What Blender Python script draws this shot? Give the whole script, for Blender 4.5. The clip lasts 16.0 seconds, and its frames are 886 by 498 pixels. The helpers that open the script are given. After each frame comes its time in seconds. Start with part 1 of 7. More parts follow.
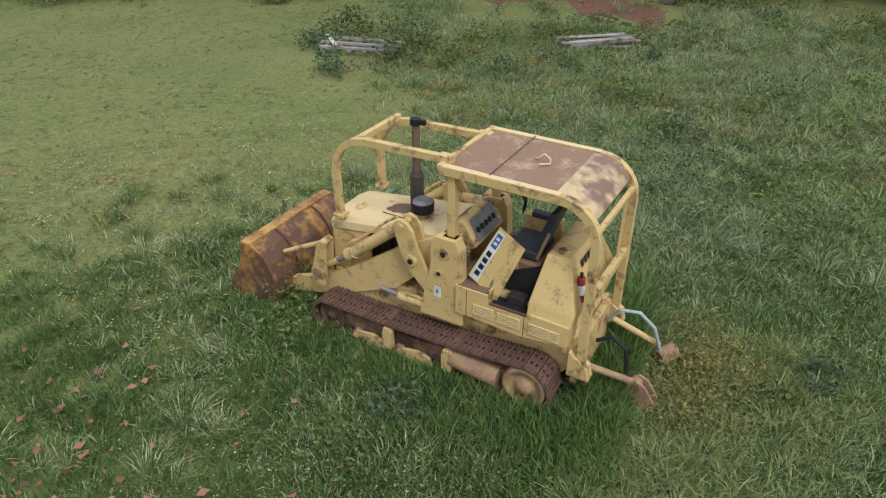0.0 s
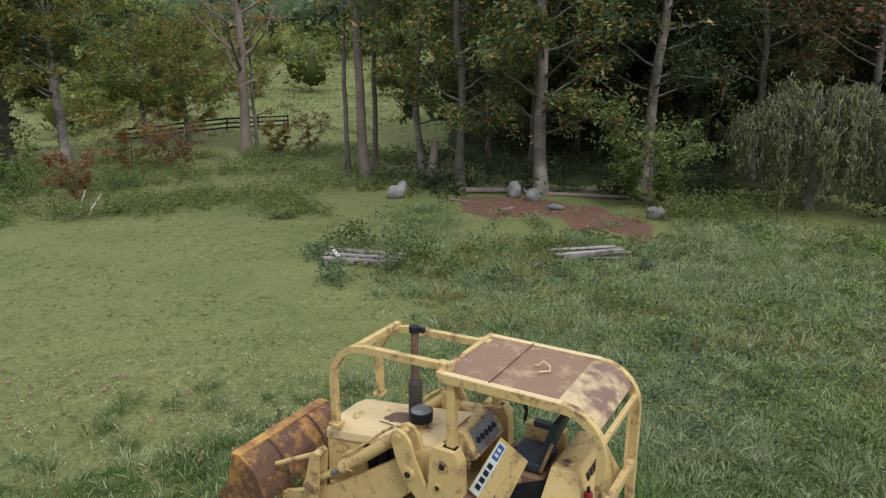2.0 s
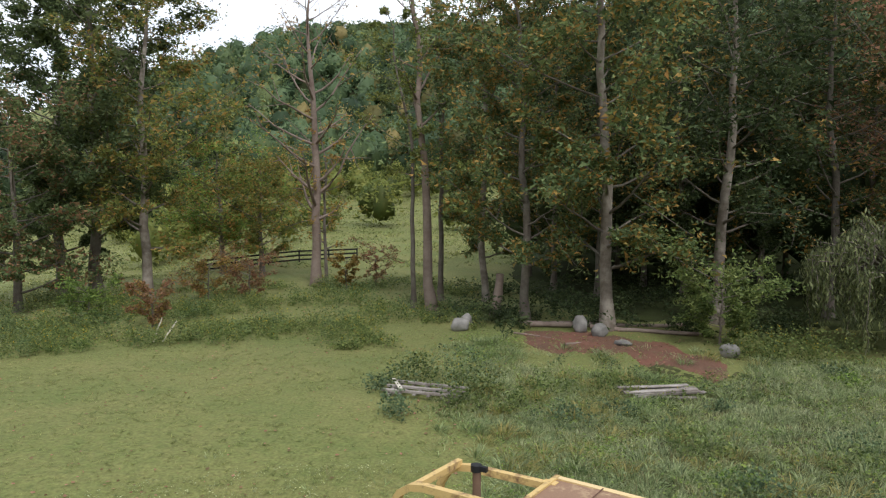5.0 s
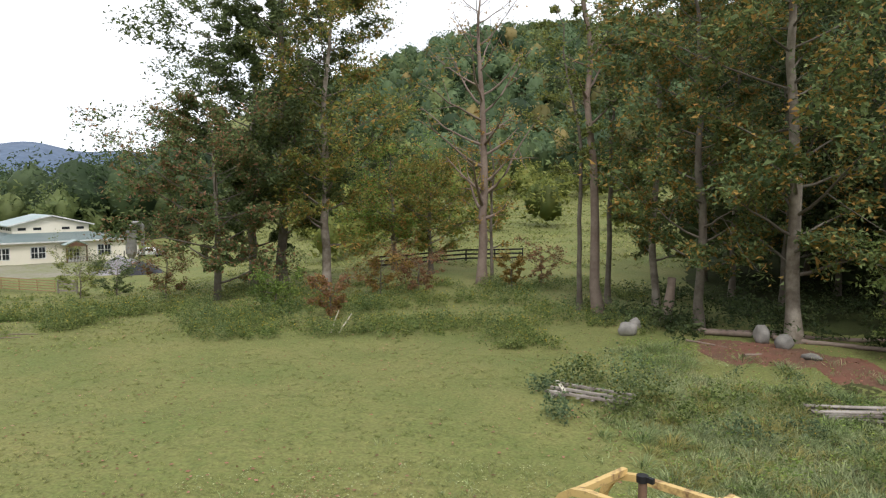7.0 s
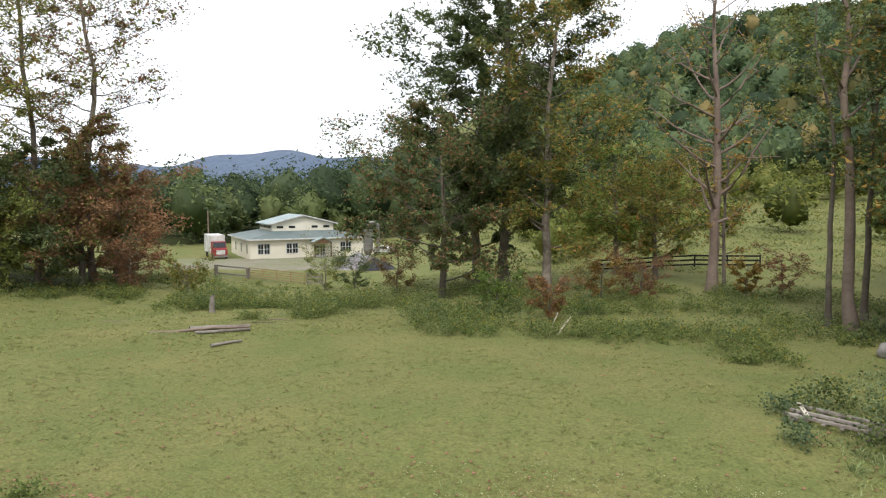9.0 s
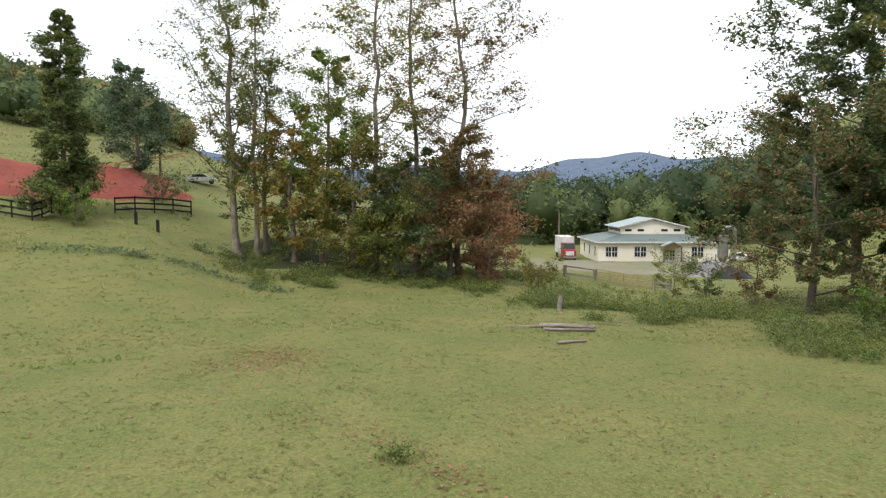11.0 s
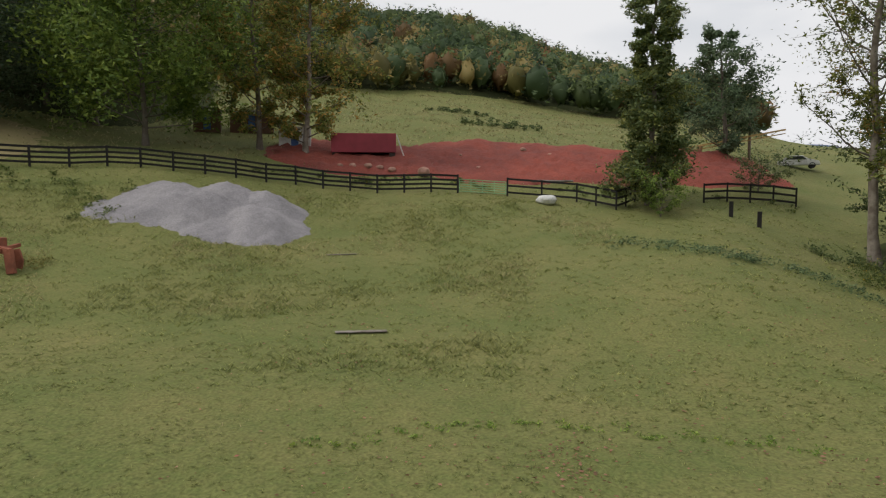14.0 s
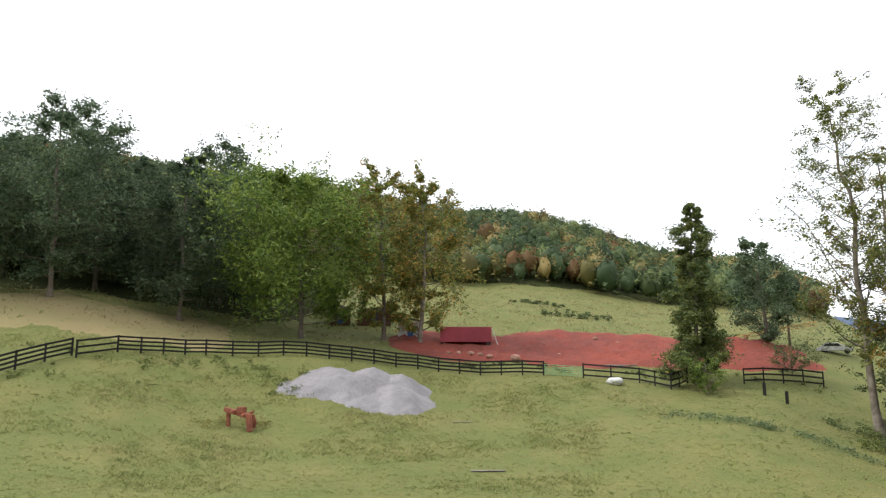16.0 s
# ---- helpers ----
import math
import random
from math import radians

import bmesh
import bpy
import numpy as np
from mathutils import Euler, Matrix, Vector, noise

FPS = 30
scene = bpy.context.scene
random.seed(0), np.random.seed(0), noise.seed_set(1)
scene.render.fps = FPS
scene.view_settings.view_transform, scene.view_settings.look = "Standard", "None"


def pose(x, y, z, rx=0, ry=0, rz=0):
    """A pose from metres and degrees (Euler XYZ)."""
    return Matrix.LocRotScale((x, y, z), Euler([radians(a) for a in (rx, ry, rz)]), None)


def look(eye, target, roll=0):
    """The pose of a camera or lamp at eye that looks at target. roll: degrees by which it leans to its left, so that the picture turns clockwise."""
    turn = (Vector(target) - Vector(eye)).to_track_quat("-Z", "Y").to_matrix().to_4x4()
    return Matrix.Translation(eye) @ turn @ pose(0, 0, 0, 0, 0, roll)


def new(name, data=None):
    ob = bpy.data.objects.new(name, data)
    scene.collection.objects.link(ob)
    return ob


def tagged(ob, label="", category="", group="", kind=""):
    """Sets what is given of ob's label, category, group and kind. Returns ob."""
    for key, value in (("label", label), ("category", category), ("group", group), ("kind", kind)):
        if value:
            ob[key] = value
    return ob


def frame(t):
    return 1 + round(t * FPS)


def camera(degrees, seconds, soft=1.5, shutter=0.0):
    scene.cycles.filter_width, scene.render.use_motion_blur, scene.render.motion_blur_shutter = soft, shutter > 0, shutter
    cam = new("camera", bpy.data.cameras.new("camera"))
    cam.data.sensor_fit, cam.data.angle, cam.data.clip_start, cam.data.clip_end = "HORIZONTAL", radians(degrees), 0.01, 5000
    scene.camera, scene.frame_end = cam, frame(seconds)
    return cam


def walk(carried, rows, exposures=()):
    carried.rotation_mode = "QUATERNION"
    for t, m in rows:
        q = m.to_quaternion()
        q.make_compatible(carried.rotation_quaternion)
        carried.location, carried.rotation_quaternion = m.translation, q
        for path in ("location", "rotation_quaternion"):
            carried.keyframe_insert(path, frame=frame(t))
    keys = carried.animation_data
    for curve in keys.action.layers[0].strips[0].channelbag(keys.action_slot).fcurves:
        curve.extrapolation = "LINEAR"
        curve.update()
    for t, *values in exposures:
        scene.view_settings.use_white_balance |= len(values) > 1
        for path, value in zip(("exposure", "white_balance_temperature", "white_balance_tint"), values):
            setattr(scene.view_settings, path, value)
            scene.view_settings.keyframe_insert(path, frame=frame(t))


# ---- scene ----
# ------------------------------------------------------------------ camera
EYE = 7.8
cam = camera(64.5, 16.0, soft=1.2)
# seconds, x, y, z, heading (to the left of north), tilt
PATH = (
    (0.0, 0, 0, EYE, -0.2, -32.1), (0.5, 0, 0, EYE, -0.2, -27.9), (1.0, 0, 0, EYE, -0.3, -23.6),
    (1.5, 0, 0, EYE, -0.3, -19.4), (2.0, 0, 0, EYE, -0.3, -15.3), (2.5, 0, 0, EYE, -0.4, -11.3),
    (3.0, 0, 0, EYE, -0.4, -7.4), (3.2, 0, 0, EYE, -0.4, -6.1), (4.2, 0, 0, EYE, 1.6, -4.5),
    (5.3, 0, 0, EYE, 6.66, -4.5), (5.5, 0, 0, EYE, 7.89, -4.5), (6.0, 0, 0, EYE, 11.18, -4.5),
    (6.5, 0, 0, EYE, 14.75, -4.5), (7.0, 0, 0, EYE, 18.5, -4.5), (7.5, 0, 0, EYE, 22.33, -4.45),
    (8.0, 0, 0, EYE, 26.39, -4.42), (8.2, 0, 0, EYE, 28.14, -4.42), (9.2, 0, 0, EYE, 38.6, -4.3),
    (10.3, 0, 0, EYE, 52.65, -4.18), (10.5, 0, 0, EYE, 56.13, -4.15), (11.0, 0, 0, EYE, 64.29, -4.1),
    (11.5, 0, 0, EYE, 72.0, -4.03), (12.0, -6.32, 0.5, EYE - 0.39, 77.37, -4.18),
    (12.5, -12.2, -2.1, EYE - 1.3, 81.63, -3.59), (13.0, -14.71, -3.2, EYE - 1.4, 89.06, -3.61),
    (13.5, -16.3, -3.4, EYE - 1.1, 97.92, -4.07), (14.0, -15.8, -3.1, EYE - 0.5, 106.7, -4.71),
    (14.5, -14.5, -2.93, EYE - 0.42, 112.63, -1.24), (15.0, -10.3, -2.6, EYE - 0.31, 113.25, 4.61),
    (15.5, -4.08, -0.83, EYE - 0.19, 113.72, 9.73), (16.0, 2.51, 0.82, EYE, 112.75, 9.74))
walk(cam, [(t, pose(x, y, z, 90 + tilt, 0, turn)) for t, x, y, z, turn, tilt in PATH],
     exposures=((0.0, -0.25, 5800, 10), (3.0, -0.27, 5800, 10), (5.5, -0.1, 6250, 10), (8.0, -0.05, 6450, 10), (11.3, -0.05, 6500, 10), (12.0, -0.28, 6550, 10),
                (12.6, -0.38, 6650, 10), (13.5, -0.72, 6700, 10), (14.5, -0.77, 6600, 10), (15.3, -0.2, 6500, 10), (16.0, 0.05, 6500, 10)))

# ------------------------------------------------------------------ light: thin bright overcast
world = bpy.data.worlds.new("overcast_sky")
scene.world = world
world.use_nodes = True
wt = world.node_tree
wt.nodes.clear()
w_out = wt.nodes.new("ShaderNodeOutputWorld")
w_bg = wt.nodes.new("ShaderNodeBackground")
w_sky = wt.nodes.new("ShaderNodeTexSky")
w_sky.sky_type = "NISHITA"
w_sky.sun_disc = False
w_sky.sun_elevation, w_sky.sun_rotation = radians(48), radians(150)
w_sky.air_density, w_sky.dust_density = 1.0, 2.0
w_co = wt.nodes.new("ShaderNodeTexCoord")
w_map = wt.nodes.new("ShaderNodeMapping")
w_map.inputs["Scale"].default_value = (1.5, 1.5, 5.0)
w_noise = wt.nodes.new("ShaderNodeTexNoise")
w_noise.inputs["Scale"].default_value, w_noise.inputs["Detail"].default_value = 1.6, 6.0
w_ramp = wt.nodes.new("ShaderNodeValToRGB")
w_ramp.color_ramp.elements[0].position, w_ramp.color_ramp.elements[1].position = 0.25, 0.5
w_ramp.color_ramp.elements[0].color = (0.62, 0.62, 0.62, 1)
w_mix = wt.nodes.new("ShaderNodeMixRGB")
w_mix.inputs["Color2"].default_value = (9.2, 9.4, 9.8, 1)      # cloud
w_bg.inputs["Strength"].default_value = 0.15
wt.links.new(w_co.outputs["Generated"], w_map.inputs["Vector"])
wt.links.new(w_map.outputs["Vector"], w_noise.inputs["Vector"])
wt.links.new(w_noise.outputs["Fac"], w_ramp.inputs["Fac"])
wt.links.new(w_ramp.outputs["Color"], w_mix.inputs["Fac"])
wt.links.new(w_sky.outputs["Color"], w_mix.inputs["Color1"])
wt.links.new(w_mix.outputs["Color"], w_bg.inputs["Color"])
wt.links.new(w_bg.outputs["Background"], w_out.inputs["Surface"])

sun = new("sun", bpy.data.lights.new("sun", "SUN"))
sun.data.energy, sun.data.angle, sun.data.color = 2.3, radians(12), (1.0, 0.965, 0.9)
sun.matrix_world = look((0, 0, 60), (-14, 30, 18))


# ------------------------------------------------------------------ materials
def material(name, base, rough=0.8, metal=0.0, spread=0.15, scale=6.0, fine=60.0, bump=0.2, other=None, amount=0.5,
             patch=1.2, sharp=0.12, island=0.0, objects=0.0, translucent=0.0, spec=0.3, dist=0.02):
    """A surface with a coarse stain pattern towards a second colour, a fine grain in brightness and relief."""
    m = bpy.data.materials.new(name)
    m.use_nodes = True
    nt = m.node_tree
    n, lk = nt.nodes, nt.links
    b = n["Principled BSDF"]
    b.inputs["Roughness"].default_value, b.inputs["Metallic"].default_value = rough, metal
    b.inputs["Specular IOR Level"].default_value = spec
    co = n.new("ShaderNodeTexCoord")
    coarse, grain = n.new("ShaderNodeTexNoise"), n.new("ShaderNodeTexNoise")
    for t, s, d in ((coarse, patch, 8.0), (grain, fine, 4.0)):
        t.inputs["Scale"].default_value, t.inputs["Detail"].default_value = s, d
        lk.new(co.outputs["Object"], t.inputs["Vector"])
    mid = n.new("ShaderNodeTexNoise")
    mid.inputs["Scale"].default_value, mid.inputs["Detail"].default_value = scale, 5.0
    lk.new(co.outputs["Object"], mid.inputs["Vector"])
    mix = n.new("ShaderNodeMixRGB")
    mix.inputs["Color1"].default_value = (*base, 1)
    mix.inputs["Color2"].default_value = (*(other or [c * 0.6 for c in base]), 1)
    step = n.new("ShaderNodeMapRange")
    step.inputs["From Min"].default_value = 0.5 + (0.5 - amount) * 0.5 - sharp
    step.inputs["From Max"].default_value = 0.5 + (0.5 - amount) * 0.5 + sharp
    blend = n.new("ShaderNodeMath")
    blend.operation = "MULTIPLY_ADD"
    blend.inputs[1].default_value = 0.35
    lk.new(mid.outputs["Fac"], blend.inputs[0])
    low = n.new("ShaderNodeMath")
    low.operation = "MULTIPLY"
    low.inputs[1].default_value = 0.65
    lk.new(coarse.outputs["Fac"], low.inputs[0])
    lk.new(low.outputs[0], blend.inputs[2])
    lk.new(blend.outputs[0], step.inputs["Value"])
    lk.new(step.outputs[0], mix.inputs["Fac"])
    hsv = n.new("ShaderNodeHueSaturation")
    lk.new(mix.outputs["Color"], hsv.inputs["Color"])
    val = n.new("ShaderNodeMath")
    val.operation = "MULTIPLY_ADD"
    val.inputs[1].default_value, val.inputs[2].default_value = spread * 4, 1 - spread * 2
    lk.new(grain.outputs["Fac"], val.inputs[0])
    last = val.outputs[0]
    for kind, socket, size in (("ShaderNodeNewGeometry", "Random Per Island", island), ("ShaderNodeObjectInfo", "Random", objects)):
        if size:
            src, mul = n.new(kind), n.new("ShaderNodeMath")
            mul.operation = "MULTIPLY_ADD"
            mul.inputs[1].default_value, mul.inputs[2].default_value = size * 2, 1 - size
            lk.new(src.outputs[socket], mul.inputs[0])
            both = n.new("ShaderNodeMath")
            both.operation = "MULTIPLY"
            lk.new(last, both.inputs[0])
            lk.new(mul.outputs[0], both.inputs[1])
            last = both.outputs[0]
            hue = n.new("ShaderNodeMath")
            hue.operation = "MULTIPLY_ADD"
            hue.inputs[1].default_value, hue.inputs[2].default_value = -size * 0.07, 0.5 + size * 0.035
            if not hsv.inputs["Hue"].is_linked:
                lk.new(src.outputs[socket], hue.inputs[0])
                lk.new(hue.outputs[0], hsv.inputs["Hue"])
    lk.new(last, hsv.inputs["Value"])
    lk.new(hsv.outputs["Color"], b.inputs["Base Color"])
    if bump:
        bp = n.new("ShaderNodeBump")
        bp.inputs["Strength"].default_value, bp.inputs["Distance"].default_value = bump, dist
        add = n.new("ShaderNodeMath")
        lk.new(grain.outputs["Fac"], add.inputs[0])
        lk.new(step.outputs[0], add.inputs[1])
        lk.new(add.outputs[0], bp.inputs["Height"])
        lk.new(bp.outputs["Normal"], b.inputs["Normal"])
    if translucent:
        tr, ms = n.new("ShaderNodeBsdfTranslucent"), n.new("ShaderNodeMixShader")
        ms.inputs["Fac"].default_value = translucent
        lk.new(hsv.outputs["Color"], tr.inputs["Color"])
        lk.new(b.outputs[0], ms.inputs[1])
        lk.new(tr.outputs[0], ms.inputs[2])
        lk.new(ms.outputs[0], n["Material Output"].inputs["Surface"])
    return m


def leaf(name, base, other=None, amount=0.4, patch=0.5):
    return material(name, base, 0.6, spread=0.1, scale=3.0, fine=12.0, bump=0, other=other, amount=amount, patch=patch,
                    sharp=0.2, island=0.55, objects=0.2, translucent=0.42, spec=0.25)


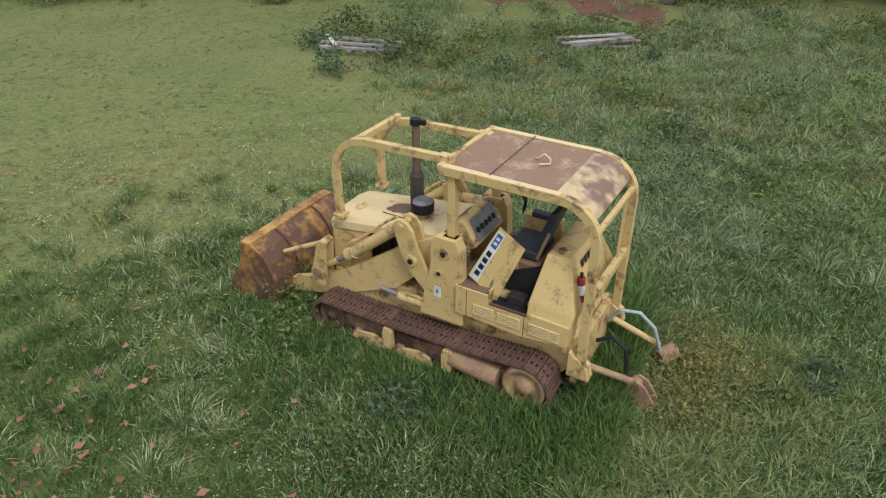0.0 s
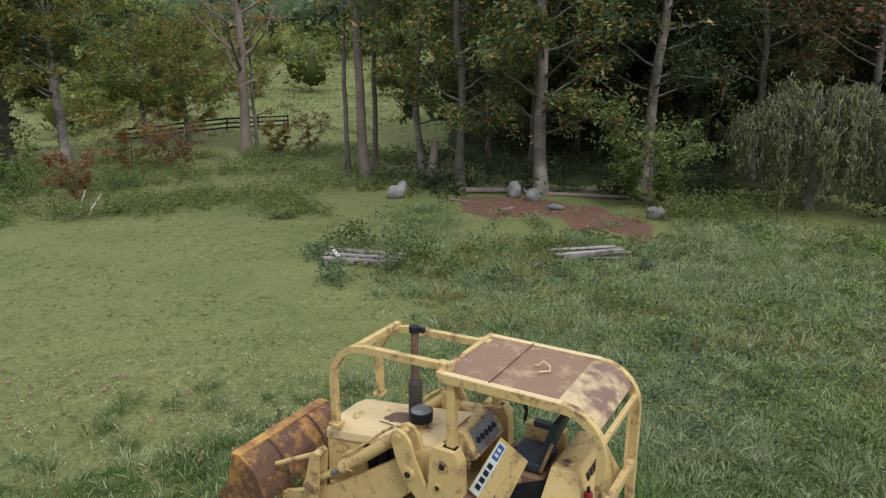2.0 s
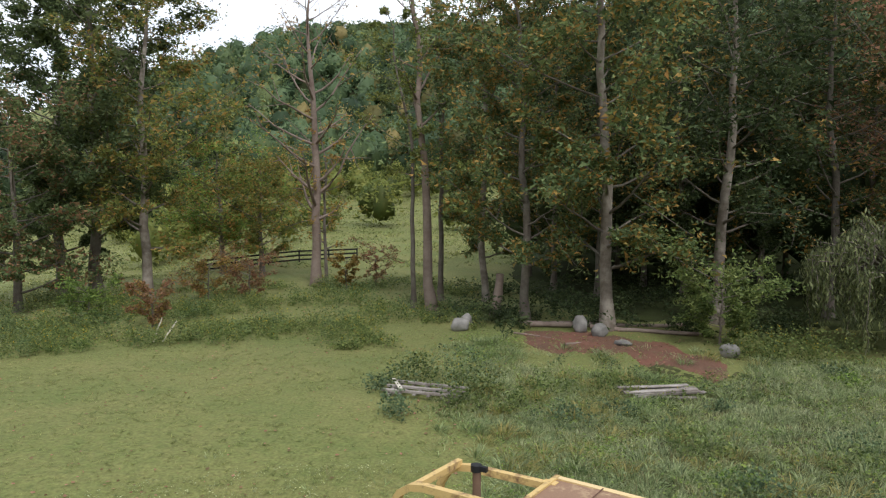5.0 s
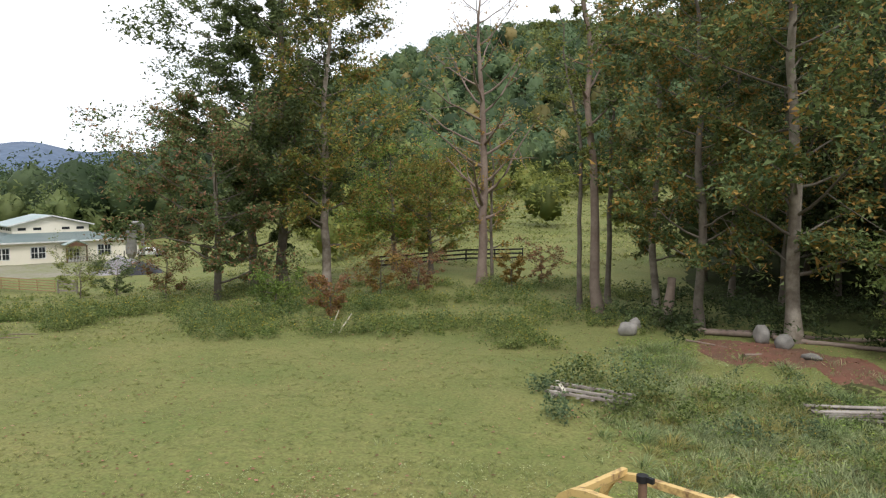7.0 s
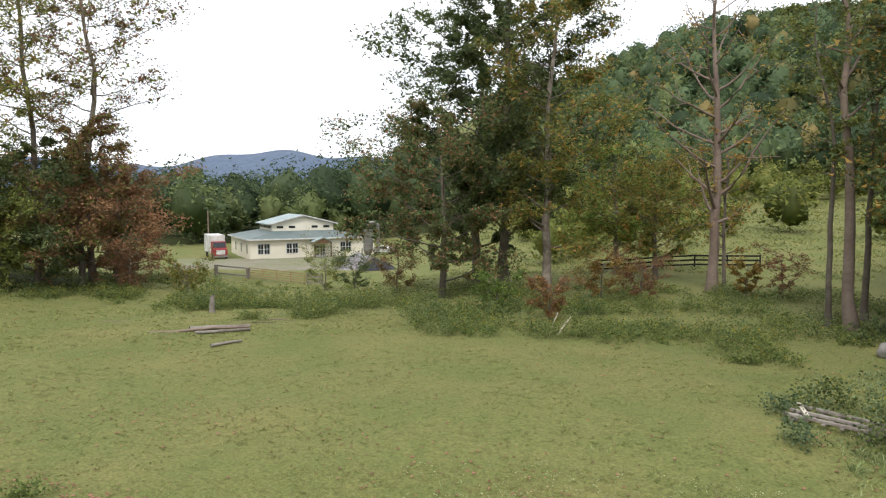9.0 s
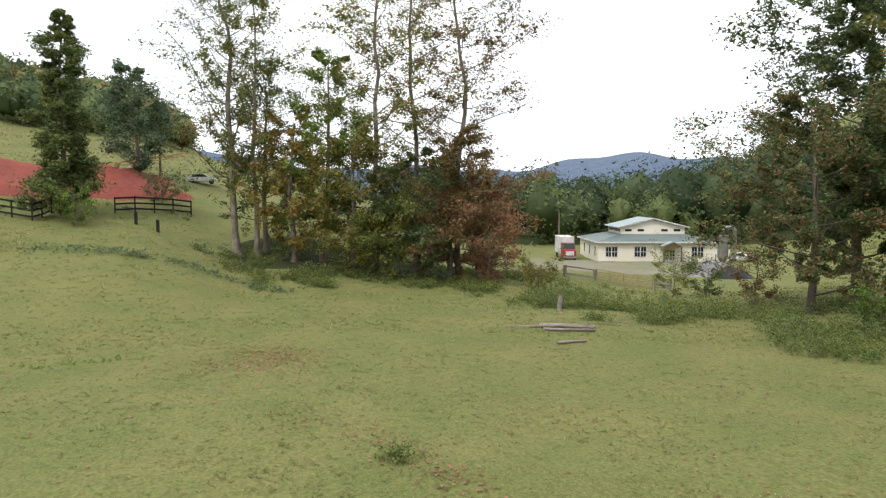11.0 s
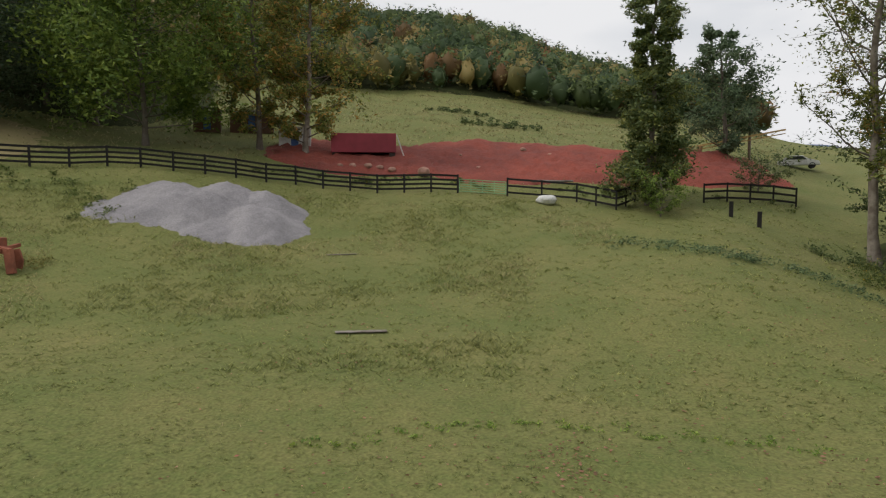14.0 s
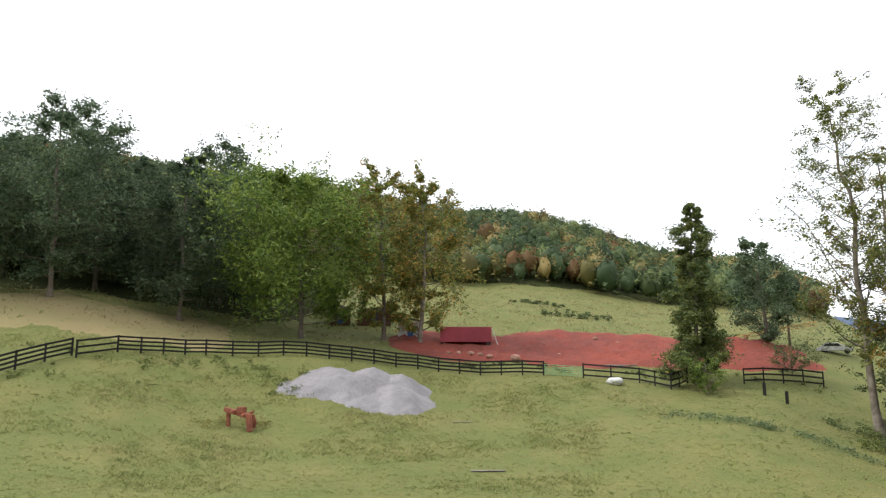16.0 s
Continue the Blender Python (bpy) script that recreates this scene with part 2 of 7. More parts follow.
M = {
    "yellow": material("faded_yellow_paint", (0.58, 0.405, 0.165), 0.6, spread=0.12, scale=22, fine=60, bump=0.15,
                       other=(0.24, 0.13, 0.06), amount=0.27, patch=4.2, sharp=0.08, objects=0.05, dist=0.004),
    "yellow_worn": material("worn_yellow_paint", (0.57, 0.40, 0.165), 0.6, spread=0.1, scale=14, fine=110, bump=0.2,
                            other=(0.13, 0.065, 0.04), amount=0.35, patch=4.0, sharp=0.08, dist=0.004),
    "yellow_pale": material("chalky_yellow_paint", (0.63, 0.475, 0.245), 0.7, spread=0.07, scale=9, fine=70, bump=0.12,
                            other=(0.26, 0.15, 0.08), amount=0.22, patch=4.0, sharp=0.06, dist=0.004),
    "rust": material("dark_rust", (0.092, 0.052, 0.038), 0.85, spread=0.16, scale=14, fine=120, bump=0.4,
                     other=(0.15, 0.08, 0.05), amount=0.5, patch=3.5, sharp=0.15, objects=0.15, dist=0.005),
    "rust_brown": material("brown_rust_film", (0.18, 0.11, 0.07), 0.8, spread=0.12, scale=8, fine=100, bump=0.25,
                           other=(0.10, 0.062, 0.05), amount=0.45, patch=2.2, sharp=0.18, dist=0.004),
    "roof_paint": material("rust_stained_roof_paint", (0.245, 0.15, 0.095), 0.8, spread=0.16, scale=16, fine=70, bump=0.3,
                           other=(0.47, 0.34, 0.20), amount=0.26, patch=2.6, sharp=0.1, dist=0.004),
    "rust_orange": material("orange_rust_on_yellow", (0.42, 0.215, 0.055), 0.75, spread=0.12, scale=9, fine=90, bump=0.3,
                            other=(0.12, 0.062, 0.038), amount=0.6, patch=1.9, sharp=0.08, dist=0.005),
    "lip": material("orange_rusted_lip_paint", (0.46, 0.26, 0.07), 0.75, spread=0.14, scale=9, fine=80, bump=0.3,
                    other=(0.19, 0.085, 0.04), amount=0.48, patch=2.4, sharp=0.1, dist=0.004),
    "rust_pink": material("faded_red_brown_rust", (0.27, 0.155, 0.10), 0.8, spread=0.12, scale=11, fine=90, bump=0.25,
                          other=(0.40, 0.27, 0.12), amount=0.4, patch=3.0, sharp=0.12, dist=0.004),
    "yellow_worn_roof": material("sunlit_yellow_on_rust", (0.54, 0.40, 0.22), 0.7, spread=0.08, scale=6, fine=90, bump=0.2,
                                 other=(0.215, 0.13, 0.095), amount=0.54, patch=2.2, sharp=0.07, dist=0.004),
    "grimy": material("grimy_rusted_frame", (0.25, 0.15, 0.085), 0.85, spread=0.14, scale=9, fine=80, bump=0.35,
                      other=(0.07, 0.045, 0.032), amount=0.52, patch=2.6, sharp=0.1, dist=0.005),
    "black": material("dull_black", (0.018, 0.018, 0.02), 0.6, spread=0.15, bump=0.1, dist=0.003),
    "dark": material("oily_dark_metal", (0.04, 0.032, 0.027), 0.6, metal=0.2, spread=0.2, bump=0.3, dist=0.004),
    "vinyl": material("worn_black_vinyl", (0.035, 0.04, 0.05), 0.45, spread=0.12, bump=0.2, other=(0.06, 0.065, 0.075), dist=0.003),
    "muffler": material("heat_browned_steel", (0.13, 0.098, 0.085), 0.6, metal=0.3, spread=0.14, scale=8, fine=60, bump=0.2,
                        other=(0.07, 0.055, 0.05), amount=0.5, patch=3.0, dist=0.004),
    "steel": material("grey_worn_steel", (0.30, 0.29, 0.28), 0.5, metal=0.5, spread=0.1, bump=0.1, dist=0.003),
    "white": material("dirty_white", (0.74, 0.74, 0.72), 0.6, spread=0.05, bump=0.05, dist=0.003),
    "blue": material("faded_blue_print", (0.06, 0.12, 0.30), 0.6, spread=0.06, bump=0),
    "red": material("faded_red", (0.33, 0.04, 0.045), 0.5, spread=0.08, bump=0.05, dist=0.003),
    "hose": material("pale_grey_hose", (0.42, 0.45, 0.47), 0.5, spread=0.1, bump=0.05),
    "bark": material("grey_brown_bark", (0.135, 0.11, 0.09), 0.9, spread=0.2, scale=5, fine=30, bump=0.6,
                     other=(0.21, 0.185, 0.155), amount=0.4, patch=1.2, objects=0.15),
    "bark_pale": material("pale_sycamore_bark", (0.32, 0.28, 0.235), 0.85, spread=0.15, scale=3, fine=18, bump=0.3,
                          other=(0.15, 0.12, 0.095), amount=0.55, patch=0.9, sharp=0.1, objects=0.1),
    "bark_dead": material("bleached_dead_wood", (0.25, 0.195, 0.16), 0.9, spread=0.15, scale=4, fine=26, bump=0.4,
                          other=(0.17, 0.12, 0.10), amount=0.45, patch=0.7, objects=0.1),
    "wood_grey": material("weathered_grey_wood", (0.33, 0.30, 0.27), 0.9, spread=0.15, scale=7, fine=50, bump=0.4,
                          other=(0.18, 0.15, 0.13), objects=0.2),
    "fence": material("black_stained_fence_wood", (0.022, 0.02, 0.019), 0.8, spread=0.2, scale=6, bump=0.2, objects=0.2),
    "stone": material("grey_field_stone", (0.25, 0.235, 0.215), 0.9, spread=0.12, scale=3, fine=25, bump=0.5, objects=0.15),
    "gravel": material("pale_crushed_gravel", (0.29, 0.275, 0.285), 0.95, spread=0.2, scale=2.2, fine=9, bump=0.7,
                       other=(0.21, 0.20, 0.21), amount=0.45, patch=0.35, sharp=0.12, dist=0.06),
    "dirt": material("red_clay", (0.29, 0.068, 0.045), 0.95, spread=0.16, scale=0.6, fine=4.0, bump=0.6,
                     other=(0.17, 0.052, 0.042), amount=0.5, patch=0.12, sharp=0.15, dist=0.2),
    "trampled": material("trampled_red_brown_soil", (0.17, 0.075, 0.05), 0.95, spread=0.2, scale=1.2, fine=14, bump=0.5,
                         other=(0.12, 0.07, 0.045), amount=0.5, patch=0.4, dist=0.04),
    # forest soil with the shade under the trees mixed into its colour
    "mould": material("shaded_leaf_mould", (0.038, 0.042, 0.02), 0.95, spread=0.2, scale=1.2, fine=9, bump=0.5,
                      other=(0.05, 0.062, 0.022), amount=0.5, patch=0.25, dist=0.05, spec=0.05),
    # thatch coloured dark to give the shaded gaps between grass blades
    "thatch": material("shaded_grass_thatch", (0.055, 0.06, 0.024), 0.95, spread=0.3, scale=3.0, fine=22, bump=0.6,
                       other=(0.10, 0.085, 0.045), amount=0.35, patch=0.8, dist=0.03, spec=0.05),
    "yard": material("grey_brown_yard_gravel", (0.24, 0.215, 0.175), 0.95, spread=0.15, scale=0.8, fine=8, bump=0.4,
                     other=(0.17, 0.18, 0.085), amount=0.5, patch=0.12, sharp=0.12, dist=0.04),
    "white_stone": material("pale_boulder", (0.55, 0.54, 0.51), 0.9, spread=0.1, scale=3, fine=25, bump=0.4),
    "white_wood": material("bleached_stick", (0.66, 0.60, 0.50), 0.9, spread=0.1, bump=0.2),
    "clay_stone": material("clay_stained_stone", (0.42, 0.24, 0.18), 0.9, spread=0.12, scale=3, fine=20, bump=0.4, objects=0.15),
    "container_red": material("faded_red_steel", (0.34, 0.055, 0.075), 0.6, spread=0.06, scale=1.5, fine=20, bump=0.05,
                              other=(0.26, 0.045, 0.06), patch=0.4),
    "rust_red": material("red_oxide_rust", (0.33, 0.115, 0.07), 0.8, spread=0.12, scale=5, fine=50, bump=0.25),
    "gold_leaf": leaf("dry_golden_weed_leaves", (0.36, 0.3, 0.1), (0.24, 0.25, 0.085), 0.45, 1.0),
    "tan_turf": material("dry_tan_turf", (0.28, 0.22, 0.11), 0.95, spread=0.15, scale=0.8, fine=12, bump=0.5,
                         other=(0.24, 0.22, 0.09), amount=0.4, patch=0.15, sharp=0.2, dist=0.05),
    "wall": material("cream_metal_siding", (0.78, 0.73, 0.62), 0.6, spread=0.03, bump=0.05, scale=0.5, patch=0.2, fine=8,
                     other=(0.70, 0.65, 0.55), amount=0.35),
    "roof": material("grey_green_metal_roof", (0.27, 0.34, 0.34), 0.45, spread=0.04, bump=0.05, scale=0.6, patch=0.2, fine=8,
                     other=(0.33, 0.39, 0.385), amount=0.5),
    "glass": material("dark_window_glass", (0.03, 0.035, 0.04), 0.08, spread=0.05, bump=0, spec=0.5),
    "brown": material("brown_painted_timber", (0.15, 0.08, 0.05), 0.7, spread=0.1, bump=0.1),
    "gate_green": material("pale_green_gate_paint", (0.30, 0.52, 0.28), 0.6, spread=0.08, bump=0),
    "tarp": material("black_tarp", (0.02, 0.022, 0.028), 0.45, spread=0.1, bump=0.3),
    "maple": leaf("green_leaves", (0.165, 0.215, 0.06), (0.26, 0.245, 0.058)),
    "dark_leaf": leaf("dark_green_leaves", (0.10, 0.15, 0.062), (0.155, 0.175, 0.06)),
    # green leaves darkened: the shade inside the woods is in this colour
    "shade_leaf": leaf("shade_darkened_leaves", (0.055, 0.088, 0.036), (0.085, 0.10, 0.036)),
    "bright_leaf": leaf("bright_green_leaves", (0.165, 0.265, 0.06), (0.24, 0.29, 0.065)),
    "ochre_leaf": leaf("yellowing_leaves", (0.33, 0.255, 0.062), (0.33, 0.175, 0.05), 0.45),
    "red_leaf": leaf("red_brown_leaves", (0.29, 0.145, 0.085), (0.21, 0.155, 0.065), 0.45),
    "needle": leaf("dark_conifer_needles", (0.095, 0.15, 0.09), (0.13, 0.165, 0.08)),
    "willow": leaf("grey_green_willow_leaves", (0.17, 0.195, 0.085), (0.14, 0.155, 0.07)),
    "weed": leaf("weed_leaves", (0.125, 0.18, 0.052), (0.19, 0.21, 0.07)),
    "weed_blue": leaf("blue_green_weed_leaves", (0.115, 0.17, 0.085), (0.16, 0.205, 0.10)),
    "yellow_flower": leaf("goldenrod_flowers", (0.42, 0.32, 0.03), (0.30, 0.26, 0.04)),
    "far_green": leaf("far_green_leaves", (0.135, 0.195, 0.075), (0.18, 0.21, 0.075), 0.4, 0.03),
    "far_gold": leaf("far_golden_leaves", (0.25, 0.20, 0.07), (0.19, 0.19, 0.07), 0.4, 0.03),
    "far_rust": leaf("far_rusty_leaves", (0.24, 0.13, 0.06), (0.21, 0.165, 0.06), 0.4, 0.03),
    "far_woods": leaf("far_wood_leaves", (0.075, 0.12, 0.055), (0.1, 0.14, 0.06), 0.28, 0.03),
    "blade": leaf("grass_blades", (0.235, 0.315, 0.12), (0.37, 0.395, 0.23), 0.42, 0.25),
    "blade_deep": leaf("lush_grass_blades", (0.095, 0.165, 0.042), (0.165, 0.235, 0.068), 0.4, 0.5),
    "blade_bright": leaf("yellow_green_grass_blades", (0.29, 0.35, 0.115), (0.38, 0.39, 0.17), 0.4, 0.6),
    "blade_short": leaf("short_grass_blades", (0.21, 0.25, 0.08), (0.29, 0.29, 0.11), 0.4, 0.25),
    "blade_pale": leaf("pale_grass_blades", (0.34, 0.39, 0.215), (0.38, 0.385, 0.20), 0.4, 0.5),
    "blade_dry": leaf("dry_grass_blades", (0.34, 0.3, 0.15), (0.27, 0.26, 0.12), 0.4, 0.4),
    "litter": leaf("fallen_leaves", (0.40, 0.235, 0.16), (0.29, 0.13, 0.075), 0.5, 2.0),
    # wooded slopes with the blue of distance haze put into the colour
    "mountain": material("haze_blue_mountain_woods", (0.07, 0.105, 0.18), 0.9, spread=0.2, scale=0.02, fine=0.08, bump=0,
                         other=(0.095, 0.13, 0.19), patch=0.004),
}


# ------------------------------------------------------------------ mesh helpers
def smooth(x):
    x = np.clip(x, 0.0, 1.0)
    return x * x * (3 - 2 * x)


def mesh_np(name, verts, faces):
    """A mesh from an (n, 3) array and an (m, 3 or 4) array."""
    me = bpy.data.meshes.new(name)
    verts, faces = np.asarray(verts, np.float32), np.asarray(faces, np.int32)
    k = faces.shape[1]
    me.vertices.add(len(verts))
    me.vertices.foreach_set("co", verts.ravel())
    me.loops.add(faces.size)
    me.loops.foreach_set("vertex_index", faces.ravel())
    me.polygons.add(len(faces))
    me.polygons.foreach_set("loop_start", np.arange(0, faces.size, k, dtype=np.int32))
    me.update(calc_edges=True)
    return me


def np_part(name, verts, faces, mat, parent=None, label="", shade=False):
    ob = new(name, mesh_np(name, verts, faces))
    ob.data.materials.append(M[mat])
    if shade:
        ob.data.polygons.foreach_set("use_smooth", np.ones(len(ob.data.polygons), dtype=bool))
    if parent:
        ob.parent = parent
    return tagged(ob, label)


def part(name, bm, mat, parent=None, label="", bevel=0.0, shade=False):
    """Links a bmesh as one mesh object under a thing or under a part."""
    if bevel:
        bmesh.ops.bevel(bm, geom=list(bm.edges), offset=bevel, segments=2, affect="EDGES", profile=0.6, clamp_overlap=True)
    bmesh.ops.recalc_face_normals(bm, faces=bm.faces)
    me = bpy.data.meshes.new(name)
    bm.to_mesh(me)
    bm.free()
    me.materials.append(M[mat] if isinstance(mat, str) else mat)
    if shade:
        me.polygons.foreach_set("use_smooth", np.ones(len(me.polygons), dtype=bool))
    ob = new(name, me)
    if parent:
        ob.parent = parent
    return tagged(ob, label)


def thing(name, m, label, category, group="", kind=""):
    ob = new(name)
    ob.matrix_world = m
    ob.empty_display_size = 0.2
    return tagged(ob, label, category, group, kind)


def bm_box(bm, x0, x1, y0, y1, z0, z1, m=None):
    r = bmesh.ops.create_cube(bm, size=1.0, matrix=Matrix.LocRotScale(((x0 + x1) / 2, (y0 + y1) / 2, (z0 + z1) / 2), None, (x1 - x0, y1 - y0, z1 - z0)))
    if m is not None:
        bmesh.ops.transform(bm, matrix=m, verts=r["verts"])
    return r["verts"]


def box(x0, x1, y0, y1, z0, z1, m=None):
    bm = bmesh.new()
    bm_box(bm, x0, x1, y0, y1, z0, z1, m)
    return bm


def bm_bar(bm, a, b, w, h, up=(0, 0, 1)):
    """A square bar from a to b, w wide and h deep."""
    a, b = Vector(a), Vector(b)
    d = (b - a)
    n = d.length
    d.normalize()
    side = d.cross(Vector(up))
    if side.length < 1e-4:
        side = Vector((1, 0, 0))
    side.normalize()
    top = side.cross(d)
    m = Matrix((side, d, top)).transposed().to_4x4()
    m.translation = (a + b) / 2
    return bm_box(bm, -w / 2, w / 2, -n / 2, n / 2, -h / 2, h / 2, m)


def bar(a, b, w, h, up=(0, 0, 1)):
    bm = bmesh.new()
    bm_bar(bm, a, b, w, h, up)
    return bm


def bm_rod(bm, a, b, r0, r1=None, n=14):
    a, b = Vector(a), Vector(b)
    d = b - a
    m = d.to_track_quat("Z", "Y").to_matrix().to_4x4()
    m.translation = (a + b) / 2
    return bmesh.ops.create_cone(bm, cap_ends=True, segments=n, radius1=r0, radius2=r0 if r1 is None else r1, depth=d.length, matrix=m)["verts"]


def rod(a, b, r0, r1=None, n=14):
    bm = bmesh.new()
    bm_rod(bm, a, b, r0, r1, n)
    return bm


def slab(outline, y0, y1):
    """An outline in x and z, made solid from y0 to y1."""
    bm = bmesh.new()
    a = [bm.verts.new((x, y0, z)) for x, z in outline]
    b = [bm.verts.new((x, y1, z)) for x, z in outline]
    bm.faces.new(a)
    bm.faces.new(b[::-1])
    for i in range(len(a)):
        j = (i + 1) % len(a)
        bm.faces.new((a[j], a[i], b[i], b[j]))
    return bm


def sweep(points, radius, n=8, square=False):
    """A tube along points; square gives a bar with that half width."""
    bm = bmesh.new()
    pts = [Vector(p) for p in points]
    rings = []
    for i, p in enumerate(pts):
        d = (pts[min(i + 1, len(pts) - 1)] - pts[max(i - 1, 0)]).normalized()
        ref = Vector((0, 1, 0)) if abs(d.y) < 0.9 else Vector((1, 0, 0))
        s = d.cross(ref).normalized()
        u = s.cross(d)
        k = 4 if square else n
        rr = (radius * 1.414 if square else radius) if not isinstance(radius, (list, tuple)) else radius[i]
        rings.append([bm.verts.new(p + rr * (math.cos(2 * math.pi * (j + 0.5) / k) * s + math.sin(2 * math.pi * (j + 0.5) / k) * u)) for j in range(k)])
    for a, b in zip(rings, rings[1:]):
        for j in range(len(a)):
            bm.faces.new((a[j], a[(j + 1) % len(a)], b[(j + 1) % len(a)], b[j]))
    bm.faces.new(rings[0][::-1])
    bm.faces.new(rings[-1])
    return bm


def arc(cx, cz, r, a0, a1, n):
    return [(cx + r * math.cos(radians(a0 + (a1 - a0) * i / n)), cz + r * math.sin(radians(a0 + (a1 - a0) * i / n))) for i in range(n + 1)]


# ------------------------------------------------------------------ terrain
# profiles of the land along bearings (degrees to the left of north) from the hover point: distance, height
LAND = (
    (-75, ((0, 0), (45, 0), (90, 3), (170, 14), (420, 60), (3000, 60))),
    (-20, ((0, 0), (50, 0), (90, 2), (170, 20), (420, 100), (3000, 90))),
    (14, ((0, 0), (64, -0.2), (84, 0.6), (185, 8.5), (430, 92), (3000, 90))),
    (32, ((0, 0), (60, 0), (100, -2.0), (180, 2), (430, 55), (3000, 60))),
    (48, ((0, 0), (42, 0), (76, -2.0), (116, -2.6), (260, -3), (3000, 6))),
    (62, ((0, 0), (55, 0), (72, 0), (110, -2.0), (260, -3), (3000, 6))),
    (78, ((0, 0), (50, 0.3), (72, 1.7), (86, 5.0), (150, 14), (3000, 14))),
    (90, ((0, 0), (38, 0), (60, 3.2), (80, 6.3), (98, 11.0), (160, 20.5), (290, 40), (3000, 42))),
    (108, ((0, 0), (36, 0), (62, 3.0), (80, 7.5), (97, 12.0), (155, 26.0), (290, 63), (3000, 64))),
    (126, ((0, 0), (42, 0.8), (60, 3.4), (78, 9.3), (96, 13.0), (160, 31), (290, 74), (3000, 80))),
    (143, ((0, 0), (38, 0.8), (60, 5.0), (72, 9.2), (95, 16.5), (160, 32), (290, 80), (3000, 78))),
    (175, ((0, 0), (60, 5), (95, 14), (300, 50), (420, 60), (3000, 60))),
)


def profile(knots, r):
    """Monotone, gently rounded height along one bearing."""
    xs, zs = np.array([k[0] for k in knots], float), np.array([k[1] for k in knots], float)
    sl = np.diff(zs) / np.diff(xs)
    tan = np.zeros(len(xs))
    for i in range(1, len(xs) - 1):
        tan[i] = 0 if sl[i - 1] * sl[i] <= 0 else 2 * sl[i - 1] * sl[i] / (sl[i - 1] + sl[i])
    i = np.clip(np.searchsorted(xs, r, side="right") - 1, 0, len(xs) - 2)
    h = xs[i + 1] - xs[i]
    t = np.clip((r - xs[i]) / h, 0, 1)
    return ((2 * t**3 - 3 * t**2 + 1) * zs[i] + (t**3 - 2 * t**2 + t) * h * tan[i] + (3 * t**2 - 2 * t**3) * zs[i + 1] + (t**3 - t**2) * h * tan[i + 1])


def height(x, y):
    x, y = np.asarray(x, float), np.asarray(y, float)
    r, a = np.hypot(x, y), np.degrees(np.arctan2(-x, y))
    a = np.where(a < -130, a + 360, a)
    bearings = [b for b, _ in LAND]
    z = np.array([profile(k, r) for _, k in LAND])
    i = np.clip(np.searchsorted(bearings, a, side="right") - 1, 0, len(LAND) - 2)
    b = np.array(bearings, float)
    t = smooth((a - b[i]) / (b[i + 1] - b[i]))
    cols = np.arange(len(r.ravel())).reshape(r.shape)
    flat = z.reshape(len(LAND), -1)
    out = flat[i.ravel(), cols.ravel()] * (1 - t.ravel()) + flat[i.ravel() + 1, cols.ravel()] * t.ravel()
    out = out.reshape(r.shape)
    ripple = 0.06 * np.sin(x * 0.9 + 1.3 * np.sin(y * 0.5)) * np.sin(y * 0.8 + 0.7) + 0.16 * np.sin(x * 0.21 + 0.5) * np.sin(y * 0.17 + 1.1)
    dip = 0.24 * np.exp(-(((x - 0.3) ** 2 + (y - 9.5) ** 2) / 90.0))
    return out + ripple * smooth((r - 13) / 15) - dip


def polar(az, r):
    return -r * math.sin(radians(az)), r * math.cos(radians(az))


def on_land(az, r, lift=0.0, turn=0.0):
    x, y = polar(az, r)
    return pose(x, y, float(height([x], [y])[0]) + lift, 0, 0, turn)


def build_ground():
    rs = np.concatenate([np.linspace(0.01, 12, 40), np.linspace(12.4, 60, 120), np.linspace(60.8, 130, 90), np.geomspace(132, 4500, 70)])
    na = 330
    an = np.linspace(-math.pi, math.pi, na, endpoint=False)
    r, a = np.meshgrid(rs, an, indexing="ij")
    x, y = -r * np.sin(a), r * np.cos(a)
    v = np.stack([x, y, height(x, y)], -1).reshape(-1, 3)
    i, j = np.meshgrid(np.arange(len(rs) - 1), np.arange(na), indexing="ij")
    k = (j + 1) % na
    f = np.stack([i * na + j, i * na + k, (i + 1) * na + k, (i + 1) * na + j], -1).reshape(-1, 4)
    ob = new("ground", mesh_np("ground", v, f[:, ::-1]))
    ob.data.polygons.foreach_set("use_smooth", np.ones(len(f), dtype=bool))
    ob.data.materials.append(ground_material())
    tagged(ob, "mown green pasture with dry patches and fallen leaves", "grass field", kind="structure")


def ground_material():
    m = material("pasture_turf", (0.12, 0.145, 0.04), 0.95, spread=0.34, scale=2.6, fine=9.0, bump=0.9,
                 other=(0.19, 0.18, 0.062), amount=0.47, patch=0.22, sharp=0.16, dist=0.05)
    return m


build_ground()


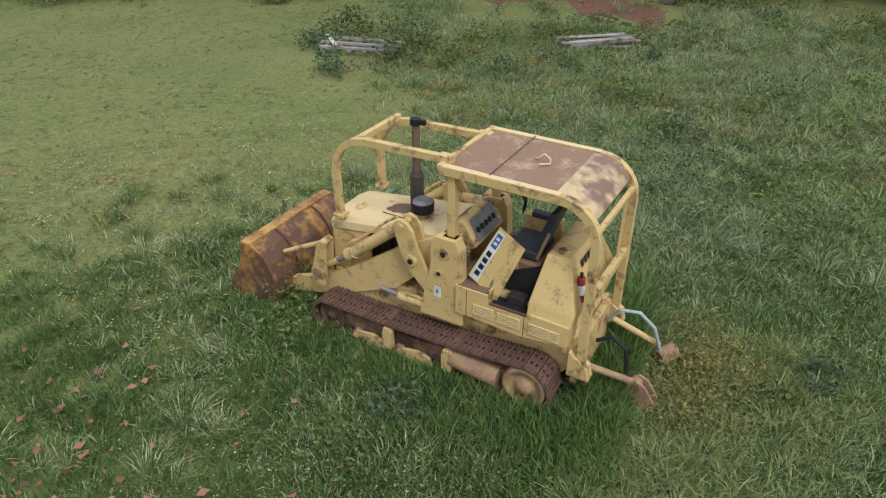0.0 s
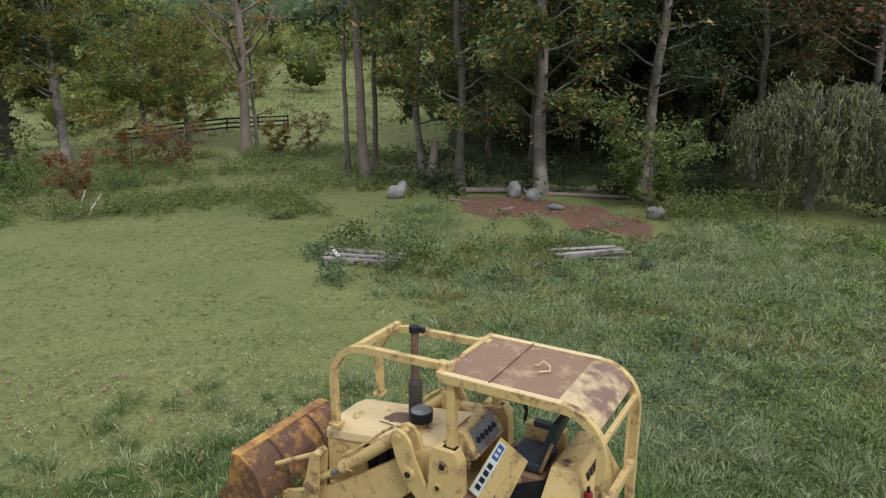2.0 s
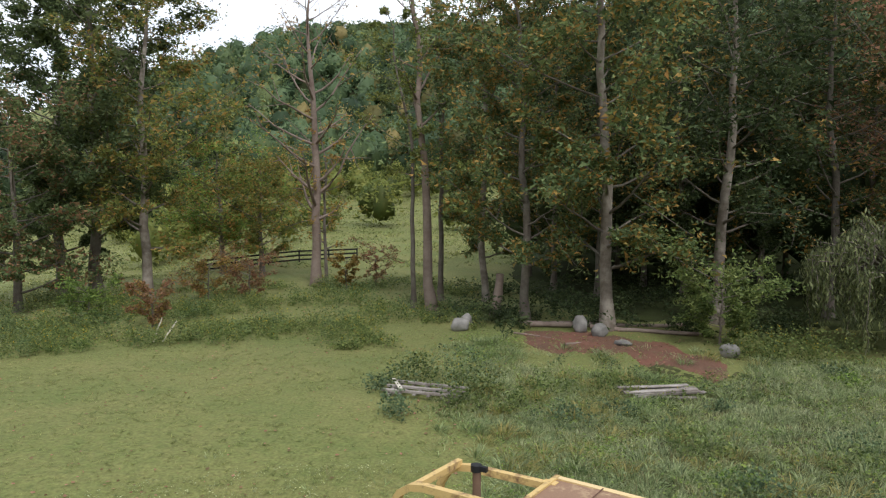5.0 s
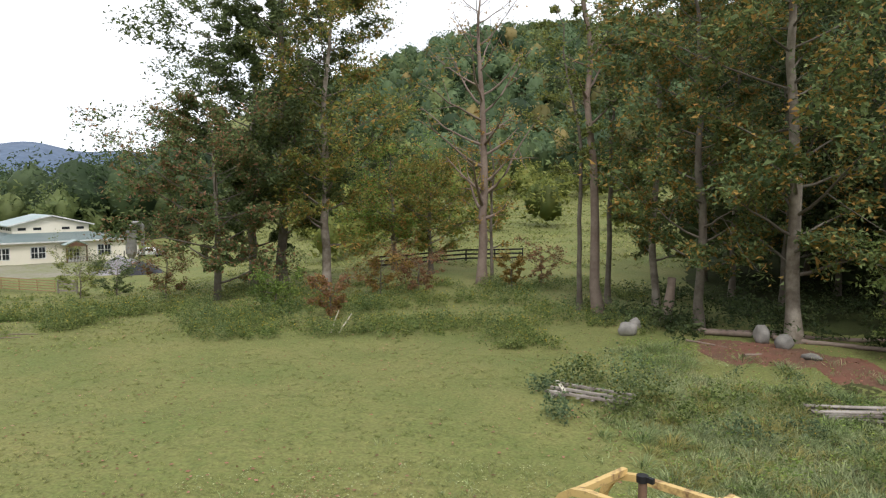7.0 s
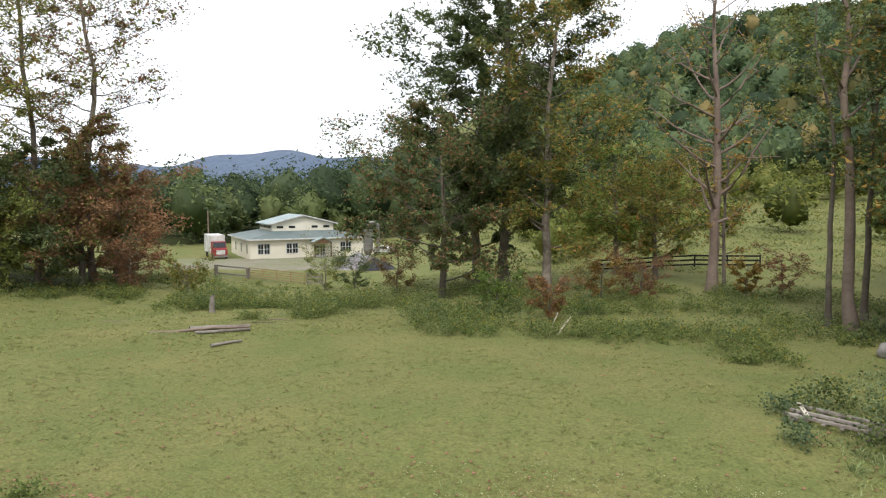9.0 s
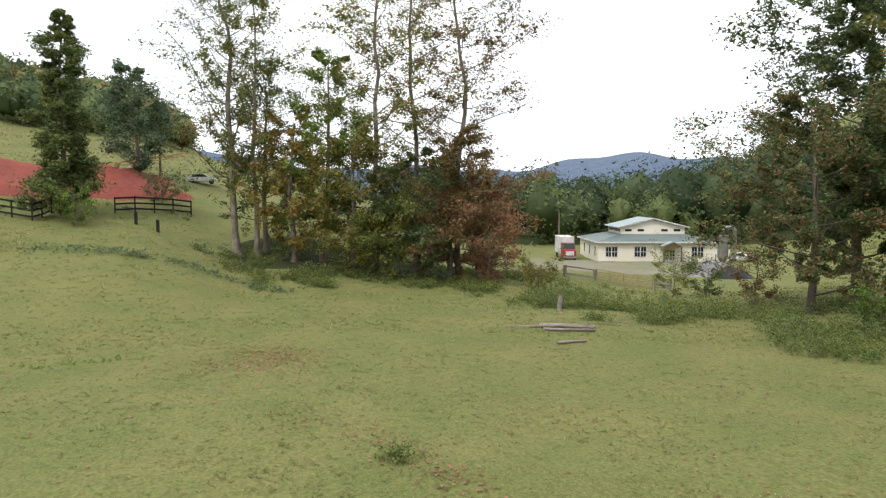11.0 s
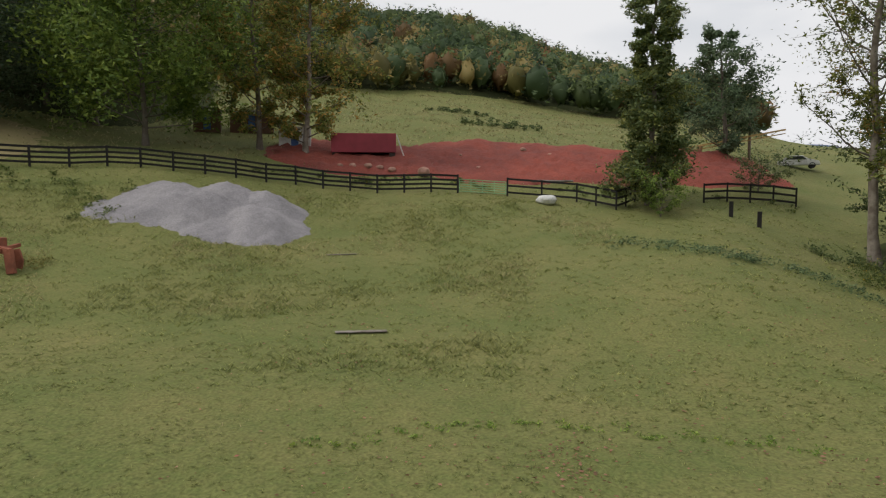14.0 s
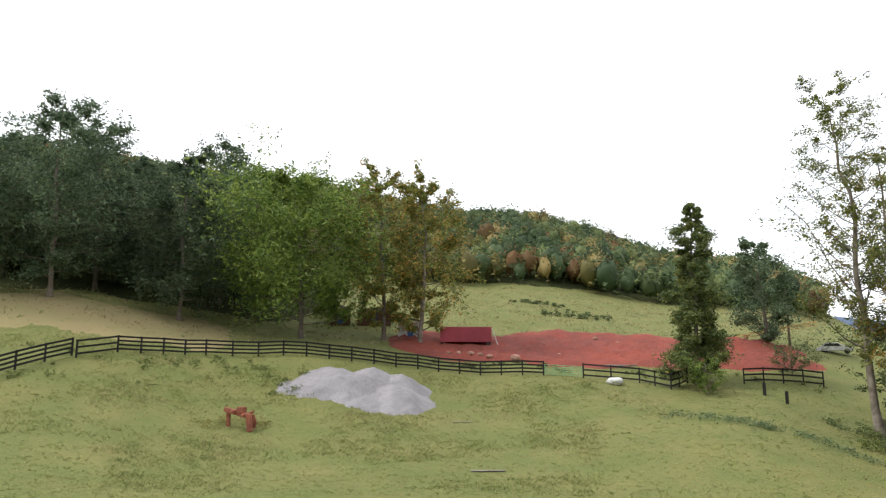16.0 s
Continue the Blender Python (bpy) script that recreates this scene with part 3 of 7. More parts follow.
def land_patch(name, az0, az1, r0, r1, mat, lift, label, category, seed=0, na=120, nr=24, wobble=0.12, skew=0.0):
    """A sheet that follows the land, with a ragged edge, slightly above it."""
    rng = np.random.default_rng(seed)
    u, v = np.meshgrid(np.linspace(0, 1, nr), np.linspace(0, 1, na), indexing="ij")
    ph = rng.uniform(0, 6.28, 6)
    edge = sum(np.sin(v * (7 + 9 * k) + ph[k]) / (1 + 0.7 * k) for k in range(6)) * wobble
    edge2 = sum(np.sin(v * (6 + 8 * k) + ph[5 - k]) / (1 + 0.7 * k) for k in range(6)) * wobble
    taper = np.minimum(1, np.minimum(v, 1 - v) * 9) ** 0.5
    mid = (r0 + r1) / 2 + skew * (v - 0.5)
    r0, r1 = r0 + skew * (v - 0.5), r1 + skew * (v - 0.5)
    lo, hi = mid - (mid - r0) * (1 + edge) * taper, mid + (r1 - mid) * (1 + edge2) * taper
    r, a = lo + (hi - lo) * u, np.radians(az0 + (az1 - az0) * v)
    x, y = -r * np.sin(a), r * np.cos(a)
    rim = np.minimum(1, np.minimum(np.minimum(u, 1 - u) * 8, np.minimum(v, 1 - v) * 14))
    z = height(x, y) - 0.05 + (lift + 0.06) * smooth(rim) + rng.normal(0, 0.12 if lift > 0.2 else 0.03, x.shape) * smooth(rim)
    i, j = np.meshgrid(np.arange(nr - 1), np.arange(na - 1), indexing="ij")
    f = np.stack([i * na + j, i * na + j + 1, (i + 1) * na + j + 1, (i + 1) * na + j], -1).reshape(-1, 4)
    ob = np_part(name, np.stack([x, y, z], -1).reshape(-1, 3), f[:, ::-1], mat, shade=True)
    return tagged(ob, label, category, kind="structure")


# bare clay: the graded bank beyond the fence, and the trampled ground under the trees
land_patch("clay_bank", 85.2, 118, 84.5, 99, "dirt", 0.35, "graded bank of bare red clay on the hillside", "bare soil", 1)
land_patch("gravel_yard", 43, 58, 98, 121, "yard", 0.05, "grey-brown gravel yard in front of the barn", "gravel yard", 14, na=90, nr=40, wobble=0.1)
land_patch("tan_slope", 129, 156, 78, 98, "tan_turf", 0.04, "slope of dry tan grass above the fence", "dry grass", 3)
# sheets added under the long grass; their dark colour is the shade between blades
land_patch("thatch", -50, 22, 4.2, 15.5, "thatch", 0.0, "thatch under the long grass, darkened for the shade between blades", "thatch", 12, na=160, nr=60, wobble=0.1)
land_patch("thatch", -50, -7, 15.0, 35, "thatch", 0.0, "thatch under the long grass, darkened for the shade between blades", "thatch", 13, na=160, nr=60, wobble=0.1)
land_patch("trampled_soil", -18, -1, 33.2, 38.2, "trampled", 0.03, "trampled red-brown bare soil under the trees", "bare soil", 2, wobble=0.3, skew=5.5)
# leaf mould under the woods, its colour darkened for the trees' shade
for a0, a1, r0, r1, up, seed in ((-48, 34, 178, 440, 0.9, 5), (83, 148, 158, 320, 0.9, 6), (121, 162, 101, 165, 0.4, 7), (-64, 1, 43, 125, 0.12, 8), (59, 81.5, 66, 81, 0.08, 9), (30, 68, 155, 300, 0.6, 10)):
    land_patch("forest_floor", a0, a1, r0, r1, "mould", up, "leaf mould and soil under the woods, tree shade put into the dark colour", "forest floor", seed, na=200, nr=60, wobble=0.04)


# ------------------------------------------------------------------ trees
def tube_np(points, radii, n=6):
    pts, radii = np.asarray(points, float), np.asarray(radii, float)
    d = np.gradient(pts, axis=0)
    d /= np.linalg.norm(d, axis=1)[:, None] + 1e-9
    ref = np.where(np.abs(d[:, 2:3]) > 0.8, np.array([[1.0, 0, 0]]), np.array([[0, 0, 1.0]]))
    s = np.cross(d, ref)
    s /= np.linalg.norm(s, axis=1)[:, None] + 1e-9
    u = np.cross(s, d)
    th = np.arange(n) / n * 2 * math.pi
    v = pts[:, None] + radii[:, None, None] * (np.cos(th)[None, :, None] * s[:, None] + np.sin(th)[None, :, None] * u[:, None])
    k = len(pts)
    i, j = np.meshgrid(np.arange(k - 1), np.arange(n), indexing="ij")
    f = np.stack([i * n + j, i * n + (j + 1) % n, (i + 1) * n + (j + 1) % n, (i + 1) * n + j], -1).reshape(-1, 4)
    return v.reshape(-1, 3), f


def join_np(pieces):
    vs, fs, k = [], [], 0
    for v, f in pieces:
        vs.append(v)
        fs.append(f + k)
        k += len(v)
    return np.concatenate(vs), np.concatenate(fs)


def leaves_np(centres, size, rng, droop=0.0, long=1.0, tri=False):
    """One bent leaf spray at each centre, turned at random; tri: with three corners, for far trees."""
    n = len(centres)
    a = rng.normal(size=(n, 3))
    a[:, 2] = a[:, 2] * 0.6 - droop
    a /= np.linalg.norm(a, axis=1)[:, None]
    b = np.cross(a, rng.normal(size=(n, 3)))
    b /= np.linalg.norm(b, axis=1)[:, None] + 1e-9
    s = (size * rng.uniform(0.55, 1.35, n))[:, None]
    fold = np.cross(a, b) * s * 0.18
    c = np.asarray(centres)
    v = np.stack([c - a * s * long * 0.5, c + b * s * 0.36 + fold, c + a * s * long * 0.5, c - b * s * 0.36 + fold], 1).reshape(-1, 3)
    if tri:
        return v.reshape(n, 4, 3)[:, :3].reshape(-1, 3), np.arange(3 * n).reshape(n, 3)
    return v, np.arange(4 * n).reshape(n, 4)


def tree(name, az, r, tall, label, bark="bark", leaf_mat="maple", seed=0, trunk=0.28, crown_from=0.3, spread=0.22, leaves=7000,
         size=0.3, limbs=26, lean=(0, 0), shape="oval", second=None, rise=0.5, category="tree", crook=0.012, fluff=1.3):
    """A tapered trunk with limbs and forks; sprays of leaves round the twigs. spread: crown radius over height."""
    rng = np.random.default_rng(seed)
    fine = 0.74 if 30 < r < 80 else 0.85
    leaves, size = int(leaves * (1.5 if 30 < r < 80 else 1.2)), size * fine
    k = 14
    hgt = np.linspace(0, tall, k)
    wig = np.cumsum(rng.normal(0, crook * tall, (k, 2)) * np.linspace(0.2, 1, k)[:, None], axis=0)
    spine = np.stack([wig[:, 0] + lean[0] * hgt, wig[:, 1] + lean[1] * hgt, hgt - 0.25], -1)
    spine -= np.array([spine[0, 0], spine[0, 1], 0])
    rad = trunk * (1 - hgt / tall) ** 0.8 + 0.02
    rad[0] *= 1.45
    wood, tips, tipw = [], [], []
    for i in range(limbs):
        q = crown_from + (0.985 - crown_from) * ((i + rng.uniform(0, 1)) / limbs)
        t = (q - crown_from) / (1 - crown_from)
        if shape == "oval":
            reach = spread * tall * (0.35 + 0.9 * math.sin(math.pi * min(1, 0.18 + 0.8 * t)))
        elif shape == "cone":
            reach = spread * tall * (1.08 - t)
        elif shape == "column":
            reach = spread * tall * (0.75 + 0.4 * math.sin(t * 9 + seed)) * (1 if t < 0.75 else 1.6 - 0.8 * t)
        elif shape == "vine":
            reach = spread * tall * (1.0 - 0.72 * t ** 0.8 + 0.1 * math.sin(t * 17 + 1))
        else:
            reach = spread * tall * (0.5 + 0.7 * t)
        reach *= rng.uniform(0.55, 1.15)
        base = np.array([np.interp(q * tall, hgt, spine[:, c]) for c in range(3)])
        th = i * 2.4 + rng.uniform(-0.5, 0.5)
        out = np.array([math.cos(th), math.sin(th), 0])
        up = rise * rng.uniform(0.5, 1.4)
        s = np.linspace(0, 1, 6)
        line = base + reach * s[:, None] * out + np.outer(reach * up * s ** 1.3, [0, 0, 1]) + np.cumsum(rng.normal(0, 0.035 * reach, (6, 3)), axis=0) * s[:, None]
        r0 = max(0.02, float(np.interp(q * tall, hgt, rad)) * (0.5 if leaves < 3000 else 0.3))
        wood.append(tube_np(line, r0 * (1 - 0.85 * s) + 0.006, 5))
        subs = 4
        for j in range(subs):
            f = 0.35 + 0.6 * (j + rng.uniform(0, 1)) / subs
            b2 = np.array([np.interp(f, s, line[:, c]) for c in range(3)])
            d2 = out * rng.uniform(0.2, 0.9) + rng.normal(0, 0.55, 3) + np.array([0, 0, 0.35 * up + 0.1])
            ln = reach * rng.uniform(0.25, 0.55)
            l2 = b2 + np.outer(np.linspace(0, 1, 4), d2 * ln) + rng.normal(0, 0.03 * ln, (4, 3)) * np.linspace(0, 1, 4)[:, None]
            wood.append(tube_np(l2, r0 * 0.38 * (1 - 0.85 * np.linspace(0, 1, 4)) + 0.005, 3))
            tips += [l2[1], l2[2], l2[3]]
            tipw += [ln * 0.3, ln * 0.4, ln * 0.45]
        tips += [line[4], line[5]]
        tipw += [reach * 0.16, reach * 0.2]
    root = thing(name, on_land(az, r), label, category, "trees in the pasture")
    v, f = tube_np(spine, rad, 9)
    np_part("trunk", v, f, bark, root, shade=True)
    v, f = join_np(wood)
    np_part("branching", v, f, "bark" if bark == "bark_pale" else bark, root, shade=True)
    if leaves:
        tips, tipw = np.array(tips), np.array(tipw)
        pick = rng.integers(0, len(tips), int(leaves * 1.15))
        keep = rng.uniform(0.35, 1.0, len(tips))[pick] > rng.uniform(0, 0.8, len(pick))      # uneven density: gaps in the crown
        pick = pick[keep]
        g = rng.normal(0, 1, (len(pick), 3))
        g *= (rng.uniform(0, 1, len(pick)) ** 0.45 / np.linalg.norm(g, axis=1))[:, None]
        c = tips[pick] + g * np.maximum(tipw[pick] * fluff, size * 1.3)[:, None] * np.array([1, 1, 0.7])
        g, c = g[c[:, 2] > 0.3], c[c[:, 2] > 0.3]
        inner = (np.linalg.norm(g, axis=1)[:len(c)] < 0.62) & (rng.uniform(0, 1, len(c)) < 0.4) & (c[:, 2] < 0.72 * tall) if leaves > 9000 and r < 80 else np.zeros(len(c), bool)
        grow = np.where(inner, 1.75, 1.0)      # whole sprays deep in the crown, single leaves outside
        part_mask = rng.uniform(0, 1, len(c)) < 0.28 if second else np.zeros(len(c), bool)
        v, f = leaves_np(c[~part_mask], size * 1.28 * grow[~part_mask], rng, 0.15, tri=True)
        np_part("crown", v, f, leaf_mat, root)
        if second:
            v, f = leaves_np(c[part_mask], size * 1.28 * grow[part_mask], rng, 0.15, tri=True)
            np_part("turning_leaves", v, f, second, root, "leaves turning to autumn colour")
    return root


def willow(az, r, tall, seed):
    rng = np.random.default_rng(seed)
    root = thing("willow_tree", on_land(az, r), "grey-green weeping willow with hanging branches", "tree", "trees in the pasture")
    spine = np.stack([np.zeros(6), np.zeros(6), np.linspace(-0.2, tall * 0.7, 6)], -1)
    wood, cs = [tube_np(spine, np.linspace(0.35, 0.12, 6), 8)], []
    for i in range(150):
        th, rr = rng.uniform(0, 6.28), tall * 0.62 * rng.uniform(0.15, 1) ** 0.6
        top = tall * (0.98 - 0.35 * (rr / (tall * 0.62)) ** 2) * rng.uniform(0.85, 1)
        s = np.linspace(0, 1, 7)
        x, y = rr * math.cos(th) * s ** 0.7, rr * math.sin(th) * s ** 0.7
        z = tall * 0.55 + (top - tall * 0.55) * np.sin(s * math.pi * 0.5)
        line = np.stack([x, y, z], -1)
        drop = np.linspace(0, 1, 9)[1:]
        low = rng.uniform(0.05, 0.5) * tall
        hang = np.stack([np.full(8, x[-1]) + rng.normal(0, 0.08, 8), np.full(8, y[-1]) + rng.normal(0, 0.08, 8), top + (low - top) * drop], -1)
        full = np.concatenate([line, hang])
        wood.append(tube_np(full, np.linspace(0.05, 0.008, len(full)), 4))
        for p, q in zip(full[4:-1], full[5:]):
            k = 11
            cs.append(p + (q - p) * rng.uniform(0, 1, (k, 1)) + rng.normal(0, 0.14, (k, 3)))
    v, f = join_np(wood)
    np_part("trunk", v, f, "bark", root, shade=True)
    v, f = leaves_np(np.concatenate(cs), 0.115, rng, 2.2, 2.8)
    np_part("crown", v, f, "willow", root)


# tree line north of the machine
tree("broad_tree", 36.4, 55, 14.5, "leafy broad tree with dark green and rusty leaves", seed=1, leaves=22000, fluff=0.95, spread=0.34, crown_from=0.1, second="red_leaf", leaf_mat="dark_leaf", size=0.3, limbs=34)
tree("tall_oak", 31.4, 60, 32, "tall dense oak with dark green crown", seed=2, leaves=30000, spread=0.2, crown_from=0.14, leaf_mat="dark_leaf", size=0.36, limbs=48, trunk=0.42, fluff=0.95)
tree("tall_oak", 33.6, 62, 24, "tall dense oak with dark green crown", seed=21, leaves=20000, spread=0.22, crown_from=0.14, leaf_mat="dark_leaf", size=0.36, limbs=40, trunk=0.4, fluff=0.95)
tree("forked_sycamore", 28.0, 55, 25, "sycamore with pale forked trunk and thin foliage", "bark_pale", "maple", 3, leaves=15000, spread=0.22, crown_from=0.16, second="ochre_leaf", size=0.3, limbs=30, lean=(0.03, 0.0), trunk=0.36)
tree("round_tree", 22.5, 74, 13, "rounded yellow-green tree at the wood's edge", leaf_mat="bright_leaf", seed=4, leaves=13000, spread=0.42, crown_from=0.15, second="ochre_leaf", size=0.34, limbs=34)
tree("round_tree", 19.5, 70, 11, "rounded green tree with yellowing leaves", leaf_mat="maple", seed=41, leaves=8000, spread=0.4, crown_from=0.2, second="ochre_leaf", size=0.32, limbs=30)
tree("dead_tree", 15.3, 62, 27, "tall bare dead tree with bleached branches", "bark_dead", "ochre_leaf", 5, leaves=900, spread=0.17, crown_from=0.2, limbs=30, rise=1.0, trunk=0.42)
tree("thin_tree", 14.5, 63, 15, "thin tree with few leaves beside a dead trunk", "bark", "ochre_leaf", 51, leaves=900, spread=0.14, crown_from=0.2, limbs=18, trunk=0.15)
tree("dead_tree", 5.85, 47.7, 27, "tall bare dead trunk with broken limbs", "bark_dead", "maple", 6, leaves=500, spread=0.09, crown_from=0.45, limbs=16, rise=0.9, trunk=0.34, lean=(-0.06, 0.0))
tree("thin_tree", 7.4, 49, 21, "thin tree with sparse green foliage", "bark", "maple", 7, leaves=2800, spread=0.12, crown_from=0.4, limbs=20, trunk=0.17)
tree("thin_tree", 5.2, 52, 22, "thin dark tree with sparse green foliage", "bark", "dark_leaf", 71, leaves=4200, spread=0.14, crown_from=0.35, limbs=24, trunk=0.2)
tree("poplar", 1.4, 47.5, 25, "tall narrow tree with pale trunk and green leaves", "bark_pale", "dark_leaf", 8, leaves=13000, spread=0.14, crown_from=0.14, limbs=36, trunk=0.24, second="ochre_leaf")
tree("poplar", -1.8, 42.5, 24, "tall narrow tree with green leaves", "bark", "dark_leaf", 9, leaves=17000, spread=0.17, crown_from=0.13, limbs=36, trunk=0.26, second="ochre_leaf")
tree("sycamore", -8.4, 40.3, 27, "sycamore with pale trunk and ochre lower leaves", "bark_pale", "dark_leaf", 10, leaves=22000, spread=0.2, crown_from=0.13, limbs=42, trunk=0.36, second="ochre_leaf", lean=(-0.03, 0))
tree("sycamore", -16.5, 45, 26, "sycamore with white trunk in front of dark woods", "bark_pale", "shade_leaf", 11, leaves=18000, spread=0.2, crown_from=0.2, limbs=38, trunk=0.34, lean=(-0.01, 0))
tree("maple_tree", -24, 50, 24, "maple with yellowing leaves, its green darkened for shade", "bark", "shade_leaf", 12, leaves=14000, spread=0.24, crown_from=0.18, limbs=38, second="ochre_leaf")
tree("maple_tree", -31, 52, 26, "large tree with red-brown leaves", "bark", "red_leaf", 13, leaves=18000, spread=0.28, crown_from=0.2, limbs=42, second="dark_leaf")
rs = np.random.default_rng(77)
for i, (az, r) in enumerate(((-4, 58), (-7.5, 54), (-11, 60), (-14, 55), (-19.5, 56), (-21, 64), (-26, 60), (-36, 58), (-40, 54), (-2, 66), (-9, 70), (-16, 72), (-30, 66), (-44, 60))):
    tree("wood_tree", az, r, float(rs.uniform(20, 29)), "tall green tree in dense woods, leaves darkened for shade", "bark", "shade_leaf", 100 + i, leaves=12000, spread=0.2,
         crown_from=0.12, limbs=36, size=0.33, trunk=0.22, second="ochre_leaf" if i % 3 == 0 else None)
willow(-28.2, 41.5, 7.2, 14)

# clump of trees on the west side of the field
tree("sycamore", 80.6, 72, 32, "sycamore with pale trunk and thin crown", "bark_pale", "maple", 15, leaves=10500, spread=0.13, crown_from=0.2, rise=0.9, limbs=46, trunk=0.34, lean=(-0.01, -0.08))
tree("sycamore", 79.2, 73, 27, "slim sycamore with pale trunk", "bark_pale", "maple", 16, leaves=6000, spread=0.16, crown_from=0.2, limbs=30, second="ochre_leaf", trunk=0.26)
tree("dark_tree", 78.4, 75, 19, "dark green tree in a clump", "bark", "dark_leaf", 17, leaves=9000, spread=0.24, crown_from=0.12, limbs=32)
tree("green_tree", 74.0, 71, 21, "bright green leafy tree in a clump", "bark", "bright_leaf", 18, leaves=16000, spread=0.17, crown_from=0.1, limbs=34, second="maple")
tree("tall_tree", 69.6, 70, 36, "tall thin-crowned tree with yellow-green leaves", "bark_pale", "maple", 19, leaves=11000, spread=0.15, crown_from=0.12, limbs=46, second="ochre_leaf")
tree("tall_tree", 66.4, 70, 35, "tall thin-crowned tree with turning leaves", "bark", "maple", 20, leaves=10000, spread=0.14, crown_from=0.12, limbs=44, second="red_leaf")
tree("tall_tree", 63.0, 69, 35, "tall thin-crowned tree with red-brown leaves", "bark_pale", "red_leaf", 22, leaves=11000, spread=0.15, crown_from=0.1, limbs=46, second="maple")
tree("low_tree", 71.5, 67, 13, "low leafy tree with yellowing leaves", "bark", "maple", 23, leaves=13000, spread=0.3, crown_from=0.06, limbs=30, second="ochre_leaf")
tree("low_tree", 66.5, 67, 12, "low leafy green tree", "bark", "dark_leaf", 24, leaves=12000, spread=0.32, crown_from=0.06, limbs=28)
tree("low_tree", 76.3, 70, 14, "low leafy tree with yellowing leaves", "bark", "ochre_leaf", 231, leaves=12000, spread=0.25, crown_from=0.06, limbs=30, second="maple")
tree("low_tree", 69.2, 66, 7, "low leafy green tree", "bark", "maple", 232, leaves=8000, spread=0.45, crown_from=0.06, limbs=28)
tree("low_tree", 63.8, 67.5, 14, "low tree with rusty leaves", "bark", "red_leaf", 233, leaves=13000, spread=0.26, crown_from=0.06, limbs=30, second="maple")
tree("low_tree", 61.4, 68, 9.5, "low tree with red-brown autumn leaves", "bark", "red_leaf", 25, leaves=11000, spread=0.42, crown_from=0.06, limbs=28)

# hillside to the southwest
tree("vine_covered_tree", 92.6, 78.5, 20.5, "narrow vine-covered tree beside the fence", "bark", "dark_leaf", 26, leaves=30000, spread=0.17, crown_from=0.03, limbs=70, shape="vine", second="maple", size=0.36, fluff=2.4, rise=0.3)
tree("lone_pine", 87.6, 98, 14, "dark lone pine on the hillside", "bark", "needle", 27, leaves=11000, spread=0.22, crown_from=0.05, limbs=34, size=0.4, fluff=2.0)
tree("spreading_maple", 124.6, 90, 20, "broad bright green spreading maple", "bark", "bright_leaf", 28, fluff=1.8, leaves=32000, spread=0.42, crown_from=0.08, limbs=56, size=0.5)
tree("tall_maple", 117.8, 93, 23, "tall leafy tree beside the clay bank", "bark", "maple", 29, leaves=16000, spread=0.22, crown_from=0.08, limbs=44, size=0.42, second="ochre_leaf")
tree("tall_maple", 114.8, 91, 22.5, "tall leafy tree beside the clay bank", "bark_pale", "maple", 30, leaves=15000, spread=0.2, crown_from=0.06, limbs=44, size=0.42, second="ochre_leaf")
for i, az in enumerate(np.linspace(128, 152, 9)):
    tree("pine_tree", float(az), float(102 + 9 * math.sin(i * 2.3)), float(22.5 + 3 * math.sin(i * 1.7)), "tall dark green pine at the wood's edge", "bark", "needle", 31 + i,
         leaves=16000, spread=0.22, crown_from=0.1, limbs=52, size=0.46, rise=0.2, fluff=2.2)


def woods(name, label, spots, mat, tall, clump, per, seed):
    """Far woods in one mesh: each crown a lumpy heap of leaf sprays on a short trunk."""
    rng = np.random.default_rng(seed)
    pieces = []
    x, y = np.array([polar(a, r) for a, r in spots]).T
    z = height(x, y)
    for i in range(len(x)):
        h = tall * rng.uniform(0.65, 1.25)
        d = rng.normal(size=(per, 3))
        d[:, 2] = np.abs(d[:, 2]) * rng.choice([1, 1, 1, -1], per)
        d /= np.linalg.norm(d, axis=1)[:, None]
        lump = 1 + 0.22 * np.sin(d[:, 0] * 5 + i) * np.sin(d[:, 1] * 6 + 2 * i)
        q = d * (lump * rng.uniform(0.72, 1.08, per))[:, None] * np.array([0.34 * h, 0.34 * h, 0.45 * h])
        c = q + np.array([x[i], y[i], z[i] + 0.45 * h])
        pieces.append(leaves_np(c, clump * 1.25, rng, tri=True))
        th, ph = np.meshgrid(np.linspace(0, 2 * math.pi, 7, endpoint=False), np.linspace(-1.3, 1.5, 6), indexing="ij")
        rad = rng.uniform(0.42, 0.8, th.shape)
        core = np.stack([0.34 * h * rad * np.cos(th) * np.cos(ph) + x[i], 0.34 * h * rad * np.sin(th) * np.cos(ph) + y[i], 0.45 * h * rad * np.sin(ph) + z[i] + 0.45 * h], -1)
        p, q = np.meshgrid(np.arange(7), np.arange(5), indexing="ij")
        n1 = (p + 1) % 7
        pieces.append((core.reshape(-1, 3), np.stack([p * 6 + q, n1 * 6 + q, n1 * 6 + q + 1, p * 6 + q, n1 * 6 + q + 1, p * 6 + q + 1], -1).reshape(-1, 3)))
    v, f = join_np(pieces)
    return tagged(np_part(name, v, f, mat), label, "woods", kind="stuff")


def scatter(seed, n, a0, a1, r0, r1):
    rng = np.random.default_rng(seed)
    return [(float(a), float(r)) for a, r in zip(rng.uniform(a0, a1, n), np.sqrt(rng.uniform(r0 ** 2, r1 ** 2, n)))]


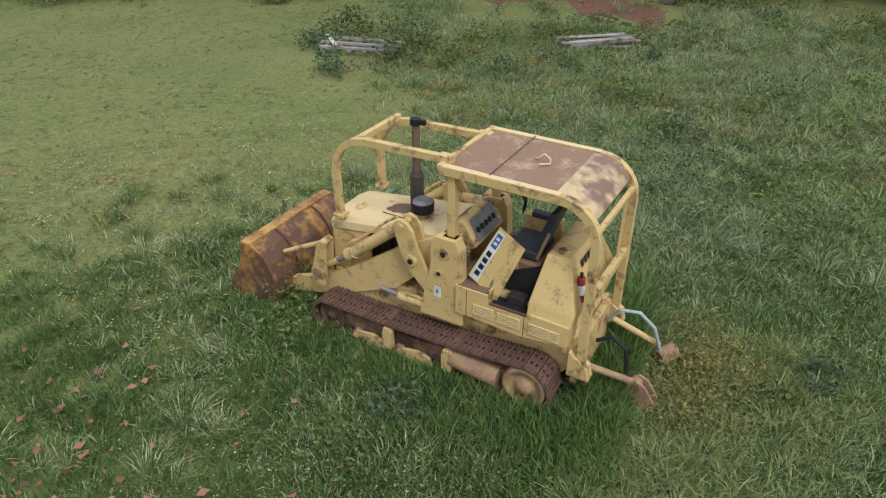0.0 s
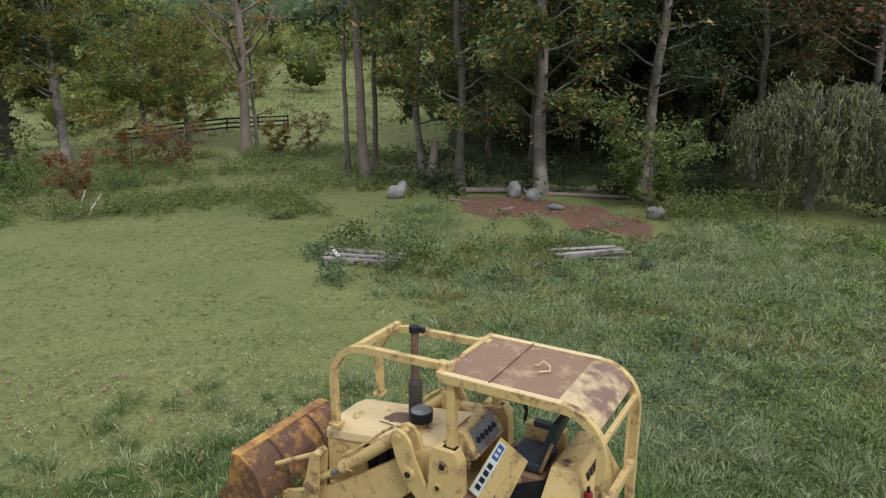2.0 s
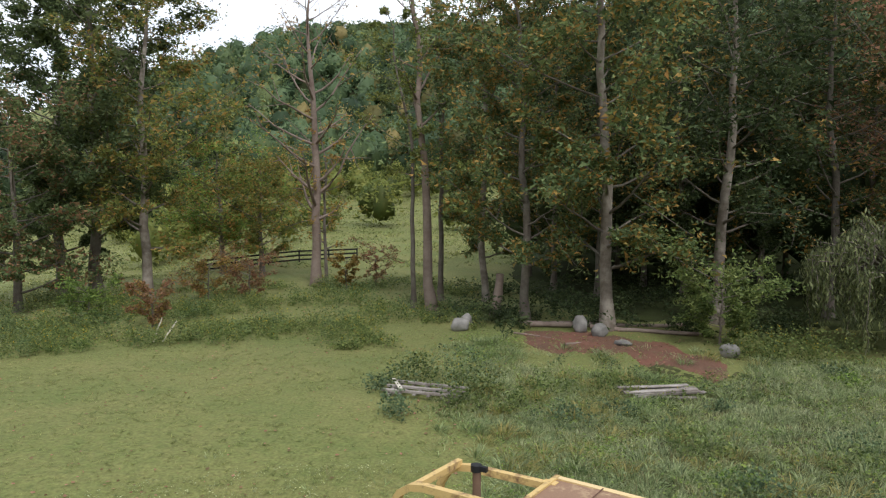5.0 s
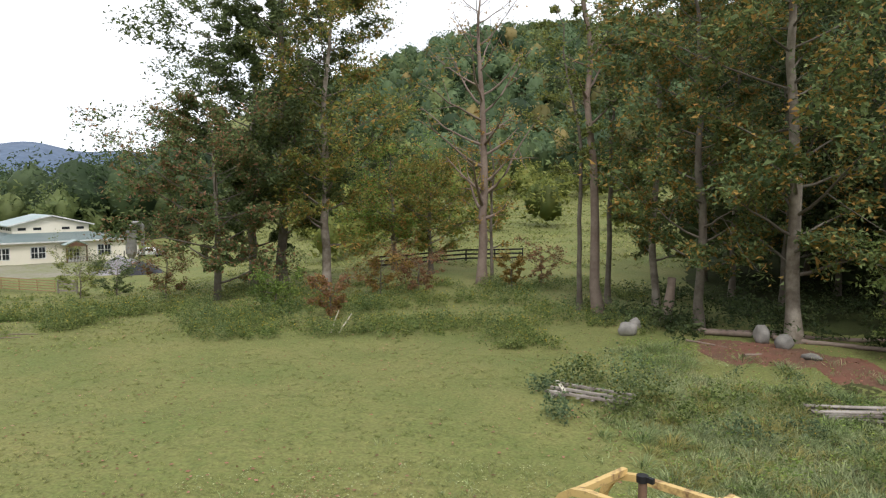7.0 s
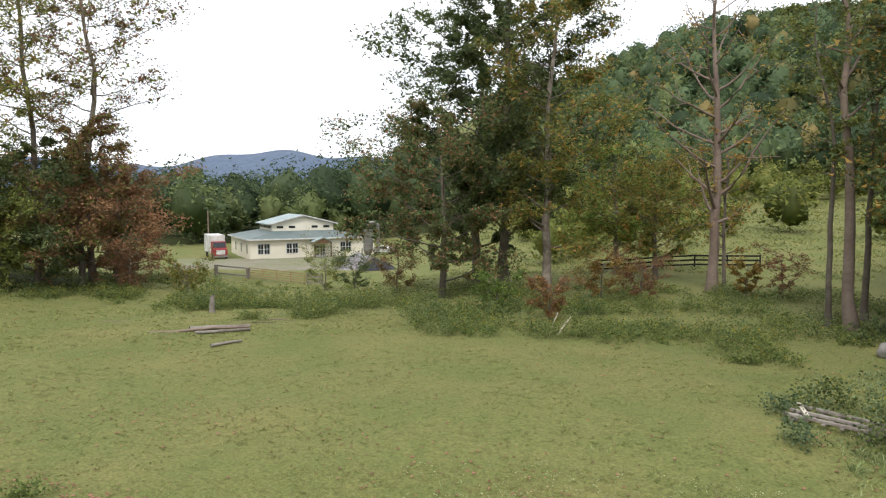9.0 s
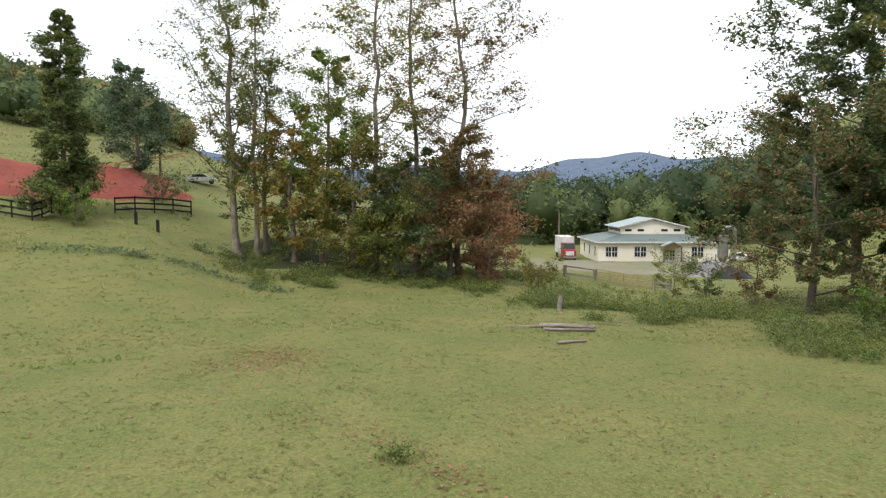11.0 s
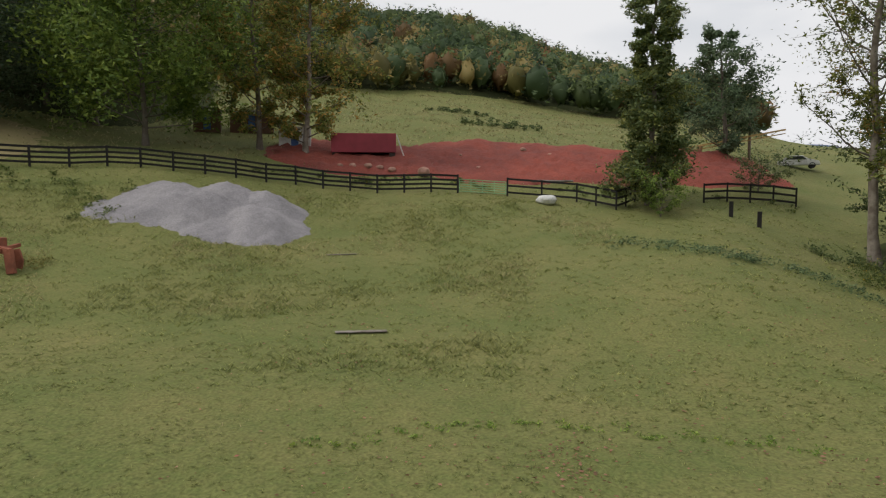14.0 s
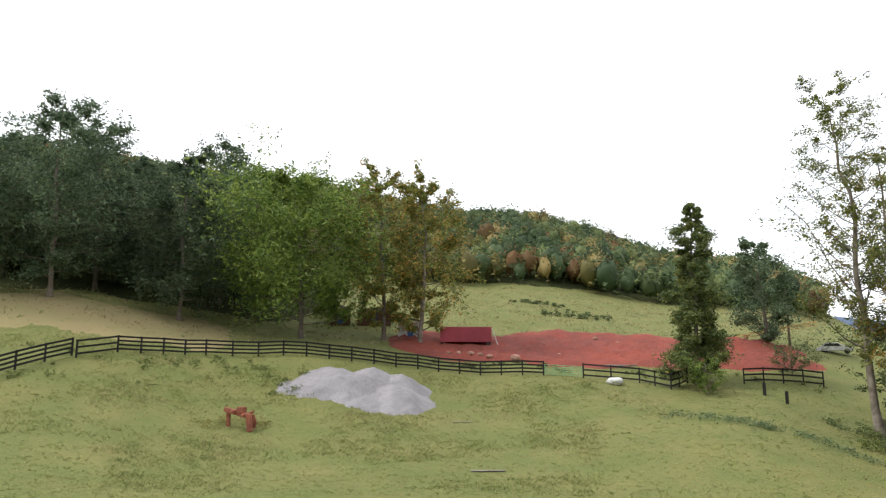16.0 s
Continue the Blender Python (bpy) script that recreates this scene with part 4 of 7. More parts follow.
for k, (mat, n) in enumerate((("far_woods", 330), ("far_green", 230), ("far_gold", 90), ("far_rust", 70))):
    woods("ridge_woods", "distant wooded ridge in green and autumn colours", scatter(11 + k, int(n * 2.8), 84, 147, 156, 300), mat, 9.5, 0.9, 60, 11 + k)
for k, (mat, n) in enumerate((("far_woods", 760), ("far_green", 180), ("far_gold", 60))):
    woods("north_hill_woods", "wooded hillside behind the meadow", scatter(21 + k, int(n * 1.6), -45, 33, 182, 430), mat, 15, 1.5, 55, 21 + k)
woods("meadow_trees", "green trees scattered above the meadow", scatter(8, 60, -4, 31, 150, 190) + scatter(9, 30, 2, 30, 95, 150), "maple", 7.5, 0.7, 260, 8)
woods("valley_woods", "green woods in the valley behind the white building", scatter(3, 150, 33, 66, 160, 290), "far_woods", 19, 1.0, 230, 3)
woods("valley_trees", "lighter green trees in the valley behind the white building", scatter(31, 90, 33, 66, 155, 280), "far_green", 14, 1.0, 230, 31)
woods("upper_woods", "dense green woods on the upper slope", scatter(4, 100, 126, 160, 112, 165), "far_green", 18, 1.2, 220, 4)
woods("upper_woods_gold", "yellowing trees in the woods on the upper slope", scatter(44, 40, 123, 146, 118, 165), "far_gold", 16, 1.2, 220, 44)
woods("wood_depth", "dense woods behind the tree line, shade put into the leaf colour", scatter(5, 150, -62, -2, 60, 120), "shade_leaf", 19, 0.9, 260, 5)


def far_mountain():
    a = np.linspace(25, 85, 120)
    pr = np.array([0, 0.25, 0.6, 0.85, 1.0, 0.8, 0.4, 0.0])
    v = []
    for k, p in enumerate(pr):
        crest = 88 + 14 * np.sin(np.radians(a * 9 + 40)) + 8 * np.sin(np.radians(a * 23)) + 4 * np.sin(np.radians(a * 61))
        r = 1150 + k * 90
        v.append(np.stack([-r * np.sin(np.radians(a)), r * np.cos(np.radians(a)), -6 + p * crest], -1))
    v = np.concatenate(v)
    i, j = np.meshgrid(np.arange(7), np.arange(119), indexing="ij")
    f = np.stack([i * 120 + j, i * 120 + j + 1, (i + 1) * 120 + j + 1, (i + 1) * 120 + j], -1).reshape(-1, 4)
    tagged(np_part("far_mountain", v, f[:, ::-1], "mountain", shade=True), "far wooded mountain on the horizon with blue haze put into its colour", "mountain", kind="structure")


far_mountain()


# ------------------------------------------------------------------ track loader: x forward, y to its left, z up
F_DIR = 149.5
loader = thing("track_loader", pose(0.46, 9.93, 0, 0, 0, F_DIR), "abandoned faded yellow track loader with rusty bucket and tracks", "track loader")
TOP, BOT = 0.66, -0.24            # track heights
TRACK_IN, TRACK_OUT = 0.76, 1.27
WHEELS = ((-1.66, 0.23, 0.43), (2.12, 0.13, 0.36))


def track_loop(n):
    """Points and headings round the track, evenly spaced: sagging top, sprocket, bottom, idler."""
    (xr, zr, rr), (xf, zf, rf) = WHEELS
    line = [(xf + (xr - xf) * t, (zf + rf) + (zr + rr - zf - rf) * t - 0.05 * math.sin(math.pi * t)) for t in np.linspace(0, 1, 40)]
    line += arc(xr, zr, rr, 90, 262, 26)[1:]
    line += [(xr + (xf - xr) * t, (zr - rr) + (zf - rf - zr + rr) * t) for t in np.linspace(0.03, 0.97, 40)]
    line += arc(xf, zf, rf, -85, 88, 26)
    p = np.array(line)
    p = np.vstack([p, p[:1]])
    s = np.concatenate([[0], np.cumsum(np.hypot(*np.diff(p, axis=0).T))])
    q = np.linspace(0, s[-1], n, endpoint=False)
    x, z = np.interp(q, s, p[:, 0]), np.interp(q, s, p[:, 1])
    x2, z2 = np.interp((q + 0.05) % s[-1], s, p[:, 0]), np.interp((q + 0.05) % s[-1], s, p[:, 1])
    x1, z1 = np.interp((q - 0.05) % s[-1], s, p[:, 0]), np.interp((q - 0.05) % s[-1], s, p[:, 1])
    return [(float(a), float(b), math.atan2(float(d), float(c))) for a, b, c, d in zip(x, z, x2 - x1, z2 - z1)], s[-1] / n


SHOES = 44
loop, pitch = track_loop(SHOES)
shoe_bm = bmesh.new()
w = (TRACK_OUT - TRACK_IN) / 2
bm_box(shoe_bm, -pitch * 0.47, pitch * 0.47, -w, w, -0.045, -0.015)
for gx in (-0.4, -0.02, 0.36):
    bm_box(shoe_bm, pitch * gx - 0.011, pitch * gx + 0.011, -w + 0.004, w - 0.004, -0.015, 0.012)
bmesh.ops.recalc_face_normals(shoe_bm, faces=shoe_bm.faces)
hole_faces = []
for hy in (-0.09, 0.09):
    for hx in (-0.22, 0.16):
        r = bmesh.ops.create_circle(shoe_bm, cap_ends=True, segments=8, radius=0.023, matrix=Matrix.Translation((pitch * hx, hy + 0.03, -0.0125)) @ Matrix.Diagonal((1.0, 1.5, 1, 1)))
        hole_faces += [f for v in r["verts"] for f in v.link_faces]
for f in hole_faces:
    f.material_index = 1
shoe_me = bpy.data.meshes.new("track_shoe")
shoe_bm.to_mesh(shoe_me)
shoe_bm.free()
shoe_me.materials.append(M["rust"])
shoe_me.materials.append(M["black"])


def wheel(name, x, z, r, y, depth, mat, parent, dish=0.5):
    bm = bmesh.new()
    prof = ((0.0, depth * 0.5), (r * 0.3, depth * 0.5), (r * 0.34, depth * 0.3), (r * 0.62, depth * 0.16), (r * 0.78, depth * 0.42), (r * 0.95, depth * 0.45), (r, depth * 0.3),
            (r, -depth * 0.3), (r * 0.9, -depth * 0.45), (0.0, -depth * 0.45))
    rings, n = [], 28
    for rad, dy in prof:
        rings.append([bm.verts.new((x + rad * math.cos(2 * math.pi * i / n), y + dy, z + rad * math.sin(2 * math.pi * i / n))) for i in range(n)] if rad else [bm.verts.new((x, y + dy, z))])
    for a, b in zip(rings, rings[1:]):
        for i in range(n):
            j = (i + 1) % n
            if len(a) == 1:
                bm.faces.new((a[0], b[i], b[j]))
            elif len(b) == 1:
                bm.faces.new((a[j], a[i], b[0]))
            else:
                bm.faces.new((a[j], a[i], b[i], b[j]))
    return part(name, bm, mat, parent, shade=True)


for sgn in (1, -1):
    yc = sgn * (TRACK_IN + TRACK_OUT) / 2
    trk = new("crawler_track")
    trk.parent = loader
    tagged(trk, "rusty steel crawler track")
    for x, z, th in loop:
        s = new("track_shoe", shoe_me)
        s.parent = trk
        s.matrix_local = Matrix.Translation((x, yc, z)) @ Matrix.Rotation(-th, 4, "Y") @ Matrix.Rotation(math.pi, 4, "X")
    wheel("sprocket", -1.66, 0.23, 0.37, yc + sgn * 0.12, 0.26 * sgn, "rust_pink", loader)
    wheel("idler_wheel", 2.12, 0.13, 0.28, yc + sgn * 0.04, 0.24 * sgn, "rust", loader)
    for x in (1.55, 1.12, 0.68, 0.22, -0.24, -0.7, -1.12):
        part("track_roller", rod((x, yc - 0.17, -0.06), (x, yc + 0.17, -0.06), 0.105, n=16), "rust_pink", loader)
    part("carrier_roller", rod((0.9, yc - 0.15, 0.47), (0.9, yc + 0.15, 0.47), 0.08), "rust", loader)
    part("carrier_roller", rod((-0.4, yc - 0.15, 0.49), (-0.4, yc + 0.15, 0.49), 0.08), "rust", loader)
    frame_bm = slab([(1.95, 0.02), (2.0, 0.2), (1.5, 0.28), (0.2, 0.27), (-0.3, 0.33), (-1.35, 0.33), (-1.7, 0.1), (-1.5, -0.08), (-0.5, 0.0), (1.6, -0.04)], yc - 0.13, yc + 0.09)
    part("track_frame", frame_bm, "grimy", loader, bevel=0.02)
    part("recoil_spring_cover", rod((-0.35, yc + sgn * 0.12, 0.24), (-1.2, yc + sgn * 0.12, 0.18), 0.17, 0.19, 20), "rust_pink", loader, shade=False)
    for x in (0.85, -0.3):
        part("roller_bracket", slab([(x - 0.09, 0.0), (x - 0.1, 0.36), (x - 0.06, 0.42), (x + 0.06, 0.42), (x + 0.09, 0.3), (x + 0.08, 0.0)], yc + sgn * 0.16, yc + sgn * 0.27), "yellow_worn", loader, bevel=0.012)
    for x in (1.25, 0.35):
        part("roller_guard", slab([(x - 0.38, -0.06), (x - 0.34, 0.1), (x - 0.1, 0.16), (x + 0.25, 0.1), (x + 0.36, -0.03), (x + 0.2, -0.12)], yc + sgn * 0.2, yc + sgn * 0.25), "yellow_worn", loader, bevel=0.01)

# hull and engine
part("hull", slab([(2.0, 0.25), (2.3, 0.6), (2.3, 0.85), (0.3, 0.95), (-0.4, 1.0), (-2.15, 1.0), (-2.3, 0.6), (-2.0, 0.25)], -0.7, 0.7), "yellow_worn", loader, bevel=0.02)
part("engine_block", box(0.35, 2.1, -0.36, 0.36, 0.8, 1.75), "dark", loader, bevel=0.03)
for i in range(6):
    part("engine_head", box(0.5 + i * 0.26, 0.7 + i * 0.26, 0.3, 0.42, 1.15, 1.6), "dark", loader, bevel=0.02)
part("radiator_guard", slab([(2.12, 0.55), (2.42, 0.5), (2.4, 1.72), (2.28, 1.82), (2.08, 1.84), (1.92, 0.9)], -0.58, 0.58), "yellow", loader, bevel=0.03)
part("engine_side_panel", slab([(2.1, 0.9), (2.1, 1.8), (1.72, 1.8), (1.66, 1.5), (1.56, 0.9)], 0.5, 0.57), "yellow", loader, bevel=0.008)
hood = bmesh.new()
prof = [(-0.6, 0.0), (-0.59, 0.13), (-0.52, 0.2), (-0.25, 0.25), (0.25, 0.25), (0.52, 0.2), (0.59, 0.13), (0.6, 0.0)]
rings = []
for x, z in ((0.16, 1.93), (0.2, 1.93), (1.2, 1.78), (2.3, 1.62), (2.4, 1.6), (2.44, 1.56)):
    k = 0.9 if x > 2.42 else 1.0
    rings.append([hood.verts.new((x, y * k, z + h * (0.75 if x > 2.42 else 1.0))) for y, h in prof])
for a, b in zip(rings, rings[1:]):
    for i in range(len(a) - 1):
        hood.faces.new((a[i], a[i + 1], b[i + 1], b[i]))
for rg in (rings[0], rings[-1]):
    hood.faces.new(rg)
for a, b in zip(rings, rings[1:]):
    hood.faces.new((a[0], b[0], b[-1], a[-1]))
hood_ob = part("hood", hood, "yellow_pale", loader, "faded yellow hood with scratches and a rust patch")
patch_bm = bmesh.new()
rngp = random.Random(5)
ring = [patch_bm.verts.new((1.2 + 0.34 * math.cos(a) * rngp.uniform(0.7, 1.1), 0.08 + 0.2 * math.sin(a) * rngp.uniform(0.7, 1.1), 0)) for a in np.linspace(0, 6.28, 22, endpoint=False)]
for v in ring:
    v.co.z = 2.036 - 0.146 * (v.co.x - 1.2) + 0.004
patch_bm.faces.new(ring)
part("worn_patch", patch_bm, "rust_brown", hood_ob, "dark rust patch where the paint has gone")
part("lifting_eye", sweep([(2.02 + 0.06 * math.cos(a), 0.2 + 0.1 * math.sin(a), 1.94 + 0.02 * math.sin(a * 2)) for a in np.linspace(0, 5.6, 14)], 0.016), "yellow_worn", hood_ob)
part("hood_seam", bar((1.5, 0.3, 2.005), (0.75, 0.42, 2.085), 0.012, 0.012), "rust", hood_ob)
exhaust = part("exhaust_stack", rod((0.96, 0.05, 1.9), (0.96, 0.05, 2.72), 0.115, n=24), "muffler", loader, "dark rusted exhaust muffler and pipe", shade=False)
part("muffler_cone", rod((0.96, 0.05, 2.72), (0.96, 0.05, 2.82), 0.115, 0.07, 24), "muffler", exhaust)
part("stack_pipe", rod((0.96, 0.05, 2.8), (0.96, 0.05, 3.62), 0.065, n=20), "rust_brown", exhaust)
part("rain_cap", rod((0.97, 0.05, 3.6), (0.97, 0.05, 3.7), 0.085, n=20), "black", exhaust)
part("cap_hinge", box(0.78, 0.9, 0.02, 0.08, 3.62, 3.7), "black", exhaust)
intake = part("air_precleaner", rod((0.72, 0.26, 2.22), (0.72, 0.26, 2.4), 0.185, 0.19, 28), "black", loader, "black round air pre-cleaner bowl", bevel=0.02)
part("bowl_rim", rod((0.72, 0.26, 2.4), (0.72, 0.26, 2.45), 0.17, 0.11, 28), "steel", intake)
part("intake_neck", rod((0.72, 0.26, 2.0), (0.72, 0.26, 2.22), 0.105, n=20), "yellow_worn", intake)
part("far_side_tank", rod((0.55, -0.75, 2.0), (0.05, -0.75, 2.05), 0.14, n=18), "yellow_worn", loader, bevel=0.02)

# loader towers, arms and tilt linkage
for sgn in (1, -1):
    a, b = sgn * 0.72, sgn * 0.93
    tower = part("tower", slab([(0.18, 2.16), (0.1, 2.27), (-0.26, 2.27), (-0.34, 2.1), (-0.36, 1.6), (-0.44, 1.2), (-0.4, 0.72), (0.4, 0.72), (0.3, 1.2), (0.2, 1.5), (0.16, 1.8)], a, b), "yellow", loader, bevel=0.015)
    for x, z, r in ((-0.06, 2.0, 0.085), (0.02, 1.62, 0.06)):
        part("pivot_boss", rod((x, b - sgn * 0.02, z), (x, b + sgn * 0.025, z), r, n=18), "yellow_worn", tower)
        part("pivot_pin", rod((x, b, z), (x, b + sgn * 0.032, z), r * 0.6, n=16), "dark", tower)
    part("lift_arm", slab([(-0.12, 2.12), (0.12, 2.15), (0.75, 1.82), (1.75, 1.1), (2.5, 0.62), (3.35, 0.3), (3.42, 0.12), (3.3, 0.0), (2.3, 0.28), (1.55, 0.62), (1.0, 0.86), (0.62, 1.25), (0.2, 1.42), (-0.1, 1.75)],
                      sgn * 0.62, sgn * 0.74), "yellow", loader, bevel=0.015)
    crank = part("bellcrank", slab([(0.62, 2.32), (0.74, 2.36), (0.86, 2.3), (0.86, 2.1), (0.76, 1.75), (0.6, 1.45), (0.3, 1.15), (0.08, 1.1), (0.12, 1.35), (0.32, 1.6), (0.44, 1.9), (0.52, 2.2)], sgn * 0.84, sgn * 0.91), "yellow", loader, bevel=0.02)
    part("bellcrank", slab([(0.62, 2.32), (0.74, 2.36), (0.86, 2.3), (0.86, 2.1), (0.76, 1.75), (0.5, 1.6), (0.44, 1.9), (0.52, 2.2)], sgn * 0.6, sgn * 0.66), "yellow", loader, bevel=0.02)
    part("crank_boss", rod((0.54, sgn * 0.6, 1.68), (0.54, sgn * 0.96, 1.68), 0.1, n=22), "yellow", crank, bevel=0.012)
    part("crank_pin", rod((0.54, sgn * 0.94, 1.68), (0.54, sgn * 0.972, 1.68), 0.05, n=14), "dark", crank)
    part("top_pin", rod((0.74, sgn * 0.58, 2.24), (0.74, sgn * 0.94, 2.24), 0.055, n=16), "yellow_worn", crank)
    cyl = part("tilt_cylinder", rod((0.82, sgn * 0.75, 2.16), (1.82, sgn * 0.75, 1.34), 0.105, n=22), "yellow", loader, bevel=0.01)
    part("gland_nut", rod((1.8, sgn * 0.75, 1.36), (1.94, sgn * 0.75, 1.245), 0.13, n=22), "yellow_worn", cyl, bevel=0.012)
    part("piston_rod", rod((1.9, sgn * 0.75, 1.27), (2.5, sgn * 0.75, 0.84), 0.048, n=16), "steel", cyl)
    part("rod_eye", rod((2.2, sgn * 0.75, 1.06), (2.52, sgn * 0.75, 0.82), 0.062, n=16), "yellow_worn", cyl)
    part("oil_line", sweep([(0.9, sgn * 0.75, 2.3), (1.1, sgn * 0.75, 2.16), (1.3, sgn * 0.76, 1.98), (1.72, sgn * 0.77, 1.62), (1.84, sgn * 0.77, 1.56), (1.94, sgn * 0.77, 1.46), (1.95, sgn * 0.76, 1.36)], 0.026), "yellow_worn", cyl)
    for dy in (-0.1, 0.1):
        part("tilt_lever", slab([(2.33, 1.42), (2.43, 1.46), (2.53, 1.4), (2.62, 1.0), (2.72, 0.72), (2.62, 0.5), (2.42, 0.5), (2.38, 0.8), (2.36, 1.1)], sgn * 0.78 + dy - 0.025, sgn * 0.78 + dy + 0.025), "yellow_worn", loader, bevel=0.01)
    part("lever_pin", rod((2.43, sgn * 0.64, 1.38), (2.43, sgn * 0.92, 1.38), 0.07, n=16), "yellow_worn", loader)
    part("lever_pin", rod((2.56, sgn * 0.63, 0.78), (2.56, sgn * 0.95, 0.78), 0.085, n=16), "rust_pink", loader)
    part("bucket_link", rod((2.43, sgn * 0.78, 1.38), (3.42, sgn * 0.78, 0.86), 0.045, n=14), "yellow_worn", loader)
    lift = part("lift_cylinder", rod((0.2, sgn * 0.83, 0.86), (0.85, sgn * 0.83, 0.83), 0.095, n=20), "yellow_worn", loader, bevel=0.01)
    part("lift_rod", rod((0.85, sgn * 0.83, 0.83), (1.25, sgn * 0.8, 0.83), 0.045, n=14), "steel", lift)
    part("lift_line", sweep([(0.7, sgn * 0.88, 0.92), (0.55, sgn * 0.9, 0.98), (0.35, sgn * 0.9, 0.97), (0.15, sgn * 0.88, 0.95)], 0.014), "yellow_worn", lift)
notice = part("notice_sheet", slab([(-0.02, 1.36), (0.11, 1.36), (0.115, 1.16), (-0.02, 1.15)], 0.935, 0.94), "white", loader, "small white torn paper notice")
part("notice_print", slab([(0.03, 1.3), (0.07, 1.3), (0.07, 1.23), (0.03, 1.23)], 0.941, 0.943), "steel", notice)

# bucket: shell, end plates, ribs, cutting edge
BACK = [(4.02, 1.04), (3.86, 1.06), (3.66, 0.95), (3.48, 0.72), (3.38, 0.42), (3.36, 0.12), (3.45, -0.14), (3.66, -0.24), (4.1, -0.26), (4.6, -0.26)]
inner = [(4.02, 1.0), (3.88, 1.01), (3.69, 0.91), (3.52, 0.7), (3.42, 0.42), (3.4, 0.14), (3.48, -0.1), (3.67, -0.2), (4.1, -0.22), (4.6, -0.24)]
bucket = part("bucket", slab(BACK + inner[::-1], -1.2, 1.2), "rust_orange", loader, "rusted orange and brown loader bucket")
for y in (-1.2, 1.17):
    part("end_plate", slab([(4.05, 1.06), (3.86, 1.08), (3.64, 0.96), (3.46, 0.72), (3.36, 0.42), (3.34, 0.1), (3.44, -0.16), (3.66, -0.27), (4.62, -0.28), (4.5, 0.1), (4.22, 0.5)], y, y + 0.035), "rust_orange", bucket)
for y in (-0.55, 0.5):
    part("back_rib", slab([(a - (0.045 if a < 3.9 else 0), b + 0.03) for a, b in BACK[:7]] + BACK[:7][::-1], y, y + 0.03), "rust", bucket)
part("top_lip", bar((3.98, -1.2, 1.06), (3.98, 1.2, 1.06), 0.22, 0.07), "lip", bucket)
part("cutting_edge", box(4.5, 4.78, -1.22, 1.22, -0.29, -0.25), "rust", bucket)

# operator's platform
part("platform", box(-1.55, -0.35, -0.7, 0.7, 1.0, 1.42), "yellow_worn", loader, bevel=0.01)
part("floor_plate", box(-0.95, -0.3, -0.6, 0.56, 1.42, 1.44), "rust_brown", loader)
for sgn in (1, -1):
    y1 = sgn * 0.98
    fender = part("fender_box", slab([(-0.3, 1.02), (-0.3, 1.54), (-0.86, 1.54), (-0.88, 1.36), (-1.52, 1.36), (-1.55, 1.44), (-2.18, 1.42), (-2.18, 1.05), (-1.4, 0.98)], sgn * 0.56, y1), "yellow", loader, bevel=0.012)
    part("step_top", box(-0.85, -0.33, sgn * 0.77 - 0.19, sgn * 0.77 + 0.19, 1.542, 1.55), "rust_brown", fender)
    for x0, x1 in ((-0.62, -0.98), (-1.04, -1.42), (-1.56, -2.06)):
        for k in range(6):
            z = 1.12 + 0.035 * k + 0.02 * (x0 + 0.6)
            part("louver", bar((x0, y1 + sgn * 0.006, z), (x1, y1 + sgn * 0.006, z - 0.004), 0.024, 0.012), "yellow_pale", fender)
    part("panel_seam", box(-0.505, -0.495, y1 - 0.002, y1 + 0.004, 1.04, 1.52), "rust", fender)
    part("panel_seam", box(-1.485, -1.475, y1 - 0.002, y1 + 0.004, 1.0, 1.4), "rust", fender)
    part("track_guard", slab([(-0.2, 0.72), (-0.2, 0.98), (-2.25, 0.98), (-2.25, 0.8)], sgn * 0.6, sgn * 0.8), "yellow_worn", loader)
part("battery_well", box(-1.47, -0.9, 0.57, 0.93, 1.362, 1.372), "black", loader)
part("well_back", slab([(-0.9, 1.37), (-0.9, 1.72), (-1.5, 2.02), (-1.5, 1.37)], 0.5, 0.53), "black", loader)
part("well_side", box(-0.9, -0.87, 0.52, 0.96, 1.36, 1.62), "yellow_worn", loader)
part("well_trim", bar((-0.88, 0.96, 1.385), (-1.5, 0.96, 1.385), 0.03, 0.04), "rust", loader)
part("battery", box(-1.4, -1.1, 0.6, 0.8, 1.372, 1.52), "dark", loader, bevel=0.015)


def quad_slab(p, thick):
    """A flat panel through four corners, given in order."""
    q = [Vector(c) for c in p]
    n = (q[1] - q[0]).cross(q[3] - q[0]).normalized() * thick
    bm = bmesh.new()
    a, b = [bm.verts.new(c) for c in q], [bm.verts.new(c - n) for c in q]
    bm.faces.new(a)
    bm.faces.new(b[::-1])
    for i in range(4):
        bm.faces.new((a[i], b[i], b[(i + 1) % 4], a[(i + 1) % 4]))
    return bm


A0, A1, A2, A3 = (Vector(c) for c in ((-0.84, 0.62, 2.55), (-1.27, 0.62, 2.29), (-0.94, 0.82, 1.37), (-0.44, 0.82, 1.68)))
lid = part("battery_cover", quad_slab((A0, A1, A2, A3) if (A1 - A0).cross(A3 - A0).y > 0 else (A0, A3, A2, A1), 0.025), "yellow", loader, "propped-up yellow battery cover with a white sticker")
nrm = (A1 - A0).cross(A3 - A0).normalized()


def on_lid(u0, u1, v0, v1, lift):
    def at(u, v):
        return A0.lerp(A1, u).lerp(A3.lerp(A2, u), v) + nrm * lift * lid_side
    return at(u0, v0), at(u1, v0), at(u1, v1), at(u0, v1)


lid_side = 1 if nrm.y > 0 else -1


def lid_slab(p, thick):
    return quad_slab(p if lid_side > 0 else (p[0], p[3], p[2], p[1]), thick)


